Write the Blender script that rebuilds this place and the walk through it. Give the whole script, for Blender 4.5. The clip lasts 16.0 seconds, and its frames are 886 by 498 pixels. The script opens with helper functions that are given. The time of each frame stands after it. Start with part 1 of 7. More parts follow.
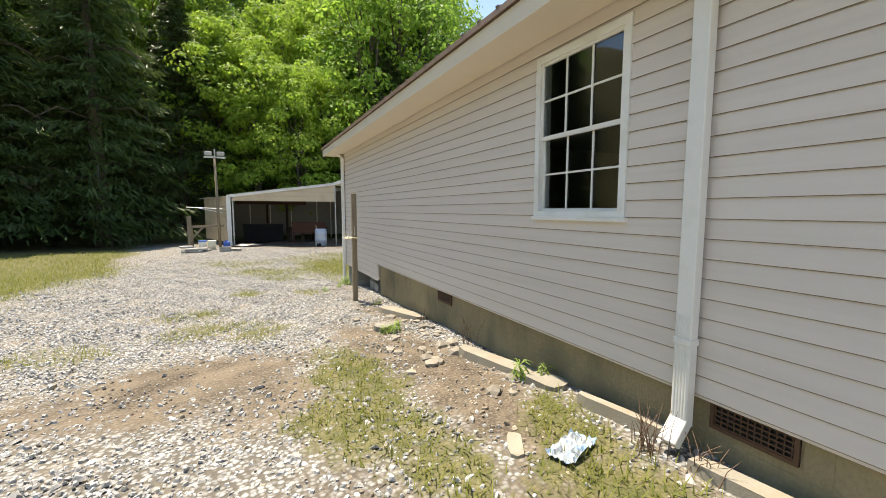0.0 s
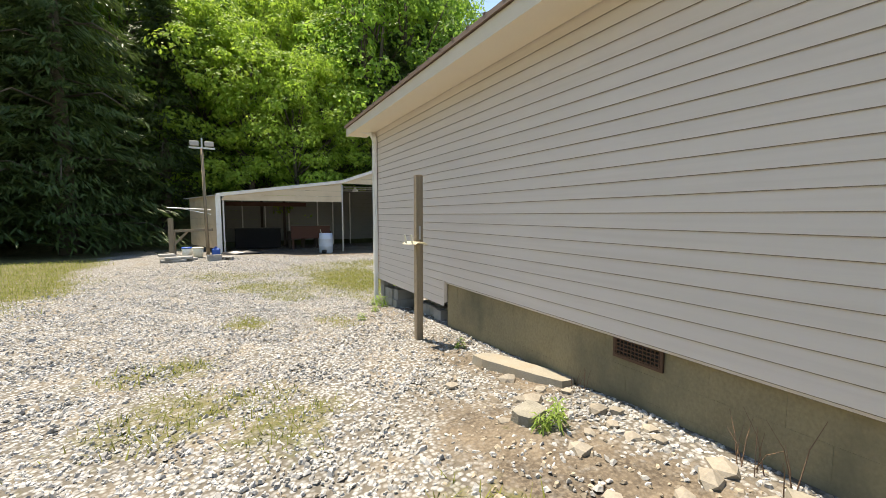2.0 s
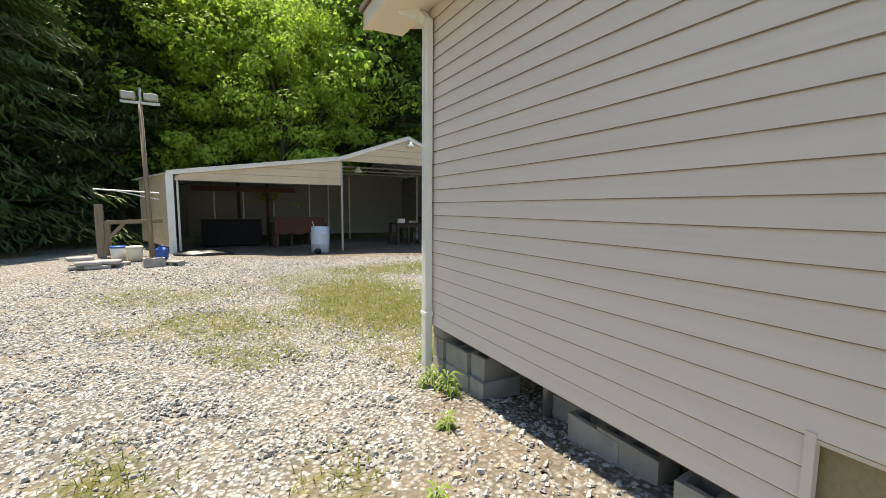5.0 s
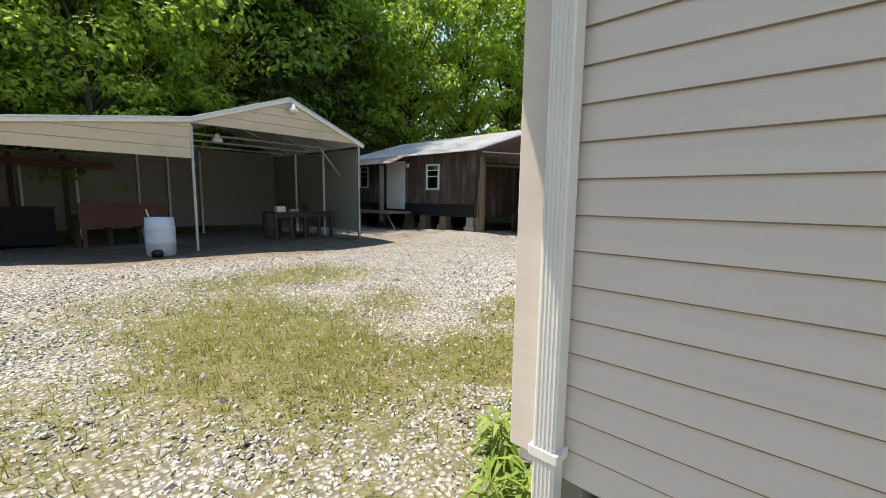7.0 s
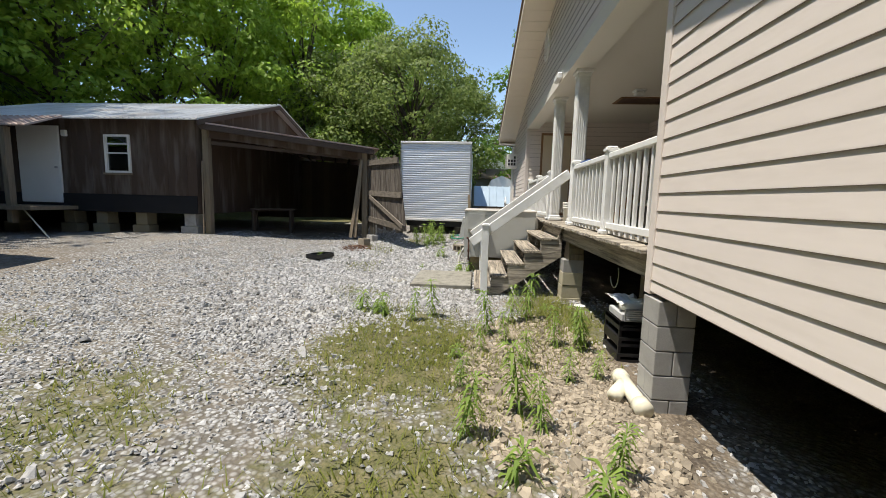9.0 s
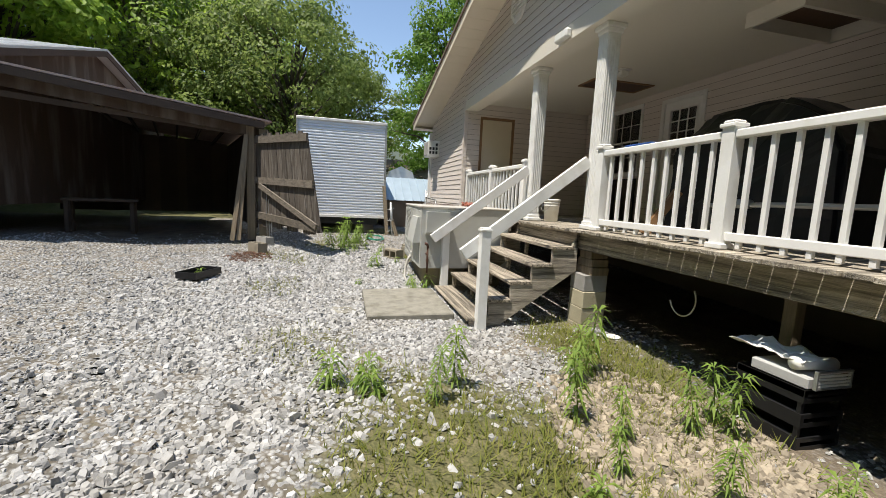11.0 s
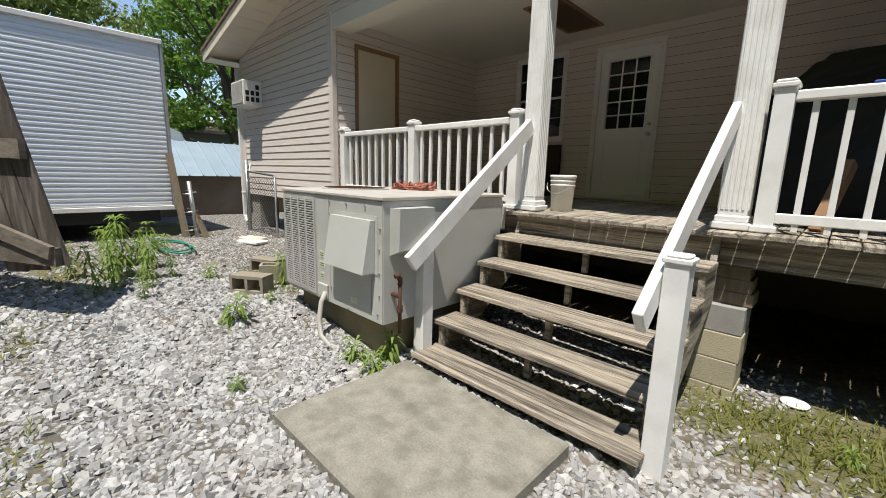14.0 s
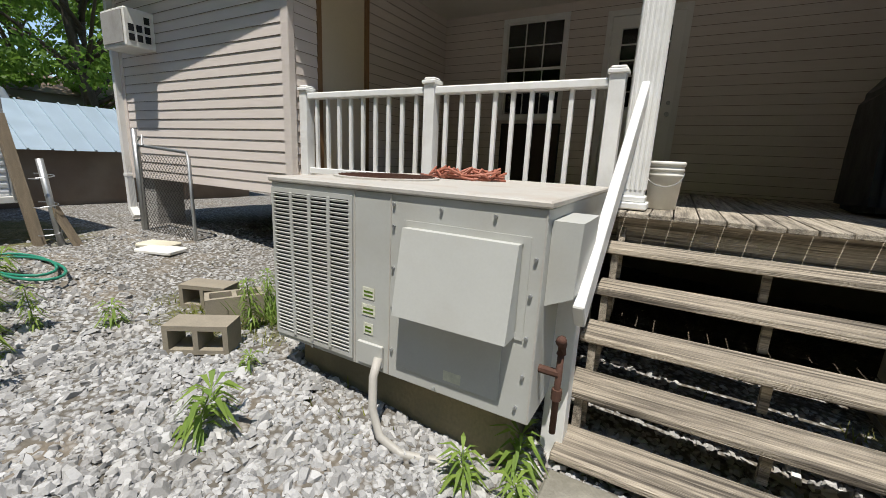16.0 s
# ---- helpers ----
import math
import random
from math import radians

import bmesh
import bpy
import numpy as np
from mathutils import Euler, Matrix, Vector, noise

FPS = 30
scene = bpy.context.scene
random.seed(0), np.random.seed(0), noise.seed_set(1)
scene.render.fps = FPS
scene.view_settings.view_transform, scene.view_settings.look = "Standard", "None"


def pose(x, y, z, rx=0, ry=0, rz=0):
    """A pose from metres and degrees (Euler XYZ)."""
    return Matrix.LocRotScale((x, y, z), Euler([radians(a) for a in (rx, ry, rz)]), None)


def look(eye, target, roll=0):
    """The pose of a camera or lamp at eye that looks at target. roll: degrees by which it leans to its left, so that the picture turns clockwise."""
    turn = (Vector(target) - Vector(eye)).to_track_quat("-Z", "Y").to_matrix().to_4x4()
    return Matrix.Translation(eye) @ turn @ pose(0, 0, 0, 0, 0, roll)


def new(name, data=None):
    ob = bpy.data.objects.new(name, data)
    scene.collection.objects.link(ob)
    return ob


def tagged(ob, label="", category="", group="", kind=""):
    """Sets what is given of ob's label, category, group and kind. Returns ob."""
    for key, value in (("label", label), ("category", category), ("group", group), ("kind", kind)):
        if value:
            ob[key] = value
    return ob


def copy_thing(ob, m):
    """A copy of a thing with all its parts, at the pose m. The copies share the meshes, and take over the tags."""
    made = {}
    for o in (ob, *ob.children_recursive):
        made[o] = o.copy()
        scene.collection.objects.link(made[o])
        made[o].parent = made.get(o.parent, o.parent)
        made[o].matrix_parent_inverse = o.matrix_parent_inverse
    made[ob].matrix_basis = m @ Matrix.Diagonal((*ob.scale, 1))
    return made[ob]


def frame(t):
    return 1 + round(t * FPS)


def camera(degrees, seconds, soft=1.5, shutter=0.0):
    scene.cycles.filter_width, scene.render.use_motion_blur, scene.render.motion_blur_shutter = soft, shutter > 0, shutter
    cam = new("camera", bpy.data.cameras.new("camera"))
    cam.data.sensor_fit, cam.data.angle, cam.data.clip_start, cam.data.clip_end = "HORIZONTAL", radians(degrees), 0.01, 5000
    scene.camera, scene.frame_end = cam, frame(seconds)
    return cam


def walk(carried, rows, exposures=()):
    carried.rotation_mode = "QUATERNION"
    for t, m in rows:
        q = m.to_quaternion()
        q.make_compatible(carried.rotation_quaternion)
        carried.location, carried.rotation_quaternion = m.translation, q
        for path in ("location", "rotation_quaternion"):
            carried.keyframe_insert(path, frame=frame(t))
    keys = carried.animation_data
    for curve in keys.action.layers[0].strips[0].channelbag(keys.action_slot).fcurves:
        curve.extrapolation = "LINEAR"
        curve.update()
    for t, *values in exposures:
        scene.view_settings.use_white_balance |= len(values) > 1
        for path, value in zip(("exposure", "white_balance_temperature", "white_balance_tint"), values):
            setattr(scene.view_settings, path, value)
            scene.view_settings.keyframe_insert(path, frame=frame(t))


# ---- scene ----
cam = camera(95.1, 16.0, soft=0.7)
METRES, EYE, TILT, LEAN, TURN = 21.2, 1.439, 0.0, 0.0, -26.0
ROWS = [
    (0.0, 0.0, 0.0, 0.0, 0.01, -5.49, -0.08),
    (0.5, -0.0194, 0.0319, -0.0005, -0.33, -4.91, 0.15),
    (1.0, -0.0375, 0.0602, -0.0014, -0.94, -4.59, 0.04),
    (1.5, -0.0547, 0.0919, -0.006, -1.27, -4.41, -0.03),
    (2.0, -0.0696, 0.1227, -0.0087, -1.42, -4.69, -0.04),
    (2.5, -0.0774, 0.1582, -0.0118, -1.38, -5.03, 0.02),
    (3.0, -0.0877, 0.1935, -0.0133, -1.2, -5.35, -0.0),
    (3.5, -0.0927, 0.2289, -0.0146, -0.78, -5.31, -0.21),
    (6.0, -0.148, 0.385, -0.0173, -7.35, -6.69, -1.06),
    (6.5, -0.1568, 0.417, -0.0203, -13.22, -7.02, -0.87),
    (7.0, -0.1617, 0.4517, -0.0219, -20.84, -6.97, -0.77),
    (7.5, -0.162, 0.4803, -0.0231, -30.43, -6.82, -0.91),
    (8.0, -0.1596, 0.5136, -0.0252, -40.96, -6.61, -0.96),
    (8.5, -0.154, 0.5431, -0.0262, -51.16, -6.65, -1.23),
    (9.0, -0.1426, 0.5718, -0.0275, -59.43, -6.89, -1.43),
    (11.5, -0.0589, 0.6971, -0.0294, -82.17, -7.36, -2.84),
    (12.0, -0.0354, 0.7193, -0.0288, -87.67, -7.57, -2.86),
    (12.5, -0.0095, 0.7382, -0.0287, -93.67, -7.82, -2.42),
    (13.0, 0.0131, 0.7559, -0.0279, -99.59, -8.46, -1.88),
    (13.5, 0.0403, 0.765, -0.0283, -104.94, -9.41, -1.44),
    (14.0, 0.0656, 0.7751, -0.0279, -109.56, -10.49, -1.54),
    (14.5, 0.0898, 0.7834, -0.0288, -113.5, -11.44, -2.08),
    (15.0, 0.1131, 0.7865, -0.0292, -117.02, -12.12, -2.48),
    (15.5, 0.1326, 0.7959, -0.028, -120.45, -12.58, -2.59),
    (16.0, 0.1506, 0.8042, -0.0294, -124.13, -12.63, -2.64),
]
walk(cam, [(t, pose(0, 0, EYE, TILT, LEAN, TURN) @ pose(METRES * x, METRES * y, METRES * z, 90 + pitch, roll, yaw)) for t, x, y, z, yaw, pitch, roll in ROWS],
     [(0.0, 1.27, 7750, 10), (3.5, 1.27, 7750, 10), (6.5, 1.27, 7750, 10), (7.5, 1.12, 7250, 10), (8.5, 0.70, 6850, 10), (11.5, 0.73, 6900, 10), (16.0, 0.45, 6600, 10)])

# ---- light ----
SUN_AZ, SUN_EL = math.atan2(0.925, -0.375), radians(70)
world = bpy.data.worlds.new("world")
scene.world = world
world.use_nodes = True
wn = world.node_tree
sky = wn.nodes.new("ShaderNodeTexSky")
sky.sky_type, sky.sun_disc = "NISHITA", False
sky.sun_elevation, sky.sun_rotation = SUN_EL, math.pi / 2 - SUN_AZ
sky.altitude, sky.air_density, sky.dust_density, sky.ozone_density = 0, 1.0, 0.0, 1.2
wn.nodes["Background"].inputs[1].default_value = 0.125
wn.links.new(sky.outputs[0], wn.nodes["Background"].inputs[0])
sun = new("sun", bpy.data.lights.new("sun", "SUN"))
sun.data.energy, sun.data.angle, sun.data.color = 4.2, radians(0.5), (1.0, 0.962, 0.90)
sun.matrix_world = look((0, 0, 0), (-math.cos(SUN_AZ) * math.cos(SUN_EL), -math.sin(SUN_AZ) * math.cos(SUN_EL), -math.sin(SUN_EL)))
sun.location = (0, 0, 40)


# ---- materials ----
def material(name, colour, rough=0.6, metal=0.0, var=0.15, scale=3.0, fine=60.0, bump=0.2, bump_scale=None, stain=None, stain_amount=0.0,
             stain_scale=1.2, stretch=(1, 1, 1), island=0.0, objvar=0.0, spec=0.4, ridge=0.0, depth=0.004):
    """A painted or natural surface: two scales of variation, optional stains, relief."""
    m = bpy.data.materials.new(name)
    m.use_nodes = True
    nt = m.node_tree
    n, l = nt.nodes, nt.links
    b = n["Principled BSDF"]
    b.inputs["Roughness"].default_value, b.inputs["Metallic"].default_value = rough, metal
    b.inputs["Specular IOR Level"].default_value = spec
    geo = n.new("ShaderNodeNewGeometry")
    mp = n.new("ShaderNodeMapping")
    mp.inputs["Scale"].default_value = stretch
    l.new(geo.outputs["Position"], mp.inputs[0])

    def tex(sc, detail=4.0):
        t = n.new("ShaderNodeTexNoise")
        t.inputs["Scale"].default_value, t.inputs["Detail"].default_value = sc, detail
        l.new(mp.outputs[0], t.inputs["Vector"])
        return t.outputs[0]

    def math_node(op, a, c):
        q = n.new("ShaderNodeMath")
        q.operation = op
        for i, v in enumerate((a, c)):
            if isinstance(v, (int, float)):
                q.inputs[i].default_value = v
            else:
                l.new(v, q.inputs[i])
        return q.outputs[0]

    big, small = tex(scale), tex(fine, 5.0)
    value = math_node("ADD", math_node("MULTIPLY", math_node("SUBTRACT", big, 0.5), var * 2.2), math_node("MULTIPLY", math_node("SUBTRACT", small, 0.5), var * 1.8))
    if island:
        value = math_node("ADD", value, math_node("MULTIPLY", math_node("SUBTRACT", geo.outputs["Random Per Island"], 0.5), island * 2))
    if objvar:
        oi = n.new("ShaderNodeObjectInfo")
        value = math_node("ADD", value, math_node("MULTIPLY", math_node("SUBTRACT", oi.outputs["Random"], 0.5), objvar * 2))
    value = math_node("ADD", value, 1.0)
    hsv = n.new("ShaderNodeHueSaturation")
    hsv.inputs["Color"].default_value = (*colour, 1)
    l.new(value, hsv.inputs["Value"])
    out = hsv.outputs[0]
    if stain:
        st = tex(stain_scale, 6.0)
        ramp = n.new("ShaderNodeMapRange")
        ramp.inputs["From Min"].default_value, ramp.inputs["From Max"].default_value = 0.48, 0.68
        ramp.inputs["To Max"].default_value = stain_amount
        l.new(st, ramp.inputs[0])
        mx = n.new("ShaderNodeMix")
        mx.data_type = "RGBA"
        mx.inputs["B"].default_value = (*stain, 1)
        l.new(ramp.outputs[0], mx.inputs["Factor"])
        l.new(out, mx.inputs["A"])
        out = mx.outputs["Result"]
    l.new(out, b.inputs["Base Color"])
    rv = n.new("ShaderNodeMapRange")
    rv.inputs["To Min"].default_value, rv.inputs["To Max"].default_value = max(rough - 0.12, 0.02), min(rough + 0.12, 1)
    l.new(big, rv.inputs[0])
    l.new(rv.outputs[0], b.inputs["Roughness"])
    if bump:
        bp = n.new("ShaderNodeBump")
        bp.inputs["Strength"].default_value, bp.inputs["Distance"].default_value = bump, depth
        l.new(tex(bump_scale or fine, 6.0), bp.inputs["Height"])
        l.new(bp.outputs[0], b.inputs["Normal"])
    return m


def leaf_material(name, colour, colour2, through_amount=0.45, rough=0.5):
    m = bpy.data.materials.new(name)
    m.use_nodes = True
    nt = m.node_tree
    n, l = nt.nodes, nt.links
    b = n["Principled BSDF"]
    b.inputs["Roughness"].default_value = rough
    b.inputs["Specular IOR Level"].default_value = 0.35
    geo, oi = n.new("ShaderNodeNewGeometry"), n.new("ShaderNodeObjectInfo")
    mx = n.new("ShaderNodeMix")
    mx.data_type = "RGBA"
    mx.inputs["A"].default_value, mx.inputs["B"].default_value = (*colour, 1), (*colour2, 1)
    add = n.new("ShaderNodeMath")
    add.operation = "MULTIPLY_ADD"
    add.inputs[1].default_value = 0.7
    l.new(geo.outputs["Random Per Island"], add.inputs[0])
    half = n.new("ShaderNodeMath")
    half.operation = "MULTIPLY"
    half.inputs[1].default_value = 0.3
    l.new(oi.outputs["Random"], half.inputs[0])
    l.new(half.outputs[0], add.inputs[2])
    l.new(add.outputs[0], mx.inputs["Factor"])
    l.new(mx.outputs["Result"], b.inputs["Base Color"])
    tr = n.new("ShaderNodeBsdfTranslucent")
    l.new(mx.outputs["Result"], tr.inputs[0])
    ms = n.new("ShaderNodeMixShader")
    ms.inputs[0].default_value = through_amount
    l.new(b.outputs[0], ms.inputs[1])
    l.new(tr.outputs[0], ms.inputs[2])
    l.new(ms.outputs[0], n["Material Output"].inputs[0])
    return m


M_SIDING = material("vinyl_siding_beige", (0.685, 0.615, 0.562), 0.5, var=0.035, scale=0.8, fine=40, bump=0.15, stretch=(6, 1, 40), objvar=0.02, depth=0.002,
                    stain=(0.40, 0.33, 0.27), stain_amount=0.10, stain_scale=0.5)
M_SOFFIT = material("soffit_cream", (0.72, 0.64, 0.52), 0.5, var=0.05, bump=0.05)
M_TRIM = material("vinyl_trim_white", (0.78, 0.77, 0.74), 0.4, var=0.04, scale=2, fine=50, bump=0.05, stain=(0.5, 0.47, 0.40), stain_amount=0.25, stain_scale=4)
M_WHITE = material("white_vinyl_rail", (0.80, 0.80, 0.78), 0.38, var=0.04, scale=3, bump=0.04, stain=(0.52, 0.50, 0.44), stain_amount=0.3, stain_scale=5)
M_CEIL = material("porch_ceiling_cream", (0.70, 0.66, 0.58), 0.6, var=0.05, scale=1.0, bump=0.1)
M_BLOCK = material("painted_block_olive", (0.27, 0.225, 0.135), 0.9, var=0.3, scale=1.3, fine=60, bump=0.7, depth=0.006, stretch=(1, 1, 0.7), stain=(0.105, 0.10, 0.068), stain_amount=0.8, stain_scale=1.5, objvar=0.025)
M_DARKBLOCK = material("dark_block_olive", (0.20, 0.17, 0.11), 0.95, var=0.15, bump=0.5)
M_CINDER = material("cinder_block_grey", (0.34, 0.33, 0.31), 0.95, var=0.15, scale=5, fine=140, bump=0.7, objvar=0.1, stain=(0.2, 0.19, 0.17), stain_amount=0.4, stain_scale=6)
M_CINDERY = material("yellowish_painted_block", (0.42, 0.38, 0.27), 0.95, var=0.2, scale=5, fine=100, bump=0.7, objvar=0.1, stain=(0.22, 0.2, 0.15), stain_amount=0.4, stain_scale=5)
M_BLOCKTAN = material("soiled_tan_block", (0.30, 0.262, 0.20), 0.95, var=0.2, scale=5, fine=100, bump=0.7, objvar=0.1, stain=(0.17, 0.15, 0.115), stain_amount=0.5, stain_scale=5)
M_REDWOOD = material("dark_red_brown_wood", (0.11, 0.042, 0.026), 0.6, var=0.25, scale=2, bump=0.3)
M_CONCRETE = material("old_concrete", (0.25, 0.235, 0.195), 0.95, var=0.4, scale=9, fine=75, bump=0.8, depth=0.006, stain=(0.14, 0.13, 0.10), stain_amount=0.8, stain_scale=5.5)
M_WOOD = material("weathered_grey_wood", (0.375, 0.325, 0.255), 0.9, var=1.0, scale=1.5, fine=16, bump=1.0, depth=0.01, stretch=(0.6, 16, 16), objvar=0.14, stain=(0.06, 0.05, 0.04), stain_amount=0.95, stain_scale=2.2)
M_WOODY = material("weathered_deck_board", (0.35, 0.31, 0.25), 0.9, var=0.9, scale=1.5, fine=12, bump=1.0, depth=0.008, stretch=(14, 0.7, 14), objvar=0.15, stain=(0.09, 0.075, 0.06), stain_amount=0.8, stain_scale=2.6)
M_WOODZ = material("weathered_barn_wood", (0.085, 0.07, 0.057), 0.9, var=0.35, scale=3, fine=25, bump=0.8, stretch=(9, 9, 1), objvar=0.25, stain=(0.22, 0.20, 0.175), stain_amount=0.6, stain_scale=2.5)
M_GATERAIL = material("weathered_gate_rail", (0.17, 0.145, 0.115), 0.9, var=0.4, scale=3, fine=20, bump=0.8, stretch=(4, 4, 9), objvar=0.2, stain=(0.07, 0.06, 0.05), stain_amount=0.6, stain_scale=2)
M_POST = material("treated_post_wood", (0.24, 0.19, 0.13), 0.85, var=0.3, scale=4, fine=30, bump=0.7, stretch=(12, 12, 1), stain=(0.13, 0.11, 0.08), stain_amount=0.6, stain_scale=2)
M_SHED = material("stained_plywood_brown", (0.072, 0.047, 0.034), 0.85, var=0.3, scale=1.3, fine=20, bump=0.5, stretch=(6, 6, 1), stain=(0.20, 0.175, 0.15), stain_amount=0.6, stain_scale=0.6)
M_TAR = material("black_tar_paper", (0.012, 0.012, 0.014), 0.8, var=0.2, bump=0.3)
# dark timber; the low colour also holds the shade under porch and lean-to
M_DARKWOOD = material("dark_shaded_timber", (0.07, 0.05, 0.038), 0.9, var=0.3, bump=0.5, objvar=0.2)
# cream tinted warmer, with the ground's bounce light put into the colour
M_CREAM = material("carport_cream_metal", (0.62, 0.50, 0.35), 0.5, var=0.07, scale=1.5, bump=0.08, stain=(0.33, 0.25, 0.16), stain_amount=0.35, stain_scale=1.5)
# grey lowered below the metal's own tone to hold the carport's inner shade
M_CPWALL = material("carport_grey_wall_metal", (0.24, 0.24, 0.215), 0.55, var=0.1, scale=1.0, bump=0.1, stain=(0.2, 0.19, 0.15), stain_amount=0.4, stain_scale=1.0)
M_ROOF = material("galvanised_roof", (0.62, 0.63, 0.64), 0.45, metal=0.3, var=0.12, scale=1.2, bump=0.05, stain=(0.42, 0.36, 0.30), stain_amount=0.4, stain_scale=0.9, objvar=0.08)
M_ROOFH = material("house_brown_metal_roof", (0.22, 0.16, 0.13), 0.5, metal=0.2, var=0.12, bump=0.05)
M_BLUEROOF = material("pale_blue_metal_roof", (0.36, 0.44, 0.50), 0.4, metal=0.3, var=0.08, bump=0.05)
M_TRAILER = material("trailer_white_aluminium", (0.72, 0.74, 0.76), 0.35, metal=0.25, var=0.05, scale=1.0, bump=0.04, stain=(0.5, 0.5, 0.5), stain_amount=0.2)
M_UNIT = material("air_unit_grey_beige_paint", (0.47, 0.475, 0.445), 0.45, var=0.05, scale=4, fine=80, bump=0.06, stain=(0.38, 0.35, 0.30), stain_amount=0.3, stain_scale=3)
M_UNITTOP = material("air_unit_weathered_top", (0.48, 0.46, 0.42), 0.55, var=0.12, scale=5, fine=60, bump=0.1, stain=(0.33, 0.24, 0.17), stain_amount=0.35, stain_scale=5)
M_RUST = material("rusty_iron", (0.10, 0.05, 0.035), 0.85, metal=0.2, var=0.35, scale=12, bump=0.5)
M_BLACK = material("black_plastic", (0.012, 0.012, 0.013), 0.45, var=0.2, bump=0.1)
M_TARP = material("black_grill_cover", (0.010, 0.011, 0.014), 0.42, var=0.25, scale=3, bump=0.6, bump_scale=5, depth=0.02)
M_STEEL = material("galvanised_steel", (0.45, 0.46, 0.46), 0.45, metal=0.8, var=0.12, scale=6, bump=0.05)
M_BRASS = material("painted_brown_vent_metal", (0.10, 0.055, 0.035), 0.6, metal=0.2, var=0.2, scale=10, bump=0.15)
M_PVC = material("cream_pvc_pipe", (0.72, 0.68, 0.54), 0.35, var=0.05, scale=6, bump=0.05, stain=(0.4, 0.34, 0.24), stain_amount=0.3)
M_BLUE = material("blue_plastic", (0.02, 0.09, 0.36), 0.4, var=0.1, bump=0.05)
M_BARREL = material("pale_blue_plastic_barrel", (0.55, 0.62, 0.70), 0.45, var=0.08, scale=4, bump=0.05, stain=(0.3, 0.3, 0.28), stain_amount=0.3)
M_BUCKET = material("white_plastic_bucket", (0.78, 0.77, 0.72), 0.4, var=0.05, scale=8, bump=0.04, stain=(0.5, 0.45, 0.36), stain_amount=0.3, stain_scale=8)
M_DOOR = material("cream_door_paint", (0.66, 0.58, 0.44), 0.5, var=0.05, bump=0.05)
M_DOORW = material("white_door_paint", (0.82, 0.81, 0.78), 0.45, var=0.05, bump=0.04)
M_BROWNTRIM = material("brown_door_trim", (0.26, 0.15, 0.075), 0.6, var=0.2, scale=4, fine=30, bump=0.3, stretch=(8, 8, 1))
M_CORD = material("orange_red_cord", (0.36, 0.13, 0.085), 0.5, var=0.1, bump=0.0)
M_HOSE = material("green_garden_hose", (0.02, 0.20, 0.13), 0.45, var=0.1, bump=0.0)
M_CONDUIT = material("grey_flexible_conduit", (0.40, 0.38, 0.34), 0.55, var=0.12, scale=8, bump=0.1)
M_ROCK = material("loose_field_stone", (0.27, 0.24, 0.195), 0.95, var=0.3, scale=8, fine=60, bump=0.7, objvar=0.2)
M_PAVER = material("limestone_slab", (0.27, 0.248, 0.20), 0.92, var=0.2, scale=5, fine=70, bump=0.6, objvar=0.1, stain=(0.28, 0.22, 0.15), stain_amount=0.6, stain_scale=4)
M_GRAVEL = material("white_limestone_gravel", (0.36, 0.355, 0.345), 0.9, var=0.18, scale=9, fine=120, bump=0.4, island=0.34, stain=(0.28, 0.245, 0.19), stain_amount=0.24, stain_scale=2.0)
M_PEBBLE = material("tan_rubble", (0.29, 0.245, 0.185), 0.95, var=0.2, scale=9, bump=0.4, island=0.35)
M_BARK = material("tree_bark", (0.10, 0.08, 0.06), 0.95, var=0.35, scale=3, fine=18, bump=0.9, stretch=(4, 4, 1), depth=0.03)
M_GREENWALL = material("pale_green_house_siding", (0.50, 0.58, 0.50), 0.6, var=0.05, bump=0.05)
M_STUCCO = material("brown_plastered_block", (0.20, 0.15, 0.11), 0.9, var=0.15, scale=2, bump=0.4, stain=(0.3, 0.26, 0.2), stain_amount=0.5)
# near-black base colour stands in for the unlit rooms behind the glass
M_DARKROOM = material("darkened_room_surface", (0.045, 0.043, 0.04), 0.9, var=0.05, bump=0.0)
M_LEAF_BRIGHT = leaf_material("leaf_sunny_green", (0.20, 0.33, 0.04), (0.42, 0.56, 0.085), 0.6)
M_LEAF_MID = leaf_material("leaf_mid_green", (0.16, 0.30, 0.042), (0.34, 0.50, 0.078), 0.62)
M_LEAF_DARK = leaf_material("leaf_deep_green", (0.085, 0.17, 0.030), (0.21, 0.35, 0.055), 0.6)
M_CEDAR = leaf_material("cedar_needles", (0.040, 0.072, 0.022), (0.10, 0.15, 0.04), 0.35)
M_LEAF_OLIVE = leaf_material("leaf_grey_olive_green", (0.14, 0.205, 0.05), (0.30, 0.37, 0.11), 0.58)
M_GRASS = leaf_material("grass_blades", (0.13, 0.18, 0.028), (0.30, 0.29, 0.08), 0.45, 0.8)
M_WEED = leaf_material("weed_leaf_green", (0.15, 0.25, 0.045), (0.28, 0.38, 0.08), 0.45, 0.65)


def glass_material():
    m = bpy.data.materials.new("window_glass")
    m.use_nodes = True
    b = m.node_tree.nodes["Principled BSDF"]
    b.inputs["Base Color"].default_value = (0.75, 0.80, 0.80, 1)
    b.inputs["Roughness"].default_value, b.inputs["IOR"].default_value = 0.02, 1.5
    b.inputs["Transmission Weight"].default_value = 1.0
    return m


M_GLASS = glass_material()


# ---- building helpers ----
ORG = {}


def thing(name, loc, label, category, group="", kind=""):
    ob = new(name)
    ob.location = loc
    ORG[ob] = Vector(loc)
    return tagged(ob, label, category, group, kind)


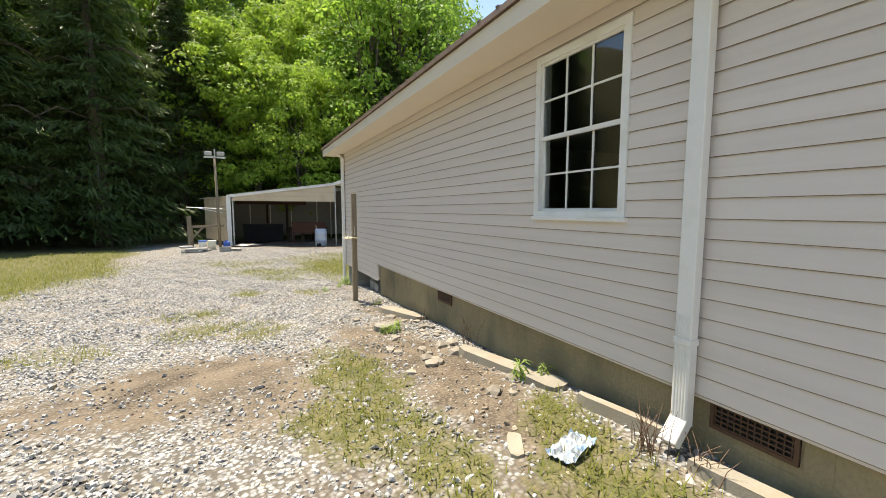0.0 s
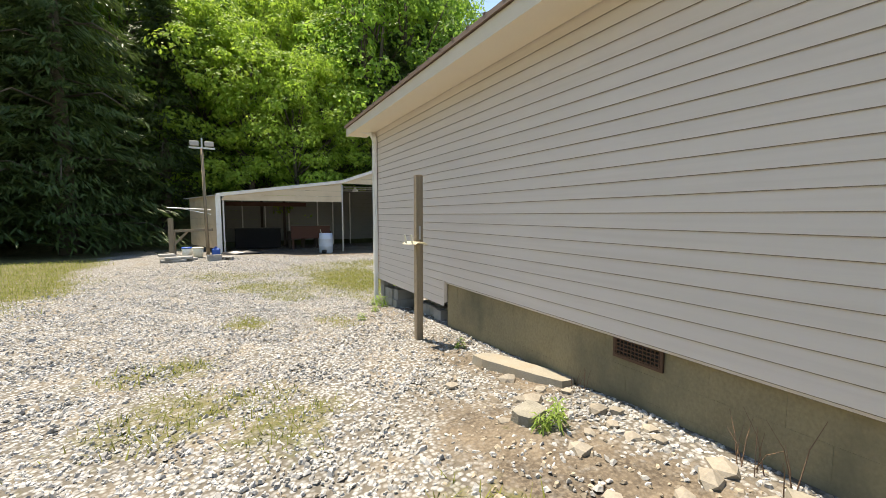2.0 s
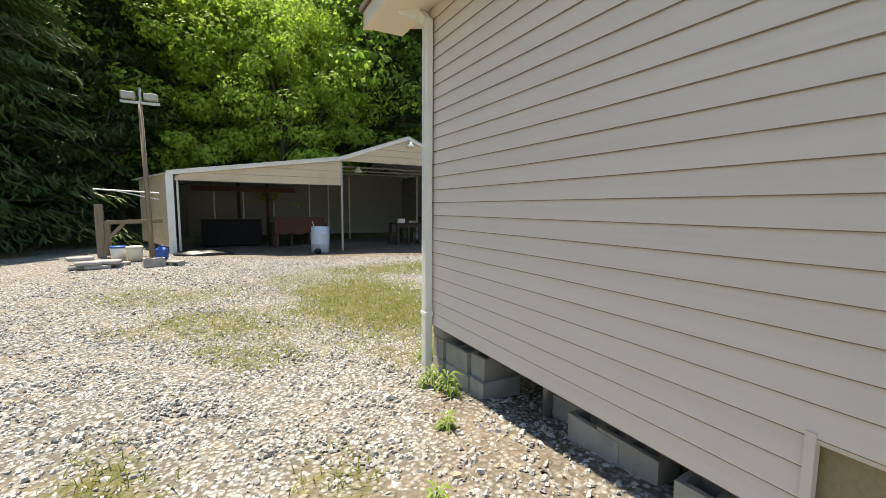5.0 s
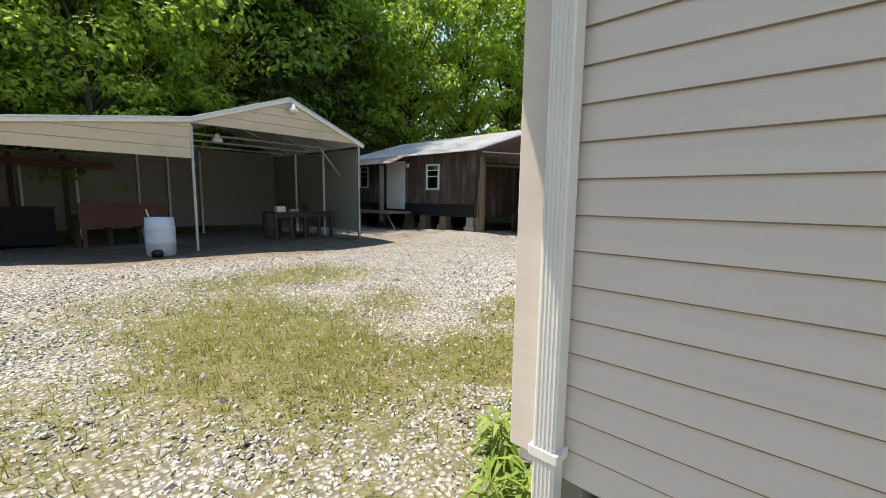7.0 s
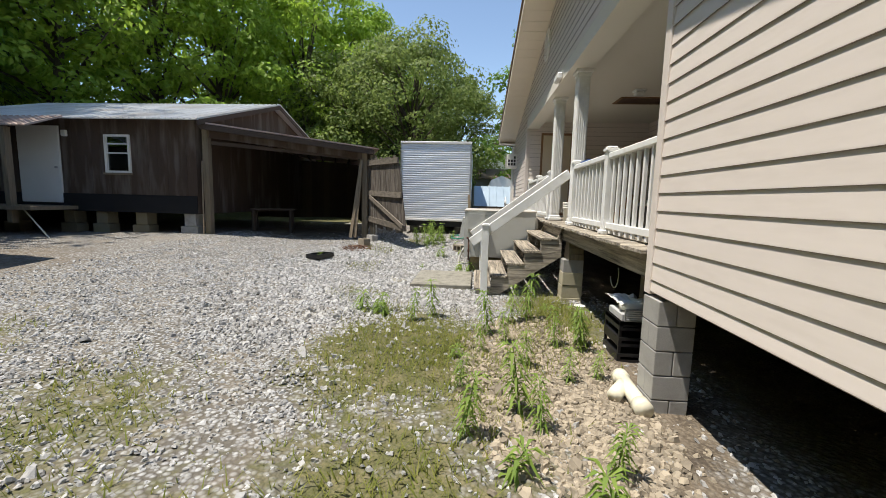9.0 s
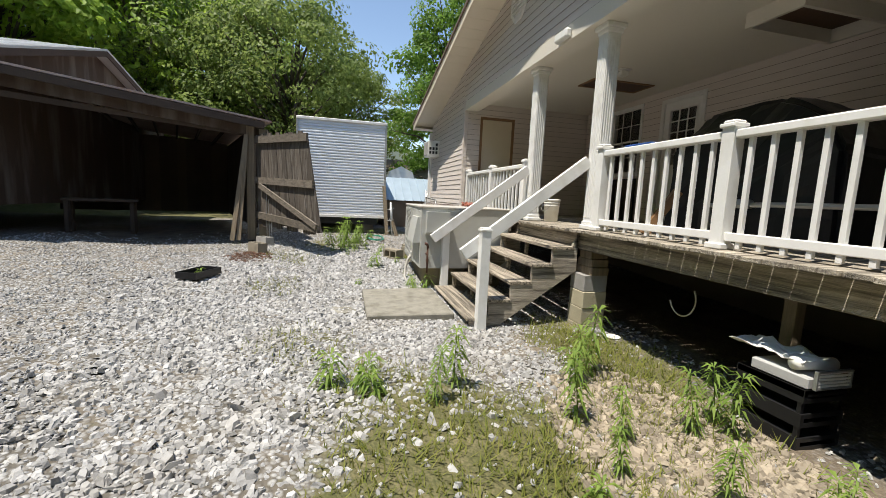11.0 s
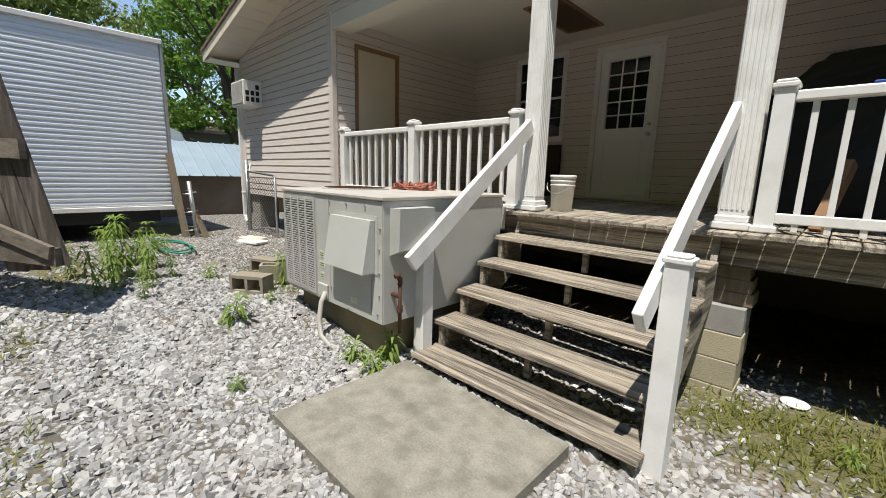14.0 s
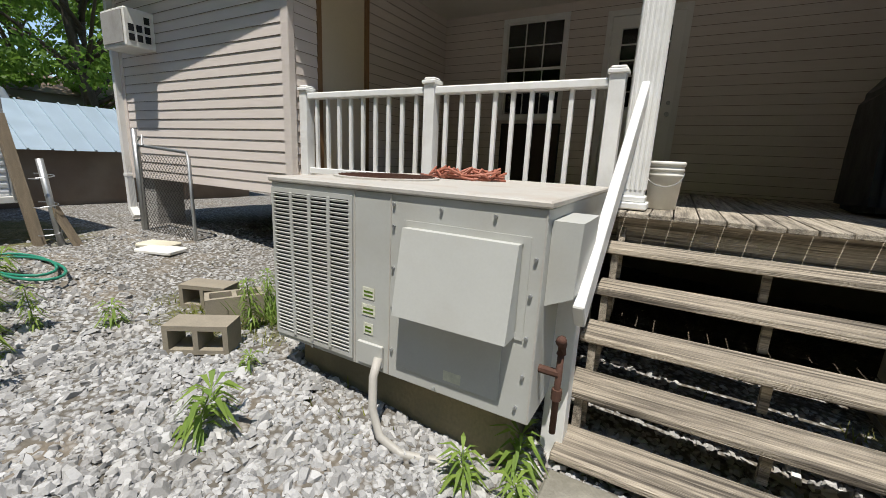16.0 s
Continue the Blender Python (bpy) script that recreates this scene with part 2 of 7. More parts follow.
def part(name, bm, mat, parent=None, label="", smooth=False):
    """Links a bmesh, given in world places, as one mesh under a thing or part."""
    org = ORG.get(parent, Vector((0, 0, 0)))
    if org.length > 0:
        bm.transform(Matrix.Translation(-org))
    bmesh.ops.recalc_face_normals(bm, faces=bm.faces)
    me = bpy.data.meshes.new(name)
    bm.to_mesh(me)
    bm.free()
    me.materials.append(mat)
    if smooth:
        me.shade_smooth()
    ob = new(name, me)
    ob.parent = parent
    ORG[ob] = org
    return tagged(ob, label)


def alone(name, bm, mat, loc, label, category, group="", kind="", smooth=False):
    """A thing that is one mesh of its own."""
    bm.transform(Matrix.Translation(-Vector(loc)))
    bmesh.ops.recalc_face_normals(bm, faces=bm.faces)
    me = bpy.data.meshes.new(name)
    bm.to_mesh(me)
    bm.free()
    me.materials.append(mat)
    if smooth:
        me.shade_smooth()
    ob = new(name, me)
    ob.location = loc
    ORG[ob] = Vector(loc)
    return tagged(ob, label, category, group, kind)


def hull(bm, lower, upper):
    """A closed prism between two loops of as many points."""
    a = [bm.verts.new(p) for p in lower]
    b = [bm.verts.new(p) for p in upper]
    k = len(a)
    bm.faces.new(a[::-1])
    bm.faces.new(b)
    for i in range(k):
        bm.faces.new((a[i], a[(i + 1) % k], b[(i + 1) % k], b[i]))
    return a + b


def bx(bm, lo, hi, bevel=0.0, m=None):
    (x0, y0, z0), (x1, y1, z1) = lo, hi
    v = hull(bm, [(x0, y0, z0), (x1, y0, z0), (x1, y1, z0), (x0, y1, z0)], [(x0, y0, z1), (x1, y0, z1), (x1, y1, z1), (x0, y1, z1)])
    if bevel:
        es = list({e for q in v for e in q.link_edges})
        r = bmesh.ops.bevel(bm, geom=es, offset=bevel, segments=1, affect="EDGES")
        v = list({q for f in r["faces"] for q in f.verts} | {q for q in v if q.is_valid})
    if m is not None:
        bmesh.ops.transform(bm, matrix=m, verts=v)
    return v


def box(lo, hi, bevel=0.0, m=None):
    bm = bmesh.new()
    bx(bm, lo, hi, bevel, m)
    return bm


def stick(bm, p, q, w, h, bevel=0.0, up=(0, 0, 1)):
    """A squared bar from p to q, w wide across and h high."""
    p, q = Vector(p), Vector(q)
    d = q - p
    n = d.normalized()
    upv = Vector(up)
    if abs(n.dot(upv)) > 0.98:
        upv = Vector((0, 1, 0))
    s = n.cross(upv).normalized()
    u = s.cross(n)
    m = Matrix((( *s, 0), (*n, 0), (*u, 0), (0, 0, 0, 1))).transposed()
    m.translation = p
    bx(bm, (-w / 2, 0, -h / 2), (w / 2, d.length, h / 2), bevel, m)


def bar(p, q, w, h, bevel=0.0, up=(0, 0, 1)):
    bm = bmesh.new()
    stick(bm, p, q, w, h, bevel, up)
    return bm


def rod(bm, points, r, seg=8, r2=None):
    """A round tube along points."""
    pts = [Vector(p) for p in points]
    rings = []
    for i, p in enumerate(pts):
        d = (pts[min(i + 1, len(pts) - 1)] - pts[max(i - 1, 0)]).normalized()
        s = d.cross(Vector((0.13, 0.21, 0.97))).normalized()
        u = d.cross(s)
        rr = r if r2 is None else r + (r2 - r) * i / (len(pts) - 1)
        rings.append([bm.verts.new(p + rr * (math.cos(a) * s + math.sin(a) * u)) for a in (2 * math.pi * k / seg for k in range(seg))])
    for a, b in zip(rings, rings[1:]):
        for k in range(seg):
            bm.faces.new((a[k], a[(k + 1) % seg], b[(k + 1) % seg], b[k]))
    bm.faces.new(rings[0][::-1])
    bm.faces.new(rings[-1])


def tube(points, r, seg=8, r2=None):
    bm = bmesh.new()
    rod(bm, points, r, seg, r2)
    return bm


def lathe(bm, profile, centre, seg=20):
    """A turned shape: profile of (radius, height)."""
    c = Vector(centre)
    rings = [[bm.verts.new(c + Vector((r * math.cos(a), r * math.sin(a), z))) for a in (2 * math.pi * k / seg for k in range(seg))] for r, z in profile]
    for a, b in zip(rings, rings[1:]):
        for k in range(seg):
            bm.faces.new((a[k], a[(k + 1) % seg], b[(k + 1) % seg], b[k]))
    bm.faces.new(rings[0][::-1])
    bm.faces.new(rings[-1])


def frame_bm(axis, plane, a0, a1, z0, z1, w, depth):
    """Four bars round a rectangle; axis is the way that the plane faces."""
    bm = bmesh.new()
    for lo, hi in (((a0, z0), (a1, z0 + w)), ((a0, z1 - w), (a1, z1)), ((a0, z0 + w), (a0 + w, z1 - w)), ((a1 - w, z0 + w), (a1, z1 - w))):
        slab(bm, axis, plane, lo[0], hi[0], lo[1], hi[1], depth)
    return bm


def slab(bm, axis, plane, a0, a1, z0, z1, depth, bevel=0.0):
    """A box on a wall: from plane outwards by depth (signed), along a, up z."""
    p0, p1 = min(plane, plane + depth), max(plane, plane + depth)
    if axis == "x":
        return bx(bm, (p0, a0, z0), (p1, a1, z1), bevel)
    return bx(bm, (a0, p0, z0), (a1, p1, z1), bevel)


# ---- the lie of the land ----
LAND = [(0, 0, 0), (2.3, 1.5, 0.0), (2.3, 4.3, -0.14), (2.3, 6.8, -0.23), (-0.5, 8.5, -0.38), (0, 10.5, -0.47), (1.7, 13.5, -0.53), (4.6, 12, -0.57),
        (5, 11, -0.63), (5.7, 10.8, -0.68), (9, 12, -0.65), (10.5, 13.3, -0.62), (13.2, 12.6, -0.44), (16, 12.3, -0.30), (9.6, 22.5, -0.32), (4, 21, -0.33), (-0.5, 19.5, -0.2),
        (13.4, 20, -0.25), (1.8, 7.5, -0.28), (-6, 10, -0.2), (-10, 20, -0.28), (-7, 27, -0.5), (3, 28, -0.4), (16.7, 14, -0.3), (13, 16, -0.42), (9, 17, -0.48), (8, 8, -0.7), (-3, 2, -0.05), (0, -6, 0.05)]


def land(x, y):
    x, y = np.asarray(x, float), np.asarray(y, float)
    num, den = np.zeros_like(x), np.zeros_like(x)
    for a, b, c in LAND:
        w = 1 / ((x - a) ** 2 + (y - b) ** 2 + 0.6) ** 1.6
        num, den = num + w * c, den + w
    z = num / den
    far = np.clip(y - 29 + 0.12 * np.maximum(x, 0), 0, 40)
    side = 1 / (1 + np.exp((x - 21 - 0.35 * np.clip(y - 32, 0, 30)) / 4))
    z = z + 0.62 * far * side
    left = np.clip(-x - 24, 0, 40)
    return z + 0.35 * left


def ground_at(x, y):
    return float(land(x, y))


PATCHES = [(2.9, 14.1, 1.5, 2.6, 0.9), (4.2, 12.6, 1.2, 0.7, 0.8), (4.4, 17.0, 2.0, 0.9, 0.7), (6.4, 12.9, 1.3, 0.8, 1.0), (5.6, 12.0, 1.0, 0.55, 0.9),
           (1.2, 13.2, 0.9, 0.9, 0.5), (4.9, 14.8, 1.0, 0.7, 0.6), (0.8, 4.0, 0.35, 0.8, 0.8), (0.75, 2.7, 0.4, 0.8, 0.75), (-0.5, 6.7, 0.7, 0.6, 0.6),
           (-1.1, 7.9, 0.6, 0.5, 0.5), (0.0, 10.0, 0.35, 0.7, 0.7), (1.2, 9.2, 0.35, 0.7, 0.5), (-6.5, 14.0, 2.6, 4.5, 1.0), (1.7, 1.3, 0.3, 0.5, 0.9), (2.0, 2.0, 0.3, 0.5, 0.85), (1.0, 1.7, 0.3, 0.8, 0.8), (1.05, 3.4, 0.22, 0.9, 0.75), (-2.2, 6.0, 0.8, 0.6, 0.5), (0.6, 13.8, 1.4, 1.0, 0.55), (-0.2, 15.6, 1.6, 0.9, 0.5), (0.9, 12.1, 0.7, 0.7, 0.55), (0.1, 5.9, 0.5, 0.5, 0.6),
           (8.1, 11.1, 1.0, 0.45, 0.95), (7.0, 11.3, 0.8, 0.6, 0.8), (17.5, 12.2, 1.4, 0.5, 0.9), (14.6, 13.9, 0.9, 0.5, 0.7), (2.3, 16.5, 1.2, 1.0, 0.5), (13.2, 12.2, 0.8, 0.4, 0.7), (12.8, 14.6, 1.0, 0.6, 0.5), (10.8, 14.5, 0.6, 0.4, 0.55), (8.5, 13.9, 0.8, 0.45, 0.5), (7.6, 13.3, 0.7, 0.5, 0.65)]
DIRTS = [(-0.45, 4.5, 1.0, 0.6, 1.0), (0.2, 3.6, 0.7, 0.9, 0.7), (-0.9, 3.9, 1.3, 0.5, 0.75), (0.5, 2.0, 0.6, 0.6, 0.5), (1.3, 4.6, 0.5, 1.6, 0.75), (-1.5, 4.2, 0.9, 0.6, 0.7), (1.7, 3.2, 0.5, 2.2, 0.9), (2.0, 6.3, 0.4, 1.4, 0.7), (5.6, 10.9, 1.8, 0.5, 0.9), (2.2, 9.5, 0.35, 1.2, 0.6),
         (13.3, 15.3, 0.5, 0.35, 0.8), (5.0, 21.0, 6.0, 2.2, 0.9), (16.0, 18.0, 2.2, 2.6, 0.9), (8.0, 9.0, 6.0, 1.6, 1.0), (-5.4, 14.4, 0.6, 0.35, 0.9), (13.0, 11.9, 0.8, 0.4, 0.6), (1.5, 1.0, 0.6, 1.2, 0.7)]


def wob(x, y, s, k):
    return (np.sin(x * s + k) * np.cos(y * s * 1.13 - 2 * k) + 0.6 * np.sin(x * s * 2.3 + y * s * 1.7 + 3 * k) + 0.4 * np.sin(y * s * 4.1 - x * s * 2.9 + k)) / 2


def cover(x, y, spots, k):
    x, y = np.asarray(x, float), np.asarray(y, float)
    out = np.zeros_like(x)
    wx, wy = x + 0.25 * wob(x, y, 2.3, k), y + 0.25 * wob(y, x, 2.1, k + 1)
    for a, b, rx, ry, s in spots:
        d = np.sqrt(((wx - a) / rx) ** 2 + ((wy - b) / ry) ** 2)
        out = np.maximum(out, s * np.clip(1.45 - d, 0, 1))
    return out


def grassy(x, y):
    g = cover(x, y, PATCHES, 0.7)
    x, y = np.asarray(x, float), np.asarray(y, float)
    g = g + 0.28 * np.clip(wob(x, y, 1.1, 2.0) + 0.35 * wob(x, y, 4.0, 1.0) - 0.15, 0, 1)
    lawn = np.clip((-x - 3.1 - 0.12 * np.abs(y - 15) + 0.5 * wob(x, y, 0.9, 4.0)), 0, 1)
    far = np.clip((np.maximum(np.abs(x - 4) - 17, y - 26)) / 2, 0, 1)
    return np.clip(np.maximum(np.maximum(g, lawn), far), 0, 1)


def dirty(x, y):
    x, y = np.asarray(x, float), np.asarray(y, float)
    return np.clip(cover(x, y, DIRTS, 2.9) + 0.22 * np.clip(wob(x, y, 1.6, 5.0) - 0.2, 0, 1), 0, 1)


def build_ground():
    xs = np.concatenate([np.array([-400, -250, -150, -100, -70, -50, -40, -32, -26, -22]), np.arange(-19, 22, 0.16), np.array([23, 26, 30, 36, 44, 55, 75, 110, 160, 250, 400])])
    ys = np.concatenate([np.array([-400, -200, -100, -60, -35, -22, -15, -11, -8, -6, -4.5, -3.5]), np.arange(-3, 25, 0.16), np.array([25.6, 26.4, 27.4, 28.5, 30, 33, 37, 42, 50, 60, 70, 90, 130, 200, 400])])
    gx, gy = np.meshgrid(xs, ys)
    fx, fy = gx.ravel(), gy.ravel()
    rng = np.random.default_rng(3)
    near = np.exp(-(((fx - 5) / 16) ** 2 + ((fy - 10) / 13) ** 2))
    fz = land(fx, fy) + near * (0.016 * wob(fx, fy, 3.0, 1.0) + 0.008 * wob(fx, fy, 9.0, 2.0) + rng.normal(0, 0.004, fx.size))
    g, d = grassy(fx, fy), dirty(fx, fy)
    w, h = len(xs), len(ys)
    i = (np.arange(h - 1)[:, None] * w + np.arange(w - 1)[None, :]).ravel()
    faces = np.stack([i, i + 1, i + w + 1, i + w], 1)
    me = bpy.data.meshes.new("ground")
    me.vertices.add(fx.size)
    me.vertices.foreach_set("co", np.stack([fx, fy, fz], 1).ravel())
    me.loops.add(faces.size)
    me.loops.foreach_set("vertex_index", faces.ravel())
    me.polygons.add(len(faces))
    me.polygons.foreach_set("loop_start", np.arange(len(faces)) * 4)
    me.update(calc_edges=True)
    me.shade_smooth()
    for name, v in (("grass", g), ("dirt", d)):
        a = me.attributes.new(name, "FLOAT", "POINT")
        a.data.foreach_set("value", v.astype(np.float32))
    me.materials.append(ground_material())
    return tagged(new("ground", me), "gravel yard with dry grass patches and bare tan dirt", "ground", kind="structure")


def ground_material():
    m = bpy.data.materials.new("gravel_grass_dirt")
    m.use_nodes = True
    nt = m.node_tree
    n, l = nt.nodes, nt.links
    b = n["Principled BSDF"]
    b.inputs["Roughness"].default_value = 0.95
    b.inputs["Specular IOR Level"].default_value = 0.2
    geo = n.new("ShaderNodeNewGeometry")

    def noise_tex(sc, det=5.0):
        t = n.new("ShaderNodeTexNoise")
        t.inputs["Scale"].default_value, t.inputs["Detail"].default_value = sc, det
        l.new(geo.outputs["Position"], t.inputs["Vector"])
        return t.outputs[0]

    def mixed(fac, a, c):
        q = n.new("ShaderNodeMix")
        q.data_type = "RGBA"
        l.new(fac, q.inputs["Factor"])
        for key, v in (("A", a), ("B", c)):
            if isinstance(v, tuple):
                q.inputs[key].default_value = (*v, 1)
            else:
                l.new(v, q.inputs[key])
        return q.outputs["Result"]

    def ranged(v, a, c, t0=0.0, t1=1.0):
        q = n.new("ShaderNodeMapRange")
        for key, x in (("From Min", a), ("From Max", c), ("To Min", t0), ("To Max", t1)):
            q.inputs[key].default_value = x
        l.new(v, q.inputs[0])
        return q.outputs[0]

    def attr(name):
        q = n.new("ShaderNodeAttribute")
        q.attribute_name = name
        return q.outputs["Fac"]

    vor = n.new("ShaderNodeTexVoronoi")
    vor.inputs["Scale"].default_value = 28
    l.new(geo.outputs["Position"], vor.inputs["Vector"])
    bw = n.new("ShaderNodeRGBToBW")
    l.new(vor.outputs["Color"], bw.inputs[0])
    stone = mixed(ranged(bw.outputs[0], 0.15, 0.85), (0.20, 0.19, 0.175), (0.44, 0.44, 0.43))
    # cell edges darkened: the shade in gaps between stones, painted
    stone = mixed(ranged(vor.outputs["Distance"], 0.30, 0.62), stone, (0.12, 0.108, 0.09))
    stone = mixed(ranged(noise_tex(2.2), 0.5, 0.75, 0, 0.45), stone, (0.26, 0.21, 0.15))
    soil = mixed(ranged(noise_tex(3.0), 0.35, 0.65), (0.075, 0.06, 0.046), (0.165, 0.132, 0.097))
    soil = mixed(ranged(noise_tex(45.0), 0.45, 0.7, 0, 0.7), soil, (0.24, 0.20, 0.15))
    turf = mixed(ranged(noise_tex(5.0), 0.35, 0.65), (0.105, 0.105, 0.042), (0.19, 0.165, 0.09))
    turf = mixed(ranged(noise_tex(60.0), 0.4, 0.65, 0, 0.6), turf, (0.055, 0.065, 0.024))

    def soft(fac, amount, lo, hi, sc):
        s = n.new("ShaderNodeMath")
        s.operation = "MULTIPLY_ADD"
        l.new(noise_tex(sc, 8.0), s.inputs[0])
        s.inputs[1].default_value = amount
        l.new(fac, s.inputs[2])
        return ranged(s.outputs[0], lo, hi)

    out = mixed(soft(attr("dirt"), 0.8, 0.75, 1.15, 14.0), stone, soil)
    out = mixed(soft(attr("grass"), 1.4, 1.0, 1.42, 9.0), out, turf)
    l.new(out, b.inputs["Base Color"])
    bp = n.new("ShaderNodeBump")
    bp.inputs["Strength"].default_value, bp.inputs["Distance"].default_value = 0.8, 0.02
    inv = n.new("ShaderNodeMath")
    inv.operation = "SUBTRACT"
    inv.inputs[0].default_value = 1
    l.new(vor.outputs["Distance"], inv.inputs[1])
    l.new(inv.outputs[0], bp.inputs["Height"])
    bp2 = n.new("ShaderNodeBump")
    bp2.inputs["Strength"].default_value, bp2.inputs["Distance"].default_value = 0.5, 0.02
    l.new(noise_tex(30.0, 8.0), bp2.inputs["Height"])
    l.new(bp.outputs[0], bp2.inputs["Normal"])
    l.new(bp2.outputs[0], b.inputs["Normal"])
    return m


build_ground()


# ---- the house ----
XS, XF, YR, XW, XV, YP, XR = 2.385, 17.36, 10.89, 5.74, 13.93, 7.75, 9.865   # side wall, far wall, rear wall, wing ends, porch back wall
SILL, SILL_B, SILL_R, EAVE, PITCH = 0.35, 0.06, 0.22, 2.94, 0.225
DECK, BEAM_Z, CEIL_Z, COURSE, LIP = 0.52, 2.80, 2.98, 0.1155, 0.012


def rake(x):
    return EAVE + 0.02 + PITCH * min(x - 2.37, XF - x)


def wall_boxes(axis, plane, depth, a0, a1, z0, z1, holes=()):
    """A wall with thickness, its openings going through."""
    bm = bmesh.new()
    cuts = sorted({a0, a1, *(h[0] for h in holes), *(h[1] for h in holes)})
    for c0, c1 in zip(cuts, cuts[1:]):
        mid, z = (c0 + c1) / 2, z0
        for h in sorted((h for h in holes if h[0] < mid < h[1]), key=lambda h: h[2]):
            if h[2] > z:
                slab(bm, axis, plane, c0, c1, z, h[2], depth)
            z = h[3]
        if z < z1:
            slab(bm, axis, plane, c0, c1, z, z1, depth)
    bmesh.ops.remove_doubles(bm, verts=bm.verts, dist=1e-5)
    return bm


def siding(wall, axis, plane, out, a0, a1, z0, z1, holes=(), ends=None, COURSE=COURSE):
    """Lap boards, each with its lip, course by course; ends gives the run at a height (for a gable)."""
    k = 0
    while z0 + k * COURSE < z1 - 0.01:
        lo, hi = z0 + k * COURSE, min(z0 + (k + 1) * COURSE, z1)
        k += 1
        runs = [(a0, a1)]
        for h in holes:
            if h[2] < hi - 0.02 and h[3] > lo + 0.02:
                runs = [r for a, b in runs for r in ((a, min(b, h[0])), (max(a, h[1]), b)) if r[1] - r[0] > 0.02]
        for a, b in runs:
            la, lb, ha, hb = a, b, a, b
            if ends:
                la, lb = ends(lo)
                ha, hb = ends(hi)
                la, lb, ha, hb = max(la, a), min(lb, b), max(ha, a), min(hb, b)
                if lb - la < 0.05:
                    continue
                if hb - ha < 0.02:
                    ha = hb = (ha + hb) / 2
                    ha, hb = ha - 0.01, hb + 0.01
            bm = bmesh.new()
            s = 1 if out > 0 else -1

            def pt(v, d, z):
                return (plane + s * d, v, z) if axis == "x" else (v, plane + s * d, z)
            cut = [(0.0, lo + 0.014), (LIP - 0.005, lo + 0.014), (LIP - 0.004, lo), (LIP - 0.001, lo), (LIP, lo + 0.004), (LIP, lo + 0.010), (0.003, hi), (0.0, hi)]

            def end(v0, v1):
                return [pt(v0 + (v1 - v0) * (z - lo) / (hi - lo), d, z) for d, z in cut]
            hull(bm, end(la, ha), end(lb, hb))
            bm.normal_update()
            for f in bm.faces:      # drip edge coloured dark: brown grime plus a thin painted lap shadow
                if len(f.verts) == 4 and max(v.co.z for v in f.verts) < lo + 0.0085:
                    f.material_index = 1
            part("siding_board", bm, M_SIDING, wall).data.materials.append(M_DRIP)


def structure(name, bm, mat, label, category="wall"):
    return tagged(part(name, bm, mat), label, category, kind="structure")


# grey-brown of the lap edges: grime with the lap's thin shadow painted in
M_DRIP = material("siding_lap_shadow_and_grime", (0.20, 0.16, 0.12), 0.7, var=0.3, scale=6, bump=0.1)
WIN1 = (1.985, 2.965, 1.375, 2.75)
side = structure("wall_side", wall_boxes("x", XS, 0.15, -8, YR, SILL_B, EAVE, [WIN1, (-8, 7.9, SILL_B, SILL - 0.02)]), M_SIDING, "beige vinyl-sided long side wall of the house")
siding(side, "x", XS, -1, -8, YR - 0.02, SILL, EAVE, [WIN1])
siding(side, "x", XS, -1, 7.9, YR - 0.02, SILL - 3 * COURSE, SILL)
part("siding_return", box((XS - 0.02, 7.87, SILL_B), (XS + 0.02, 7.9, SILL + 0.02)), M_SIDING, side)
part("corner_post", box((XS - 0.02, YR - 0.085, SILL_B - 0.01), (XS + 0.06, YR + 0.022, EAVE), 0.004), M_SIDING, side)

rear = structure("wall_rear_wing", wall_boxes("y", YR, -0.15, XS, XW, SILL_R, EAVE), M_SIDING, "beige vinyl-sided rear wing wall lit by the sun")
siding(rear, "y", YR, 1, XS + 0.13, XW - 0.04, SILL_R, 0.306)
siding(rear, "y", YR, 1, XS + 0.13, XW - 0.04, 0.306, EAVE, COURSE=0.1268)
part("corner_post", box((XW - 0.07, YR - 0.05, SILL_R - 0.02), (XW + 0.02, YR + 0.022, EAVE), 0.004), M_SIDING, rear)
part("corner_post", box((XS + 0.0602, YR - 0.02, SILL_R - 0.05), (XS + 0.13, YR + 0.021, EAVE), 0.004), M_SIDING, rear)

PDOOR = (9.68, 10.52, DECK, 2.70)
far = structure("wall_far_wing", wall_boxes("y", YR, -0.15, XV, XF, SILL, EAVE + 0.1), M_SIDING, "beige vinyl-sided far wing wall, half in eave shade")
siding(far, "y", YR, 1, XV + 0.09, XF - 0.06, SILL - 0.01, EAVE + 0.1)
for x0, x1 in ((XV - 0.02, XV + 0.09), (XF - 0.06, XF + 0.02)):
    part("corner_post", box((x0, YR - 0.06, SILL - 0.03), (x1, YR + 0.022, EAVE + 0.08), 0.004), M_SIDING, far)
fw = structure("wall_far_side", wall_boxes("x", XF, -0.15, -8, YR - 0.15, SILL, EAVE), M_SIDING, "plain far side wall of the house")
front = structure("wall_front", wall_boxes("y", -8, 0.15, XS + 0.15, XF - 0.15, SILL, EAVE), M_SIDING, "plain front wall of the house")

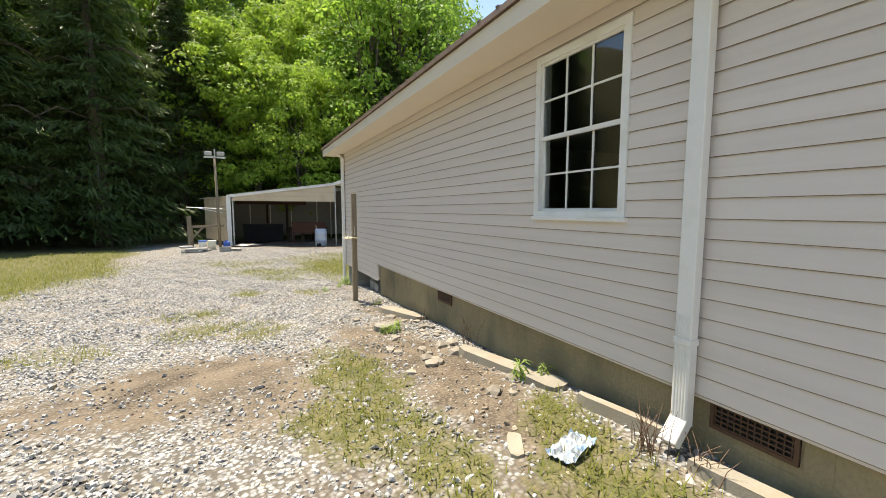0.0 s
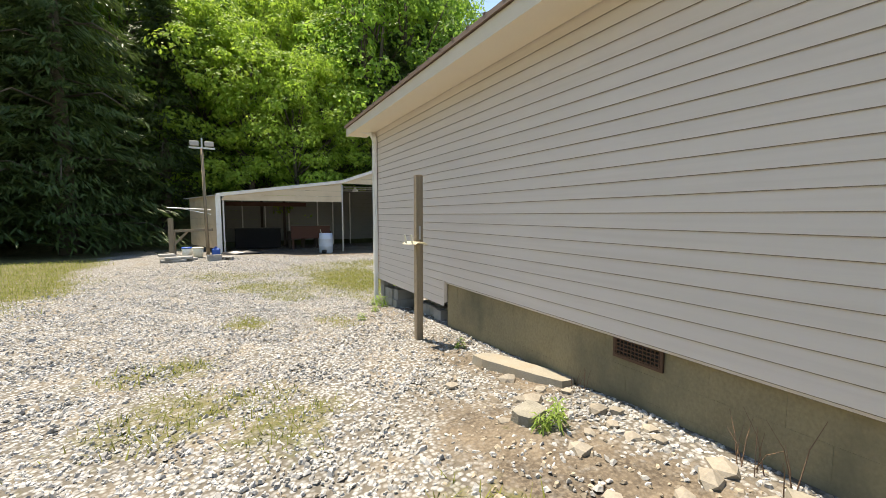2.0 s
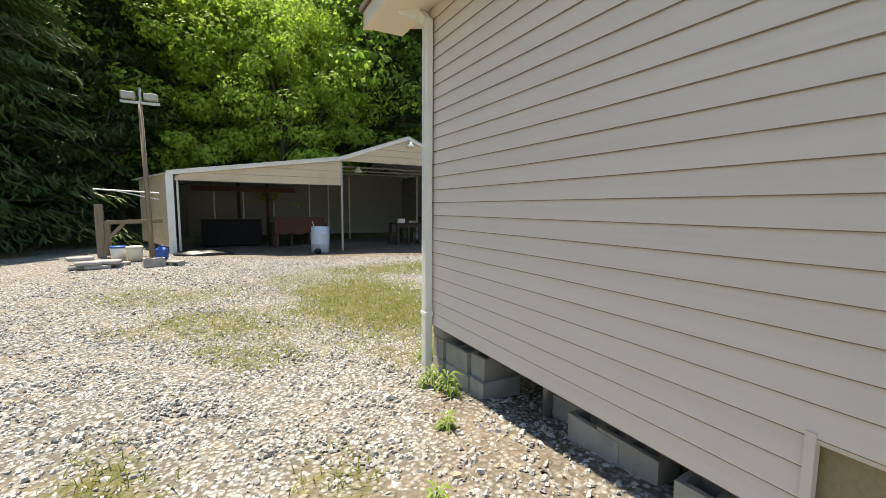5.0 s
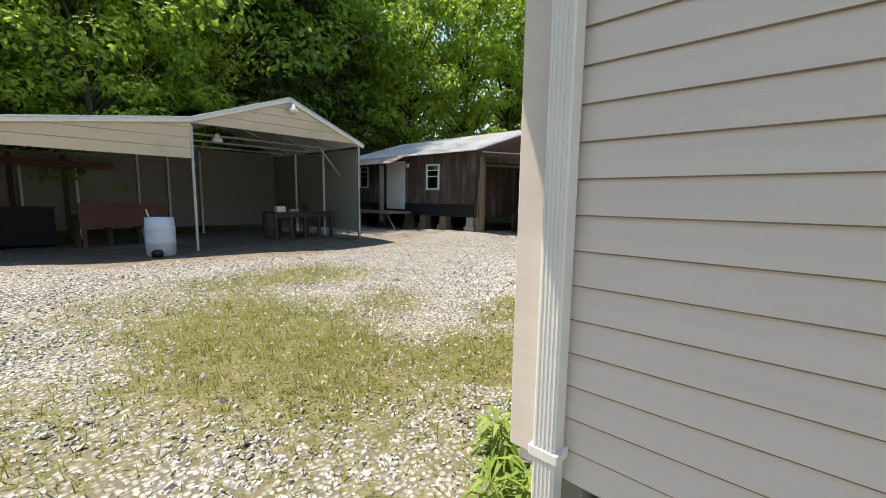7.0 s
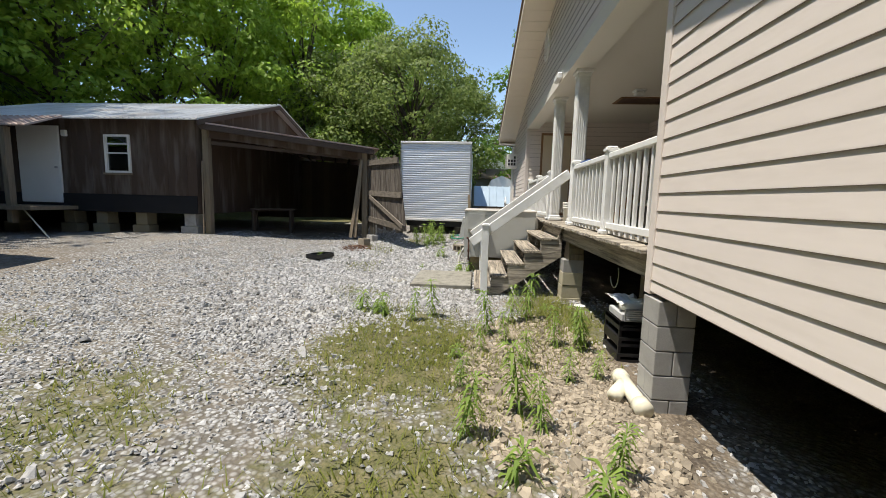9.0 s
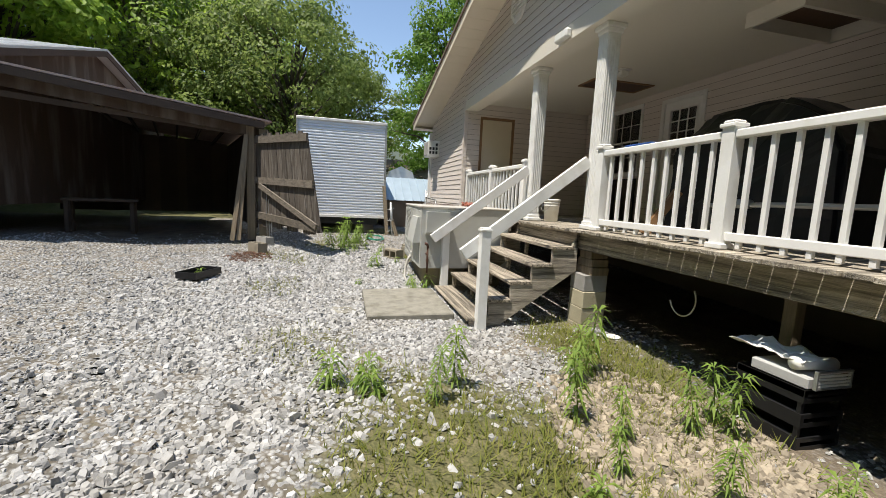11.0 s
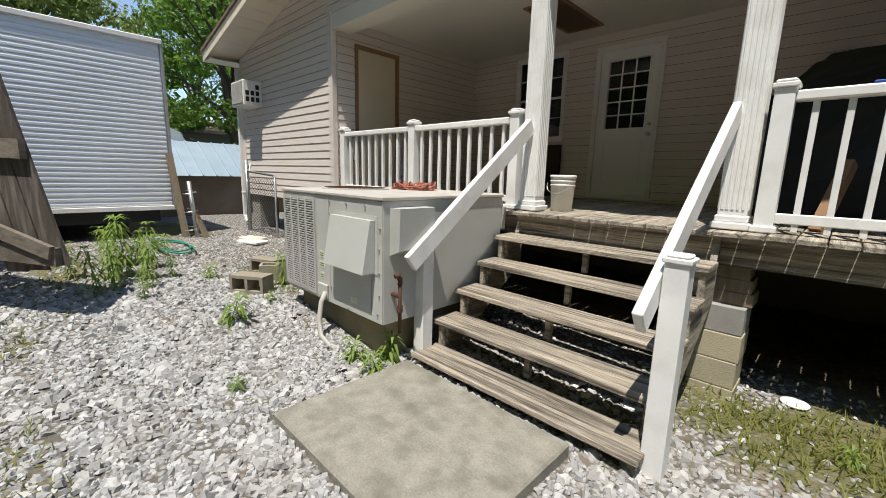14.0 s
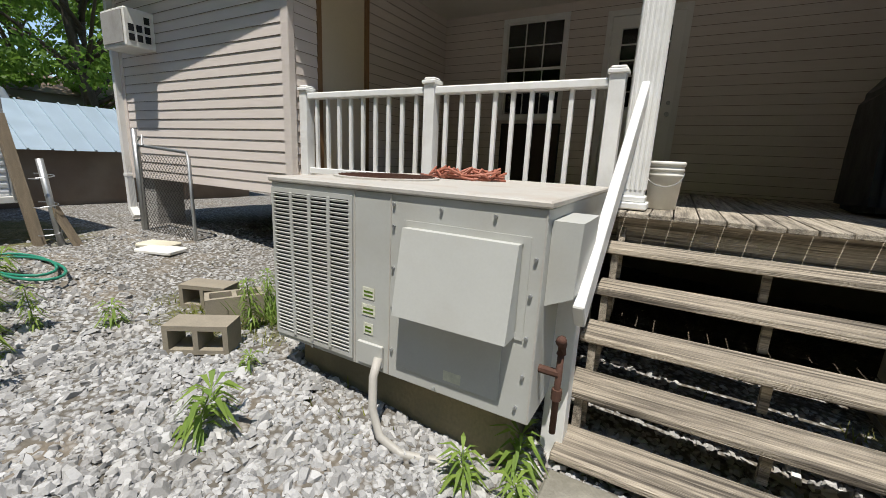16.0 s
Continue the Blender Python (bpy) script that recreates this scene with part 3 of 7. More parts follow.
inner = structure("wall_wing_return", wall_boxes("x", XV, 0.15, YP - 0.15, YR - 0.15, DECK - 0.2, CEIL_Z, [PDOOR]), M_SIDING, "shaded porch return wall with beige siding")
siding(inner, "x", XV, -1, YP + 0.02, YR - 0.07, DECK - 0.2, CEIL_Z, [PDOOR])
inner2 = structure("wall_wing_inner", wall_boxes("x", XW, -0.15, YP - 0.15, YR - 0.15, DECK - 0.2, CEIL_Z), M_SIDING, "porch wall of the near wing with beige siding")
siding(inner2, "x", XW, 1, YP + 0.02, YR - 0.06, DECK - 0.2, CEIL_Z)
PWIN, DOOR = (11.955, 12.925, 1.45, 2.86), (10.48, 11.46, DECK + 0.02, 2.80)
back = structure("wall_porch", wall_boxes("y", YP, -0.15, XW, XV, DECK - 0.2, CEIL_Z, [PWIN, DOOR]), M_SIDING, "shaded porch back wall with beige siding")
siding(back, "y", YP, 1, XW, XV, DECK - 0.2, CEIL_Z, [PWIN, DOOR])

bm = bmesh.new()
hull(bm, [(XW, YR - 0.15, BEAM_Z + 0.2), (XV, YR - 0.15, BEAM_Z + 0.2), (XV, YR - 0.15, rake(XV)), (XR, YR - 0.15, rake(XR)), (XW, YR - 0.15, rake(XW))],
     [(XW, YR, BEAM_Z + 0.2), (XV, YR, BEAM_Z + 0.2), (XV, YR, rake(XV)), (XR, YR, rake(XR)), (XW, YR, rake(XW))])
hull(bm, [(XS, YR - 0.15, EAVE), (XW, YR - 0.15, EAVE), (XW, YR - 0.15, rake(XW))], [(XS, YR, EAVE), (XW, YR, EAVE), (XW, YR, rake(XW))])
hull(bm, [(XV, YR - 0.15, EAVE + 0.1), (XF, YR - 0.15, EAVE + 0.1), (XV, YR - 0.15, rake(XV))], [(XV, YR, EAVE + 0.1), (XF, YR, EAVE + 0.1), (XV, YR, rake(XV))])
gable = structure("wall_gable", bm, M_SIDING, "beige vinyl-sided gable over the porch")


def gable_run(z):
    d = (z - EAVE - 0.02) / PITCH
    return 2.37 + d, XF - d


siding(gable, "y", YR, 1, XW - 0.04, XV + 0.09, BEAM_Z + 0.2, rake(XR), (), gable_run)
siding(gable, "y", YR, 1, XS, XW - 0.04, EAVE, rake(XW), (), gable_run)
siding(gable, "y", YR, 1, XV + 0.09, XF, EAVE + 0.1, rake(XV), (), gable_run)

# the soffit beam, ceiling and roof
beam = structure("porch_beam", box((XW + 0.025, YR - 0.30, BEAM_Z), (XV - 0.022, YR + 0.016, BEAM_Z + 0.2), 0.004), M_CEIL, "cream wrapped porch beam", "beam")
structure("ceiling", box((XW, YP, CEIL_Z), (XV, YR - 0.29, CEIL_Z + 0.03)), M_CEIL, "cream painted porch ceiling", "ceiling")
# room ceiling and floor carry the indoor darkness in their colour
structure("ceiling_inside", box((XS + 0.15, -7.85, EAVE - 0.05), (XF - 0.15, YP - 0.15, EAVE)), M_DARKROOM, "plain room ceiling, darkened in colour as an unlit room", "ceiling")
structure("floor_inside", box((XS + 0.15, -7.85, 0.36), (XF - 0.15, YP - 0.15, 0.5)), M_DARKROOM, "house floor seen from below and within, darkened in colour as an unlit room", "floor")
# wing floors use the timber colour with shade painted in
structure("floor_wing_near", box((XS + 0.15, YP - 0.15, 0.2), (XW - 0.15, YR - 0.15, 0.4)), M_DARKWOOD, "timber floor of the near wing, shade put into its dark colour", "floor")
structure("floor_wing_far", box((XV + 0.15, YP - 0.15, 0.36), (XF - 0.15, YR - 0.15, 0.5)), M_DARKWOOD, "timber floor of the far wing, shade put into its dark colour", "floor")
Y0, Y1, XE, TH = -8.5, 11.45, 1.96, 0.05
roof = thing("house_roof", (10.1, 1, EAVE), "brown metal gable roof with cream fascia and soffit", "roof", kind="structure")
for s in (0, 1):
    def fl(x):
        return x if s == 0 else 2 * XR - x
    zt = EAVE + 0.10
    bm = bmesh.new()
    hull(bm, [(fl(XE - 0.03), Y0, zt), (fl(XR), Y0, zt + PITCH * (XR - XE)), (fl(XR), Y1 + 0.03, zt + PITCH * (XR - XE)), (fl(XE - 0.03), Y1 + 0.03, zt)],
         [(fl(XE - 0.03), Y0, zt + TH), (fl(XR), Y0, zt + TH + PITCH * (XR - XE)), (fl(XR), Y1 + 0.03, zt + TH + PITCH * (XR - XE)), (fl(XE - 0.03), Y1 + 0.03, zt + TH)])
    part("roof_slope", bm, M_ROOFH, roof)
    part("eave_soffit", box((min(fl(XE + 0.02), fl(XS - 0.013)), Y0, EAVE - 0.056), (max(fl(XE + 0.02), fl(XS - 0.013)), Y1 - 0.021, EAVE - 0.044)), M_SOFFIT, roof)
    part("eave_fascia", box((min(fl(XE), fl(XE + 0.02)), Y0, EAVE - 0.06), (max(fl(XE), fl(XE + 0.02)), Y1, EAVE + 0.098), 0.003), M_SOFFIT, roof)
    bm = bmesh.new()
    for lo, hi, y0, y1 in ((EAVE - 0.06, 0, Y1 - 0.02, Y1),):
        hull(bm, [(fl(XE), y0, zt - 0.17), (fl(XR), y0, zt - 0.17 + PITCH * (XR - XE)), (fl(XR), y0, zt - 0.003 + PITCH * (XR - XE)), (fl(XE), y0, zt - 0.003)],
             [(fl(XE), y1, zt - 0.17), (fl(XR), y1, zt - 0.17 + PITCH * (XR - XE)), (fl(XR), y1, zt - 0.003 + PITCH * (XR - XE)), (fl(XE), y1, zt - 0.003)])
    part("rake_fascia", bm, M_SOFFIT, roof)
    # ribbed soffit panels under the rake
    k = 0
    while XE + 0.1 + k * 0.3 < XR - 0.1:
        x0, x1 = XE + 0.05 + k * 0.3, min(XE + 0.05 + k * 0.3 + 0.292, XR)
        k += 1
        za, zb = zt - 0.164 + PITCH * (x0 - XE), zt - 0.164 + PITCH * (x1 - XE)
        bm = bmesh.new()
        hull(bm, [(fl(x0), YR, za), (fl(x1), YR, zb), (fl(x1), Y1 - 0.02, zb), (fl(x0), Y1 - 0.02, za)],
             [(fl(x0), YR, za + 0.012), (fl(x1), YR, zb + 0.012), (fl(x1), Y1 - 0.02, zb + 0.012), (fl(x0), Y1 - 0.02, za + 0.012)])
        part("soffit_panel", bm, M_SOFFIT, roof)
    # roof ribs
    for i in range(66):
        y = Y0 + 0.05 + i * 0.3
        bm = bmesh.new()
        stick(bm, (fl(XE - 0.035), y, zt + TH + 0.008), (fl(XR), y, zt + TH + 0.008 + PITCH * (XR - XE + 0.035)), 0.035, 0.018)
        part("roof_rib", bm, M_ROOFH, roof)


def downspout(base, top, elbow, label, foot=True, hw=0.05):
    """A white ribbed aluminium downspout with its kicked-out foot."""
    x, y, z = base
    t = thing("downspout", base, label, "downspout")
    bm = bmesh.new()
    bx(bm, (x - 0.035, y - hw, z + (0.12 if foot else 0.0)), (x + 0.035, y + hw, top), 0.006)
    part("pipe", bm, M_TRIM, t)
    for i in range(-2, 3):
        part("rib", box((x - 0.039, y + i * hw * 0.36 - 0.003, z + 0.14), (x - 0.0345, y + i * hw * 0.36 + 0.003, z + 0.8 if foot else top)), M_TRIM, t)
    if foot:
        bm = bmesh.new()
        stick(bm, (x, y, z + 0.16), (x - 0.11, y, z + 0.03), 0.106, 0.07, 0.006)
        part("foot_elbow", bm, M_TRIM, t)
    part("joint_band", box((x - 0.042, y - 0.055, z + 0.62), (x + 0.042, y + 0.055, z + 0.66), 0.004), M_TRIM, t)
    if elbow:
        bm = bmesh.new()
        stick(bm, (x, y, top - 0.03), (x - 0.02, y + 0.12, top + 0.09), 0.09, 0.07, 0.006, (1, 0, 0))
        stick(bm, (x - 0.02, y + 0.11, top + 0.08), (x - 0.28, y + 0.32, top + 0.20), 0.09, 0.07, 0.006)
        part("top_elbow", bm, M_TRIM, t)
    return t


downspout((2.32, 1.47, 0.03), EAVE - 0.02, False, "white ribbed metal downspout on beige siding")
downspout((2.325, 10.73, -0.52), EAVE - 0.17, True, "white ribbed metal downspout at the house corner", False, 0.042)
downspout((XF + 0.05, YR + 0.05, -0.28), EAVE - 0.15, False, "white metal downspout at the far house corner")


def sash_window(name, axis, plane, out, a0, a1, z0, z1, cols, rows, label, room=True):
    """A two-sash window with grilles, in a white frame."""
    s = 1 if out > 0 else -1
    mid = (z0 + z1) / 2
    o = (plane, (a0 + a1) / 2, z0) if axis == "x" else ((a0 + a1) / 2, plane, z0)
    w = thing(name, o, label, "window", kind="structure")
    fr = part("window_frame", frame_bm(axis, plane - s * 0.06, a0, a1, z0, z1, 0.058, s * 0.085), M_WHITE, w)
    part("window_sill", (lambda b: (slab(b, axis, plane, a0 - 0.02, a1 + 0.02, z0 - 0.02, z0 + 0.012, s * 0.04, 0.003), b)[1])(bmesh.new()), M_TRIM, w)
    for i, (b0, b1, dep) in enumerate(((mid - 0.02, z1 - 0.045, -0.02), (z0 + 0.045, mid + 0.02, -0.05))):
        sh = part("sash", frame_bm(axis, plane + s * dep, a0 + 0.045, a1 - 0.045, b0, b1, 0.035, s * 0.024), M_TRIM, w)
        x0, x1, y0, y1 = a0 + 0.08, a1 - 0.08, b0 + 0.035, b1 - 0.035
        bm = bmesh.new()
        slab(bm, axis, plane + s * (dep + 0.008), x0, x1, y0, y1, s * 0.004)
        g = part("pane", bm, M_GLASS, sh)
        g.visible_shadow = False
        for c in range(1, cols):
            bm = bmesh.new()
            xc = x0 + (x1 - x0) * c / cols
            slab(bm, axis, plane + s * (dep + 0.013), xc - 0.008, xc + 0.008, y0, y1, s * 0.009)
            part("muntin", bm, M_TRIM, sh)
        for r in range(1, rows):
            yc = y0 + (y1 - y0) * r / rows
            for c in range(cols):
                bm = bmesh.new()
                slab(bm, axis, plane + s * (dep + 0.0135), x0 + (x1 - x0) * c / cols + 0.008, x0 + (x1 - x0) * (c + 1) / cols - 0.008, yc - 0.008, yc + 0.008, s * 0.008)
                part("muntin", bm, M_TRIM, sh)
    return w


sash_window("window_1", "x", XS, -1, WIN1[0], WIN1[1], WIN1[2], WIN1[3], 3, 2, "white double-hung window with grilles in beige siding")
sash_window("window_2", "y", YP, 1, PWIN[0], PWIN[1], PWIN[2], PWIN[3], 3, 2, "white double-hung window with grilles on the porch")

# foundation of painted blocks
found = structure("foundation", box((2.43, -8, -0.9), (2.6, 7.88, SILL - 0.03)), M_BLOCK, "olive painted concrete block foundation")
V1, V2 = (0.93, 1.36, 0.17, 0.345), (4.70, 5.11, 0.17, 0.345)
for r in range(5):
    z1 = SILL - 0.035 - r * 0.2
    for i in range(44):
        y0 = -8 + i * 0.4 + (0.2 if r % 2 else 0)
        y1 = min(y0 + 0.3996, 7.88)
        if y1 - y0 < 0.05 or y1 < -3:
            continue
        spans = [(y0, y1)]
        for v in (V1, V2):
            if r == 0:
                spans = [q for a, b in spans for q in ((a, min(b, v[0] - 0.01)), (max(a, v[1] + 0.01), b)) if q[1] - q[0] > 0.02]
        for a, b in spans:
            part("block", box((2.426 + 0.0006 * ((i * 7 + r) % 3), a, z1 - 0.1996), (2.44, b, z1), 0.0012), M_BLOCK, found)


def crawl_vent(v, label):
    t = thing("foundation_vent", (2.42, (v[0] + v[1]) / 2, v[2]), label, "vent")
    part("frame", frame_bm("x", 2.42, v[0], v[1], v[2], v[3], 0.022, -0.012), M_BRASS, t)
    part("backing", box((2.424, v[0], v[2]), (2.428, v[1], v[3])), M_BLACK, t)
    for i in range(5):
        z = v[2] + 0.03 + i * (v[3] - v[2] - 0.06) / 4
        part("slat", bar((2.414, v[0] + 0.02, z), (2.414, v[1] - 0.02, z), 0.012, 0.008), M_BRASS, t)
    for i in range(12):
        y = v[0] + 0.03 + i * (v[1] - v[0] - 0.06) / 11
        part("bar", bar((2.413, y, v[2] + 0.02), (2.413, y, v[3] - 0.02), 0.006, 0.006), M_BRASS, t)


crawl_vent(V1, "brown metal louvred vent in the block foundation")
crawl_vent(V2, "brown metal louvred vent in the block foundation")
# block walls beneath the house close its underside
structure("crawl_wall_porch", box((XW, YP - 0.3, -0.9), (XV, YP - 0.1, 0.36)), M_DARKBLOCK, "dark block wall beneath the porch")
structure("crawl_wall_wing", box((2.6, 7.7, -0.9), (XW, 7.88, 0.2)), M_DARKBLOCK, "dark block wall beneath the near wing")
structure("crawl_wall_far", box((XV, YP - 0.1, -0.9), (XF, YP + 0.1, 0.36)), M_DARKBLOCK, "dark block wall beneath the far wing")


def cinder(loc, rz=0.0, size=(0.39, 0.19, 0.19), tip=(0, 0)):
    """A hollow concrete block with two cores along its height."""
    L, W, H = size
    bm = bmesh.new()
    t = 0.032
    for lo, hi in (((-L / 2, -W / 2, 0), (L / 2, -W / 2 + t, H)), ((-L / 2, W / 2 - t, 0), (L / 2, W / 2, H)), ((-L / 2, -W / 2 + t, 0), (-L / 2 + t, W / 2 - t, H)),
                   ((L / 2 - t, -W / 2 + t, 0), (L / 2, W / 2 - t, H)), ((-t / 2, -W / 2 + t, 0), (t / 2, W / 2 - t, H))):
        bx(bm, lo, hi)
    bmesh.ops.remove_doubles(bm, verts=bm.verts, dist=1e-4)
    bm.transform(pose(*loc, tip[0], tip[1], rz))
    return bm


def loose_block(loc, rz, label, tip=(0, 0), group="loose concrete blocks", mat=M_CINDER):
    return alone("concrete_block", cinder(loc, rz, tip=tip), mat, loc, label, "concrete block", group)


def pier(name, x, y, top, base, w, label, mat=M_CINDER):
    t = thing(name, (x, y, base), label, "pier", kind="structure")
    n = max(1, round((top - base) / 0.2))
    h = (top - base) / n
    for i in range(n):
        z = base + i * h
        if i % 2:
            part("block", box((x - w / 2, y - w / 2, z), (x - 0.003, y + w / 2, z + h - 0.006), 0.005), mat, t)
            part("block", box((x + 0.003, y - w / 2, z), (x + w / 2, y + w / 2, z + h - 0.006), 0.005), mat, t)
        else:
            part("block", box((x - w / 2, y - w / 2, z), (x + w / 2, y - 0.003, z + h - 0.006), 0.005), mat, t)
            part("block", box((x - w / 2, y + 0.003, z), (x + w / 2, y + w / 2, z + h - 0.006), 0.005), mat, t)


pier("block_pier_1", 5.62, 10.78, 0.19, -0.72, 0.26, "grey concrete block pier under the rear wall")
p2 = thing("block_pier_2", (8.95, 10.72, -0.75), "grey-yellow concrete block pier with a timber cap under the porch", "pier", kind="structure")
for i in range(4):
    part("block", box((8.80 + 0.006 * (i % 2), 10.56, -0.78 + i * 0.196), (9.10 - 0.005 * (i % 3), 10.87 - 0.004 * i, -0.588 + i * 0.196), 0.005), M_CINDER if i == 3 else M_CINDERY, p2)
for i in range(3):
    part("timber_cap", box((8.78 + 0.02 * i, 10.57, 0.004 + i * 0.092), (9.11 - 0.03 * i, 10.79, 0.094 + i * 0.092), 0.004), M_POST, p2)
pier("block_pier_3", 2.56, 10.76, 0.06, -0.75, 0.2, "grey concrete block pier at the house corner")
pier("block_pier_4", 17.1, 10.65, 0.33, -0.6, 0.39, "grey concrete block pier under the far wing")

# ---- the porch ----
deck = thing("porch_deck", (10, 9.4, DECK - 0.3), "weathered grey-brown wooden porch deck", "porch", kind="structure")
part("rim_joist", box((XW + 0.02, 10.80, 0.28), (XV - 0.02, 10.84, DECK - 0.035), 0.003), M_WOOD, deck)
# inner beam and joists: under-deck shade is part of their colour
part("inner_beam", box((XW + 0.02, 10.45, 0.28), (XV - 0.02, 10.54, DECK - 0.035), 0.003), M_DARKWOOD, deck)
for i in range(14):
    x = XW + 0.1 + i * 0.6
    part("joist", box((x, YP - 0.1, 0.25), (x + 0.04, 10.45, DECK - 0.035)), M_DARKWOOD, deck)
x, i = XW + 0.02, 0
while x < XV - 0.05:
    w = 0.135 + 0.004 * math.sin(i * 2.3)
    part("deck_board", box((x, YP + 0.02, DECK - 0.034 + 0.003 * math.sin(i * 5.1)), (x + w, 10.96 + 0.012 * math.sin(i * 3.7), DECK + 0.003 * math.sin(i * 5.1)), 0.004), M_WOODY, deck)
    x += w + 0.008
    i += 1
part("riser_board", box((9.0, 10.845, 0.30), (10.66, 10.885, DECK - 0.036), 0.003), M_WOOD, deck)


def porch_column(x, y, label):
    t = thing("porch_column", (x, y, DECK), label, "column", "porch columns")
    part("shaft", box((x - 0.085, y - 0.085, DECK + 0.09), (x + 0.085, y + 0.085, BEAM_Z - 0.09), 0.006), M_WHITE, t)
    bm = bmesh.new()
    bx(bm, (x - 0.115, y - 0.115, DECK + 0.006), (x + 0.115, y + 0.115, DECK + 0.055), 0.008)
    bx(bm, (x - 0.098, y - 0.098, DECK + 0.055), (x + 0.098, y + 0.098, DECK + 0.10), 0.008)
    part("base", bm, M_WHITE, t)
    bm = bmesh.new()
    bx(bm, (x - 0.10, y - 0.10, BEAM_Z - 0.10), (x + 0.10, y + 0.10, BEAM_Z - 0.05), 0.008)
    bx(bm, (x - 0.125, y - 0.125, BEAM_Z - 0.05), (x + 0.125, y + 0.125, BEAM_Z), 0.008)
    part("capital", bm, M_WHITE, t)
    for i in range(-2, 3):
        for dx, dy in ((0, 1), (0, -1), (1, 0), (-1, 0)):
            cx, cy = x + dx * 0.087 + (i * 0.03 if dy else 0), y + dy * 0.087 + (i * 0.03 if dx else 0)
            part("flute", box((cx - (0.009 if dy else 0.004), cy - (0.009 if dx else 0.004), DECK + 0.14), (cx + (0.009 if dy else 0.004), cy + (0.009 if dx else 0.004), BEAM_Z - 0.14), 0.003), M_WHITE, t)


porch_column(8.98, 10.70, "white fluted square vinyl porch column beside the steps")
porch_column(10.62, 10.70, "white fluted square vinyl porch column beside a bucket")


def rail_post(bm, x, y, z0, z1, w=0.105):
    bx(bm, (x - w / 2, y - w / 2, z0), (x + w / 2, y + w / 2, z1 - 0.05), 0.004)


def railing(name, xs, label, y=10.76, top=1.42):
    t = thing(name, ((xs[0] + xs[-1]) / 2, y, DECK), label, "railing")
    for x in xs:
        bm = bmesh.new()
        rail_post(bm, x, y, DECK + 0.005, top + 0.06)
        p = part("post", bm, M_WHITE, t)
        bm = bmesh.new()
        bx(bm, (x - 0.068, y - 0.068, top + 0.01), (x + 0.068, y + 0.068, top + 0.04), 0.006)
        bx(bm, (x - 0.056, y - 0.056, top + 0.04), (x + 0.056, y + 0.056, top + 0.062), 0.012)
        part("post_cap", bm, M_WHITE, p)
        bm = bmesh.new()
        bx(bm, (x - 0.072, y - 0.072, DECK + 0.005), (x + 0.072, y + 0.072, DECK + 0.05), 0.008)
        part("post_skirt", bm, M_WHITE, p)
    for a, b in zip(xs, xs[1:]):
        part("top_rail", box((a + 0.05, y - 0.045, top - 0.075), (b - 0.05, y + 0.045, top - 0.012), 0.01), M_WHITE, t)
        part("bottom_rail", box((a + 0.05, y - 0.025, DECK + 0.07), (b - 0.05, y + 0.025, DECK + 0.135), 0.006), M_WHITE, t)
        n = max(2, round((b - a) / 0.152))
        for i in range(1, n):
            x = a + (b - a) * i / n
            part("baluster", box((x - 0.017, y - 0.017, DECK + 0.02), (x + 0.017, y + 0.017, top - 0.074), 0.003), M_WHITE, t)
    return t


railing("porch_railing", [XW + 0.09, 7.25, 8.80], "white vinyl railing on the near side of the porch steps")
railing("porch_railing", [10.80, 12.30, 13.84], "white vinyl railing behind the air unit")

# steps
steps = thing("porch_steps", (9.83, 11.6, -0.65), "weathered wooden open-riser steps up to the porch", "steps")
GO, RISE = 0.25, 0.208
for i in range(5):
    z = DECK - RISE * (5 - i)
    yf = 12.20 - i * GO
    part("tread", box((8.98 + 0.006 * (i % 3), yf - 0.278, z - 0.04), (10.68 + 0.008 * ((i * 2) % 3), yf, z), 0.006), M_WOOD, steps)
    for x in (9.05, 9.83, 10.6):
        part("riser_cleat", box((x - 0.02, yf - 0.10, z - RISE + 0.002), (x + 0.02, yf - 0.06, z - 0.04)), M_WOOD, steps)
for x in (9.02, 10.62):
    bm = bmesh.new()
    cut = [(10.86, DECK - 0.06), (10.86, DECK - 0.50), (11.95, -0.72), (12.16, -0.72), (12.16, DECK - RISE * 5 - 0.039)]
    for i in range(1, 5):
        yb = 12.20 - i * GO
        cut += [(yb + 0.0 - 0.02, DECK - RISE * (6 - i) - 0.039), (yb - 0.02, DECK - RISE * (5 - i) - 0.039)]
    cut += [(10.95, DECK - RISE - 0.039)]
    hull(bm, [(x - 0.02, y, z) for y, z in cut], [(x + 0.02, y, z) for y, z in cut])
    part("stringer", bm, M_WOODY, steps)


def stair_rail(x, label):
    t = thing("stair_handrail", (x, 12.05, -0.65), label, "handrail", "porch stair handrails")
    z0 = ground_at(x, 12.05) - 0.05
    bm = bmesh.new()
    rail_post(bm, x, 12.05, z0, 0.54, 0.108)
    p = part("newel_post", bm, M_WHITE, t)
    bm = bmesh.new()
    bx(bm, (x - 0.064, 12.05 - 0.064, 0.47), (x + 0.064, 12.05 + 0.064, 0.495), 0.005)
    bx(bm, (x - 0.05, 12.05 - 0.05, 0.495), (x + 0.05, 12.05 + 0.05, 0.512), 0.008)
    part("post_cap", bm, M_WHITE, p)
    xo = x + (0.083 if x < 9.8 else -0.083)
    part("rail", bar((xo, 10.80, 1.31), (xo, 12.27, 0.20), 0.05, 0.14, 0.006), M_WHITE, t)
    return t


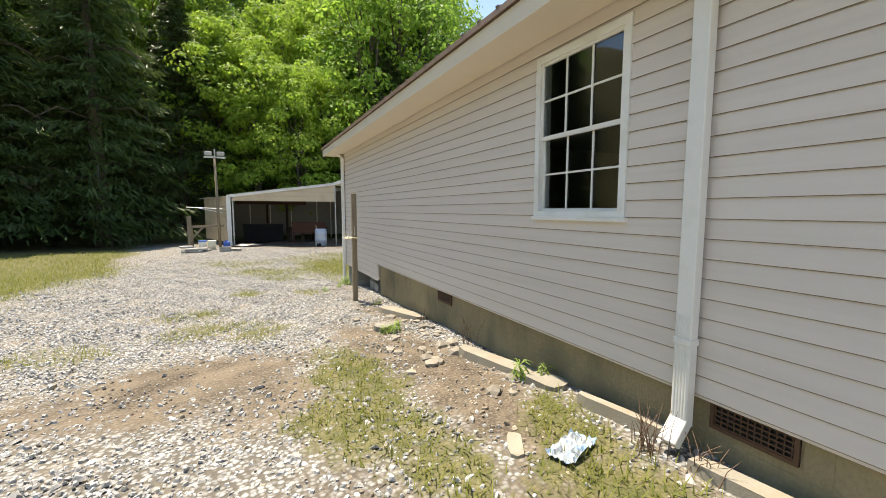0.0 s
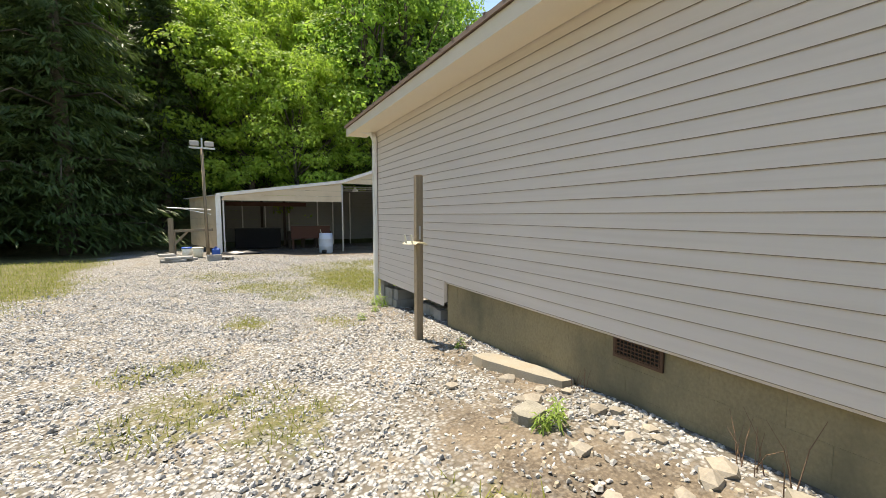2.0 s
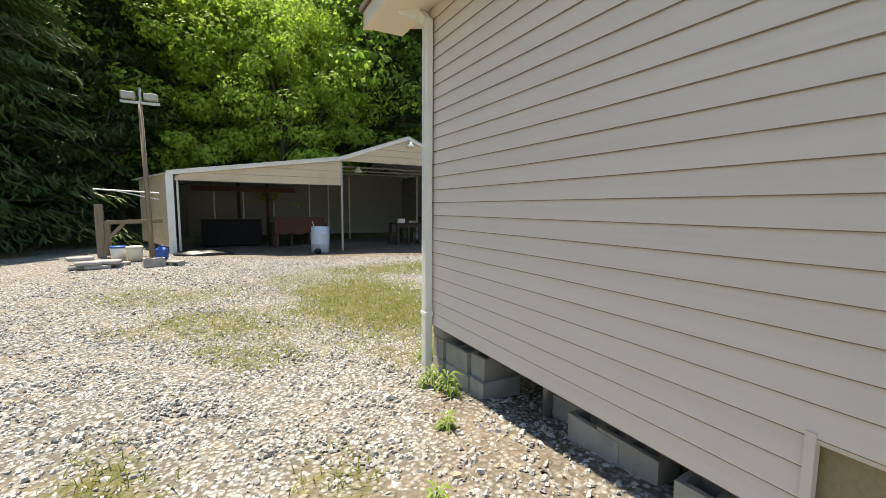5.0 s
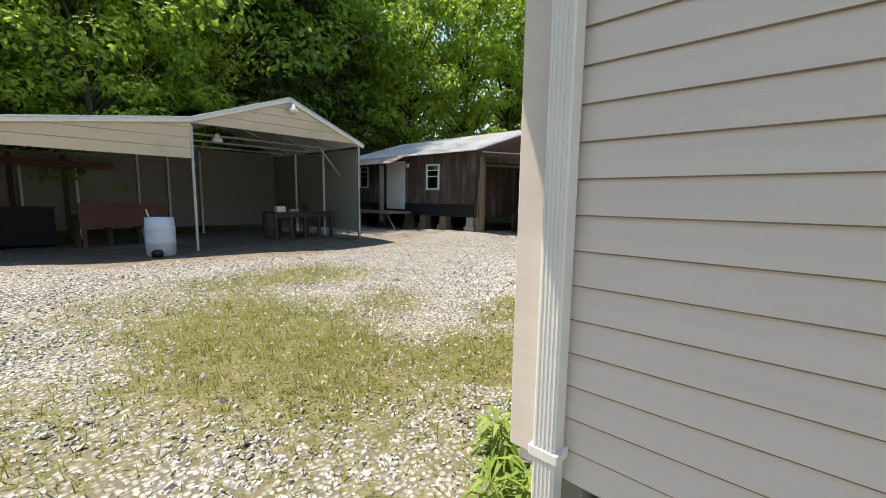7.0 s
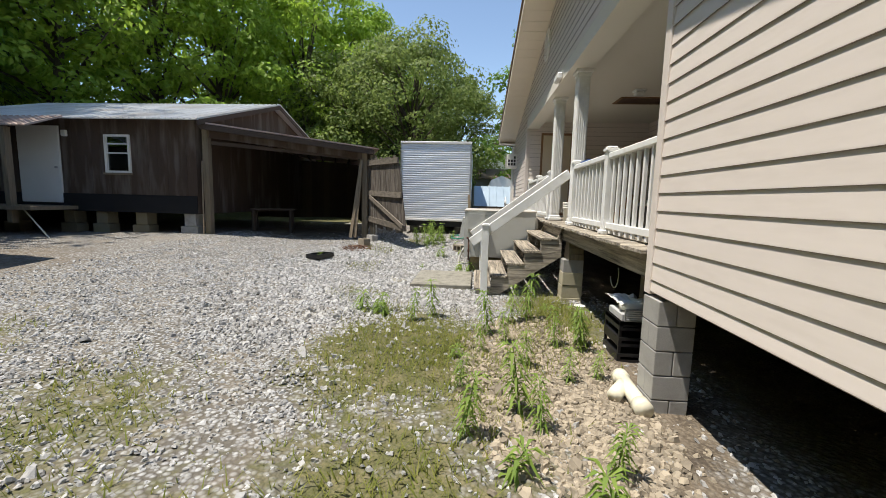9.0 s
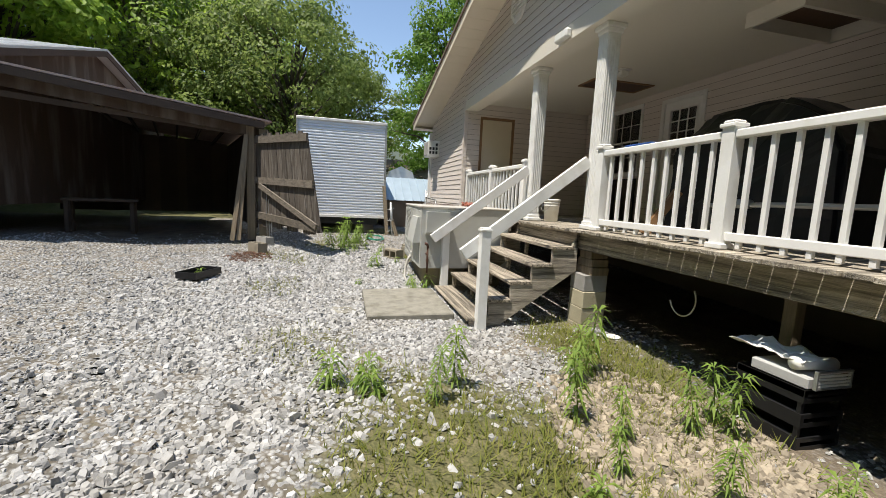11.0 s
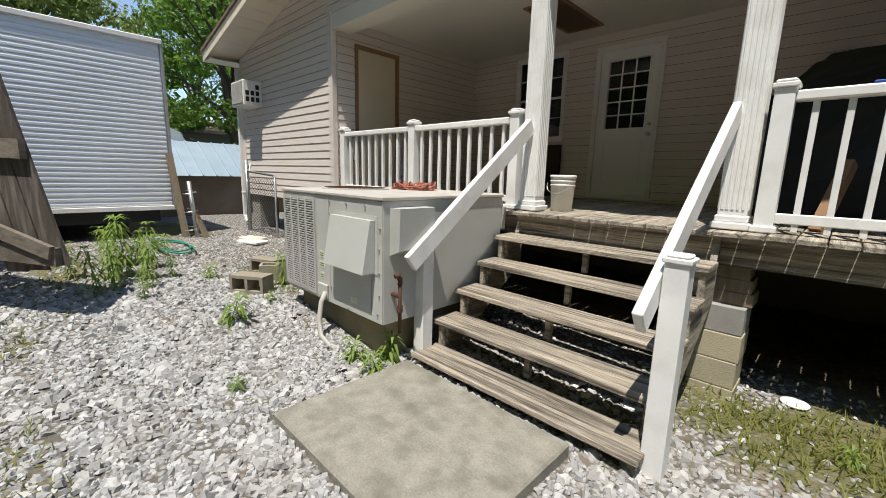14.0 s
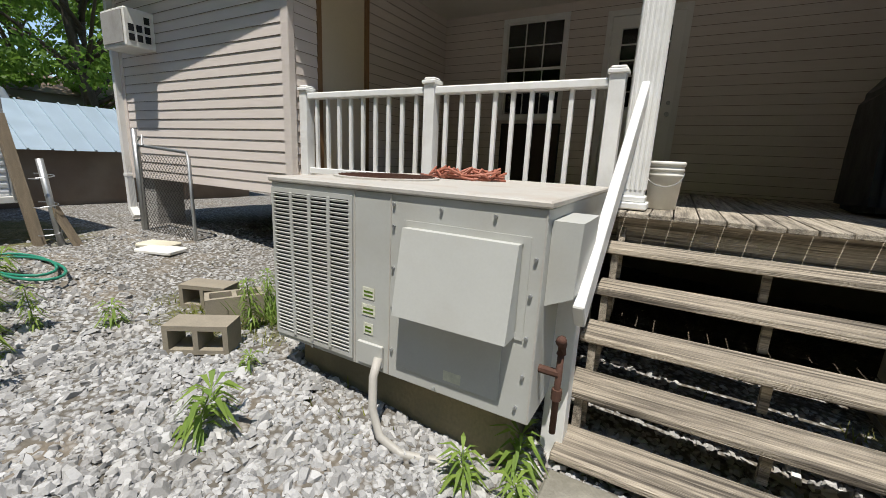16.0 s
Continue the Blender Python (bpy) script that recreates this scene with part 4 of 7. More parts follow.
stair_rail(8.95, "white vinyl stair handrail and post on the near side")
stair_rail(10.70, "white vinyl stair handrail and post beside the air unit")
slabz = -0.56
bm = bmesh.new()
bx(bm, (9.32, 12.24, -0.70), (10.68, 13.28, slabz), 0.012)
for v in bm.verts:
    v.co.x += 0.015 * math.sin(v.co.y * 7)
    v.co.y += 0.02 * math.sin(v.co.x * 5)
alone("concrete_slab", bm, M_CONCRETE, (10, 12.75, -0.7), "worn grey concrete slab before the porch steps", "slab")

# doors
dr = thing("door_1", (10.97, YP, DECK), "white glazed entry door with a nine-light window, closed", "door", kind="structure")
part("door_frame", frame_bm("y", YP - 0.10, DOOR[0], DOOR[1], DOOR[2], DOOR[3], 0.07, 0.125), M_TRIM, dr)
bm = wall_boxes("y", YP - 0.06, 0.045, DOOR[0] + 0.07, DOOR[1] - 0.07, DOOR[2] + 0.07, DOOR[3] - 0.07, [(DOOR[0] + 0.2, DOOR[1] - 0.2, 1.60, 2.58)])
lf = part("door_leaf", bm, M_DOORW, dr)
gl = part("pane", box((DOOR[0] + 0.2, YP - 0.045, 1.60), (DOOR[1] - 0.2, YP - 0.04, 2.58)), M_GLASS, lf)
gl.visible_shadow = False
for i in range(1, 3):
    x = DOOR[0] + 0.2 + (DOOR[1] - DOOR[0] - 0.4) * i / 3
    part("muntin", box((x - 0.009, YP - 0.036, 1.60), (x + 0.009, YP - 0.018, 2.58)), M_DOORW, lf)
for i in range(1, 5):
    z = 1.60 + 0.98 * i / 5
    part("muntin", box((DOOR[0] + 0.2, YP - 0.034, z - 0.009), (DOOR[1] - 0.2, YP - 0.02, z + 0.009)), M_DOORW, lf)
part("door_frame_bead", frame_bm("y", YP - 0.015, DOOR[0] + 0.17, DOOR[1] - 0.17, 1.57, 2.61, 0.03, 0.014), M_DOORW, lf)
part("lower_panel", frame_bm("y", YP - 0.015, DOOR[0] + 0.2, DOOR[1] - 0.2, 0.78, 1.42, 0.025, 0.01), M_DOORW, lf)
bm = bmesh.new()
rod(bm, [(DOOR[0] + 0.12, YP - 0.015, 1.5), (DOOR[0] + 0.12, YP + 0.04, 1.5)], 0.028, 10)
rod(bm, [(DOOR[0] + 0.12, YP - 0.015, 1.64), (DOOR[0] + 0.12, YP + 0.015, 1.64)], 0.025, 10)
part("door_handle", bm, M_STEEL, lf, "dark metal knob and lock")
d2 = thing("door_2", (XV, 10.1, DECK), "flat cream door with brown wood trim, closed", "door", kind="structure")
part("door_frame", frame_bm("x", XV + 0.10, PDOOR[0], PDOOR[1], PDOOR[2], PDOOR[3], 0.055, -0.125), M_BROWNTRIM, d2)
part("door_leaf", box((XV + 0.01, PDOOR[0] + 0.055, PDOOR[2] + 0.05), (XV + 0.05, PDOOR[1] - 0.055, PDOOR[3] - 0.055)), M_DOOR, d2)
part("door_handle", tube([(XV + 0.01, PDOOR[0] + 0.13, 1.5), (XV - 0.05, PDOOR[0] + 0.13, 1.5)], 0.028, 10), M_STEEL, d2)


def ceiling_hatch(x0, x1, y0, y1, drop, label):
    t = thing("ceiling_hatch", ((x0 + x1) / 2, (y0 + y1) / 2, CEIL_Z), label, "hatch", kind="structure")
    bm = bmesh.new()
    for lo, hi in (((x0, y0), (x0 + 0.04, y1)), ((x1 - 0.04, y0), (x1, y1)), ((x0 + 0.04, y0), (x1 - 0.04, y0 + 0.04)), ((x0 + 0.04, y1 - 0.04), (x1 - 0.04, y1))):
        bx(bm, (lo[0], lo[1], CEIL_Z - drop), (hi[0], hi[1], CEIL_Z))
    part("curb", bm, M_CEIL if drop > 0.05 else M_BROWNTRIM, t)
    part("panel", box((x0 + 0.04, y0 + 0.04, CEIL_Z - 0.012), (x1 - 0.04, y1 - 0.04, CEIL_Z)), M_BRASS, t)


ceiling_hatch(11.2, 11.75, 8.2, 9.4, 0.02, "dark brown wooden hatch in the porch ceiling")
ceiling_hatch(7.99, 8.60, 8.03, 9.28, 0.16, "boxed dark ceiling opening with cream sides")


# ---- the air unit beside the steps ----
AX0, AX1, AY0, AY1, AZ0, AZ1 = 10.74, 12.30, 11.02, 12.42, -0.27, 0.65
unit = thing("air_conditioner", (11.5, 11.7, -0.3), "grey-beige packaged air unit on a mossy block pad", "air conditioner")
part("cabinet", box((AX0, AY0, AZ0), (AX1, AY1, AZ1), 0.006), M_UNIT, unit)
lid = part("lid", box((AX0 - 0.015, AY0 - 0.015, AZ1), (AX1 + 0.015, AY1 + 0.015, AZ1 + 0.03), 0.008), M_UNITTOP, unit, "weathered sheet-metal lid")
bm = bmesh.new()
lathe(bm, [(0.33, 0.0), (0.33, 0.012), (0.30, 0.014), (0.295, 0.004)], (11.93, 11.85, AZ1 + 0.028), 32)
part("fan_ring", bm, M_UNITTOP, lid)
bm = bmesh.new()
lathe(bm, [(0.292, 0.0), (0.292, 0.004)], (11.93, 11.85, AZ1 + 0.030), 32)
part("fan_opening", bm, M_RUST, lid, "rusty dark fan opening")
for i in range(9):
    part("fan_guard", bar((11.93 - math.sqrt(0.09 - (0.06 * (i - 4)) ** 2), 11.85 + 0.06 * (i - 4), AZ1 + 0.045), (11.93 + math.sqrt(0.09 - (0.06 * (i - 4)) ** 2), 11.85 + 0.06 * (i - 4), AZ1 + 0.045), 0.006, 0.006), M_RUST, lid)
GX0 = 11.70
gr = part("grille_frame", frame_bm("y", AY1 + 0.001, GX0, AX1 - 0.01, AZ0 + 0.03, AZ1 - 0.03, 0.025, 0.010), M_UNIT, unit)
part("grille_backing", box((GX0 + 0.02, AY1 + 0.0005, AZ0 + 0.05), (AX1 - 0.03, AY1 + 0.003, AZ1 - 0.05)), M_BLACK, gr)
for i in range(38):
    z = AZ0 + 0.065 + i * (AZ1 - AZ0 - 0.13) / 37
    part("louvre", bar((GX0 + 0.02, AY1 + 0.009, z), (AX1 - 0.03, AY1 + 0.009, z), 0.010, 0.0095, 0, (0, 0.3, 1)), M_UNIT, gr)
for i in range(1, 4):
    x = GX0 + 0.02 + (AX1 - GX0 - 0.05) * i / 4
    part("grille_bar", box((x - 0.010, AY1 + 0.006, AZ0 + 0.05), (x + 0.010, AY1 + 0.018, AZ1 - 0.05), 0.002), M_UNIT, gr)
for x in (AX0 + 0.004, 11.47, 11.69):
    part("panel_seam", box((x - 0.003, AY1 - 0.001, AZ0 + 0.01), (x + 0.003, AY1 + 0.004, AZ1 - 0.005)), M_UNITTOP, unit)
# sloping hood on the front
bm = bmesh.new()
hx0, hx1, hz0, hz1 = 10.83, 11.375, 0.115, 0.505
hull(bm, [(hx0, AY1 + 0.002, hz0), (hx0, AY1 + 0.115, hz0), (hx0, AY1 + 0.045, hz1), (hx0, AY1 + 0.002, hz1)],
     [(hx1, AY1 + 0.002, hz0), (hx1, AY1 + 0.115, hz0), (hx1, AY1 + 0.045, hz1), (hx1, AY1 + 0.002, hz1)])
hood = part("intake_hood", bm, M_UNIT, unit, "sloping sheet-metal intake hood")
part("hood_flange", frame_bm("y", AY1 + 0.001, hx0 - 0.035, hx1 + 0.02, hz0 - 0.01, hz1 + 0.03, 0.03, 0.005), M_UNIT, hood)
part("access_panel", box((10.88, AY1 + 0.0008, -0.20), (11.42, AY1 + 0.008, 0.10), 0.003), M_UNIT, unit)
bm = bmesh.new()
hull(bm, [(AX0 - 0.11, 12.02, 0.30), (AX0 - 0.11, 12.36, 0.30), (AX0 - 0.12, 12.36, 0.60), (AX0 - 0.12, 12.02, 0.60)], [(AX0 - 0.001, 12.02, 0.25), (AX0 - 0.001, 12.36, 0.25), (AX0 - 0.001, 12.36, 0.60), (AX0 - 0.001, 12.02, 0.60)])
part("side_hood", bm, M_UNIT, unit, "small side hood with a grille top")
for i, (x, z) in enumerate(((10.77, 0.45), (10.78, 0.30), (10.78, 0.12), (10.78, -0.05), (10.80, -0.2), (11.45, 0.5), (11.45, 0.3), (11.45, 0.1), (11.45, -0.12), (10.95, 0.6), (11.2, 0.6), (11.45, 0.6), (11.60, -0.24), (12.0, -0.258), (11.2, -0.25))):
    part("screw", tube([(x, AY1, z), (x, AY1 + 0.012, z)], 0.008, 6), M_STEEL, unit)
M_STICK = material("sun_faded_sticker", (0.62, 0.62, 0.50), 0.6, var=0.25, scale=20, bump=0)
for z, w in ((0.14, 0.075), (0.05, 0.085), (-0.05, 0.06)):
    st = part("sticker", box((11.60 - w / 2, AY1 + 0.001, z - 0.03), (11.60 + w / 2, AY1 + 0.003, z + 0.03)), M_STICK, unit, "faded illegible sticker")
    for k in range(2):
        part("sticker_bar", box((11.60 - w / 2 + 0.01, AY1 + 0.0031, z - 0.018 + k * 0.02), (11.60 + w / 2 - 0.01, AY1 + 0.0038, z - 0.008 + k * 0.02)), M_LEAF_MID, st)
part("sticker", box((11.06, AY1 + 0.0085, -0.185), (11.15, AY1 + 0.0095, -0.135)), M_STICK, unit, "faded illegible sticker")
part("junction_box", box((11.50, AY1 + 0.001, -0.24), (11.66, AY1 + 0.02, -0.12), 0.004), M_UNIT, unit)
part("ground_pad", box((10.86, AY0 + 0.05, -0.72), (12.22, AY1 - 0.12, AZ0), 0.01), M_BLOCK, unit, "olive mossy block pad")
bm = tube([(11.52, AY1 + 0.02, -0.18), (11.51, AY1 + 0.07, -0.26), (11.48, AY1 + 0.11, -0.40), (11.42, AY1 + 0.13, -0.52), (11.30, AY1 + 0.12, -0.575), (11.12, AY1 + 0.05, -0.585), (10.92, AY1 + 0.0, -0.59)], 0.022, 10)
alone("flexible_conduit", bm, M_CONDUIT, (11.5, 12.5, -0.6), "grey flexible conduit running from the air unit to the ground", "conduit", smooth=True)
pp = thing("gas_pipe", (10.66, 12.33, -0.32), "rusty iron gas pipe with elbow and valve", "pipe")
part("riser", tube([(10.655, 12.33, -0.32), (10.655, 12.33, 0.08)], 0.014, 8), M_RUST, pp, smooth=True)
part("tee", tube([(10.655, 12.33, -0.04), (10.745, 12.33, -0.04)], 0.018, 8), M_RUST, pp)
part("elbow", tube([(10.655, 12.33, 0.05), (10.655, 12.33, 0.09), (10.655, 12.35, 0.12), (10.655, 12.375, 0.12)], 0.02, 8), M_RUST, pp, smooth=True)
part("union", tube([(10.655, 12.33, -0.16), (10.655, 12.33, -0.11)], 0.022, 8), M_RUST, pp)
pts = []
for k in range(150):
    a = k * 2 * math.pi / 22
    r = 0.17 + 0.05 * math.sin(k * 0.7) + 0.02 * math.sin(k * 2.9)
    pts.append((11.62 + 1.25 * r * math.cos(a), 11.36 + 0.75 * r * math.sin(a), AZ1 + 0.037 + 0.013 * (k // 22) * abs(math.sin(k * 1.3))))
pts += [(11.75, 11.4, AZ1 + 0.037), (11.95, 11.35, AZ1 + 0.037), (12.1, 11.2, AZ1 + 0.037)]
alone("extension_cord", tube(pts, 0.0085, 6), M_CORD, (11.5, 11.3, AZ1 + 0.03), "coiled orange-red extension cord on the air unit", "extension cord", smooth=True)
ebox = thing("electric_box", (10.90, 10.93, 0.2), "small grey electrical disconnect box on the deck edge", "electric box")
part("case", box((10.72, 10.975, 0.34), (10.86, 11.015, 0.56), 0.006), M_CONDUIT, ebox)
part("stub", tube([(10.79, 10.995, 0.34), (10.79, 10.995, 0.0)], 0.014, 8), M_CONDUIT, ebox)

# bucket on the deck
bk = thing("bucket", (10.43, 10.46, DECK), "white plastic paint bucket with lid on the deck", "bucket")
bm = bmesh.new()
lathe(bm, [(0.10, 0.003), (0.114, 0.24), (0.12, 0.242), (0.12, 0.255), (0.114, 0.26), (0.114, 0.28), (0.121, 0.282), (0.121, 0.295), (0.116, 0.298), (0.116, 0.315)], (10.43, 10.46, DECK), 24)
part("pail", bm, M_BUCKET, bk, smooth=True)
bm = bmesh.new()
lathe(bm, [(0.122, 0.313), (0.125, 0.342), (0.117, 0.348), (0.104, 0.343)], (10.43, 10.46, DECK), 24)
part("bucket_lid", bm, M_BUCKET, bk, smooth=True)
part("handle", tube([(10.43 + 0.122 * math.cos(a), 10.46 + 0.08 + 0.06 * math.sin(a * 1), DECK + 0.27 - 0.10 * math.sin(a)) for a in [math.pi * k / 10 for k in range(11)]], 0.003, 6), M_STEEL, bk)

# covered grill on the porch
gl2 = thing("covered_grill", (8.2, 9.4, DECK), "large smoker grill under a black cover on the porch", "grill")
bm = bmesh.new()
lo = [(9.06, 8.95, 0.54), (9.06, 9.0, 1.50), (8.74, 9.0, 1.88), (7.86, 9.0, 1.93), (7.5, 9.0, 1.72), (7.2, 9.0, 1.35), (7.2, 8.95, 0.54)]
hull(bm, [(x, 8.75 + 0.06 * (i % 2), z) for i, (x, y, z) in enumerate(lo)], [(x + 0.02 * (i % 2), 9.65 - 0.12 * (z > 1.5), z) for i, (x, y, z) in enumerate(lo)])
bmesh.ops.bevel(bm, geom=list(bm.edges), offset=0.05, segments=2, affect="EDGES")
bmesh.ops.triangulate(bm, faces=bm.faces)
bmesh.ops.subdivide_edges(bm, edges=[e for e in bm.edges if e.calc_length() > 0.3], cuts=3, use_grid_fill=True)
for v in bm.verts:
    v.co.y += 0.03 * math.sin(v.co.x * 9 + v.co.z * 4)
    v.co.z += 0.015 * math.sin(v.co.x * 14 + v.co.y * 6)
part("cover", bm, M_TARP, gl2)
part("gas_line", tube([(7.9, 10.2, 0.62), (7.9, 10.2, 0.86), (7.3, 10.2, 0.88), (6.4, 10.2, 0.88)], 0.022, 8), M_STEEL, gl2)
part("valve", tube([(7.62, 10.2, 0.88), (7.5, 10.2, 0.88)], 0.04, 8), M_STEEL, gl2)
part("wood_leg", bar((8.55, 10.35, DECK), (8.45, 10.05, 1.0), 0.07, 0.09), M_BROWNTRIM, gl2)
alone("blue_rag", box((8.05, 10.72, 1.409), (8.42, 10.80, 1.424), 0.005), M_BLUE, (8.2, 10.76, 1.41), "blue plastic strip lying on the railing", "rag")
for x0, w in ((11.93, 0.42), (12.42, 0.42)):
    t = thing("window_screen", (x0 + w / 2, YP + 0.1, DECK), "dark framed screen panel leaning on the porch wall", "screen", "leaning screen panels")
    part("frame", frame_bm("y", YP + 0.05, x0, x0 + w, DECK + 0.004, DECK + 0.86, 0.022, 0.02), M_BLACK, t)
    part("mesh", box((x0 + 0.02, YP + 0.056, DECK + 0.02), (x0 + w - 0.02, YP + 0.06, DECK + 0.84)), M_DARKWOOD, t)


def flood_lamp(name, at, ceiling_mount, label):
    x, y, z = at
    t = thing(name, at, label, "light")
    bm = bmesh.new()
    bx(bm, (x - 0.10, y - 0.10, z - 0.03), (x + 0.10, y + 0.10, z), 0.01)
    part("base", bm, M_TRIM, t)
    bm = bmesh.new()
    bx(bm, (x - 0.08, y - 0.08, z - 0.10), (x + 0.08, y + 0.08, z - 0.03), 0.02)
    part("shade", bm, M_BUCKET, t)


flood_lamp("ceiling_light", (10.7, 9.25, CEIL_Z), True, "small square white ceiling light on the porch")

sp = thing("eave_light", (8.9, YR + 0.05, 2.9), "white flood light fixture under the gable", "light")
part("housing", box((9.45, YR + 0.016, BEAM_Z + 0.02), (9.75, YR + 0.10, BEAM_Z + 0.13), 0.02), M_WHITE, sp)

# window air conditioner in the far wing wall
wa = thing("window_air_conditioner", (16.65, YR + 0.1, 1.96), "cream window air conditioner through the siding", "air conditioner")
part("case", box((16.40, YR - 0.05, 1.98), (16.98, YR + 0.34, 2.42), 0.012), M_BUCKET, wa)
part("front_grille", box((16.43, YR + 0.341, 2.02), (16.95, YR + 0.352, 2.39), 0.004), M_CINDER, wa)
for i in range(7):
    part("side_slot", box((16.392, YR + 0.06 + (i % 3) * 0.09, 2.05 + (i // 3) * 0.11), (16.399, YR + 0.12 + (i % 3) * 0.09, 2.13 + (i // 3) * 0.11)), M_BLACK, wa)
gv = thing("gable_vent", (11.15, YR + 0.02, 3.9), "white octagonal louvred vent in the gable", "vent")
bm = bmesh.new()
lathe(bm, [(0.30, 0.0), (0.30, 0.03), (0.24, 0.035), (0.23, 0.015)], (0, 0, 0), 8)
bm.transform(pose(11.15, YR + 0.012, 3.93, -90, 0, 0) @ pose(0, 0, 0, 0, 0, 22.5))
part("frame", bm, M_TRIM, gv)
for i in range(6):
    z = 3.77 + i * 0.064
    hw = 0.2 if 1 <= i <= 4 else 0.12
    part("slat", bar((11.15 - hw, YR + 0.04, z), (11.15 + hw, YR + 0.04, z), 0.03, 0.01, 0, (0, 0.6, 1)), M_TRIM, gv)

# ---- the carport ----
CY, CX0, CXV, CXP, CX1, CB = 21.0, -0.66, 4.15, 6.55, 8.80, 27.0
cpz = {CX0: 2.08, CXV: 2.76, CXP: 3.62, CX1: 2.68}
GZ = -0.31
cp = thing("carport", (4, 24, GZ), "open metal carport with cream gable panels and a lean-to", "carport")


def sheet(name, a, b, y0, y1, mat, th=0.03):
    bm = bmesh.new()
    hull(bm, [(a[0], y0, a[1]), (b[0], y0, b[1]), (b[0], y1, b[1]), (a[0], y1, a[1])], [(a[0], y0, a[1] + th), (b[0], y0, b[1] + th), (b[0], y1, b[1] + th), (a[0], y1, a[1] + th)])
    return part(name, bm, mat, cp)


for a, b in ((CX0 - 0.05, CXV), (CXV, CXP), (CXP, CX1 + 0.15)):
    za = cpz.get(a, 2.07)
    zb = cpz.get(b, 2.63)
    r = sheet("roof_sheet", (a, za), (b, zb), CY - 0.12, CB, M_ROOF)
    n = int((CB - CY) / 0.23)
    for i in range(n):
        y = CY + i * 0.23
        part("roof_rib", bar((a, y, za + 0.035), (b, y, zb + 0.035), 0.03, 0.02), M_ROOF, r)
    part("front_fascia", bar((a, CY - 0.06, za - 0.03), (b, CY - 0.06, zb - 0.03), 0.05, 0.11), M_TRIM, cp)
# front panels as lapped metal strips
for i in range(4):
    z0 = 1.85 + i * 0.235
    z1 = z0 + 0.228
    xl = CX0 + 0.1 + max(0, (z1 - 2.05)) / (2.76 - 2.08) * (CXV - CX0)
    xl0 = CX0 + 0.1 + max(0, (z0 - 2.05)) / (2.76 - 2.08) * (CXV - CX0)
    if xl0 > CXV - 0.1:
        continue
    xl = min(xl, CXV - 0.02)
    bm = bmesh.new()
    hull(bm, [(xl0, CY, z0), (CXV, CY, z0), (CXV, CY, min(z1, 2.70)), (xl, CY, min(z1, 2.70))], [(xl0, CY - 0.02, z0), (CXV, CY - 0.02, z0), (CXV, CY - 0.012, min(z1, 2.70)), (xl, CY - 0.012, min(z1, 2.70))])
    part("front_strip", bm, M_CREAM, cp)
for i in range(4):
    z0 = 2.66 + i * 0.235
    z1 = min(z0 + 0.228, 3.57)

    def span(z):
        f = (3.58 - z) / (3.58 - 2.66)
        return CXP - f * (CXP - CXV), CXP + f * (CX1 - CXP)
    (l0, r0), (l1, r1) = span(z0), span(z1)
    bm = bmesh.new()
    hull(bm, [(l0, CY, z0), (r0, CY, z0), (r1, CY, z1), (l1, CY, z1)], [(l0, CY - 0.02, z0), (r0, CY - 0.02, z0), (r1, CY - 0.012, z1), (l1, CY - 0.012, z1)])
    part("gable_strip", bm, M_CREAM, cp)
for i in range(12):
    z0 = -0.12 + i * 0.235
    part("back_strip", box((CX0 if z0 < 2.0 else CXV - 1.2 if z0 < 2.3 else CXV, CB - 0.04 + 0.004 * (i % 2), z0), (CX1, CB - 0.02, z0 + 0.23)), M_CPWALL, cp)
for i in range(11):
    z0 = -0.05 + i * 0.235
    bm = box((CX1 - 0.012, CY + 0.1, z0), (CX1 + 0.012 + 0.004 * (i % 2), CB, z0 + 0.23))
    part("side_strip", bm, M_CPWALL, cp)
    if z0 < 1.9:
        part("side_strip", bar((CX0 - 0.02, CY + 0.02, z0 + 0.115), (CX0 - 1.2, 24.6, z0 + 0.115), 0.024 + 0.004 * (i % 2), 0.23), M_CREAM, cp)
# unseen roof corner, added over the slanting side to keep light out
bm = bmesh.new()
hull(bm, [(CX0 - 0.06, CY - 0.1, 2.03), (CX0 - 0.02, CB, 2.03), (CX0 - 1.45, 24.8, 2.0)], [(CX0 - 0.06, CY - 0.1, 2.06), (CX0 - 0.02, CB, 2.06), (CX0 - 1.45, 24.8, 2.03)])
part("side_roof", bm, M_ROOF, cp)
# slanting back wall added only to stop light leaking into the carport
for i in range(9):
    z0 = -0.12 + i * 0.235
    part("back_strip", bar((CX0 - 1.2, 24.62, z0 + 0.115), (CX0 - 0.02, CB - 0.03, z0 + 0.115), 0.02 + 0.004 * (i % 2), 0.23), M_CPWALL, cp)
part("corner_trim", box((CX0 - 0.08, CY - 0.05, GZ + 0.05), (CX0 + 0.10, CY + 0.02, 2.04), 0.006), M_TRIM, cp)
for x, y in ((CXV, CY), (CX1, CY), (CX0 + 0.18, CY + 0.1), (CXV, CB - 0.1), (2.6, CB - 0.15), (1.4, CB - 0.15), (0.3, CB - 0.15), (5.0, CB - 0.15), (6.0, CB - 0.15), (CX1 - 0.06, 23.0), (CX1 - 0.06, 25.0)):
    zt = 2.6 if x > 4 else 2.0
    part("tube_post", box((x - 0.03, y - 0.03, GZ - 0.1), (x + 0.03, y + 0.03, zt), 0.004), M_STEEL if y < 22 else M_TRIM, cp)
for x in (1.2, 2.3):
    part("timber_post", box((x - 0.06, 26.2, GZ), (x + 0.06, 26.32, 2.1)), M_DARKWOOD, cp)
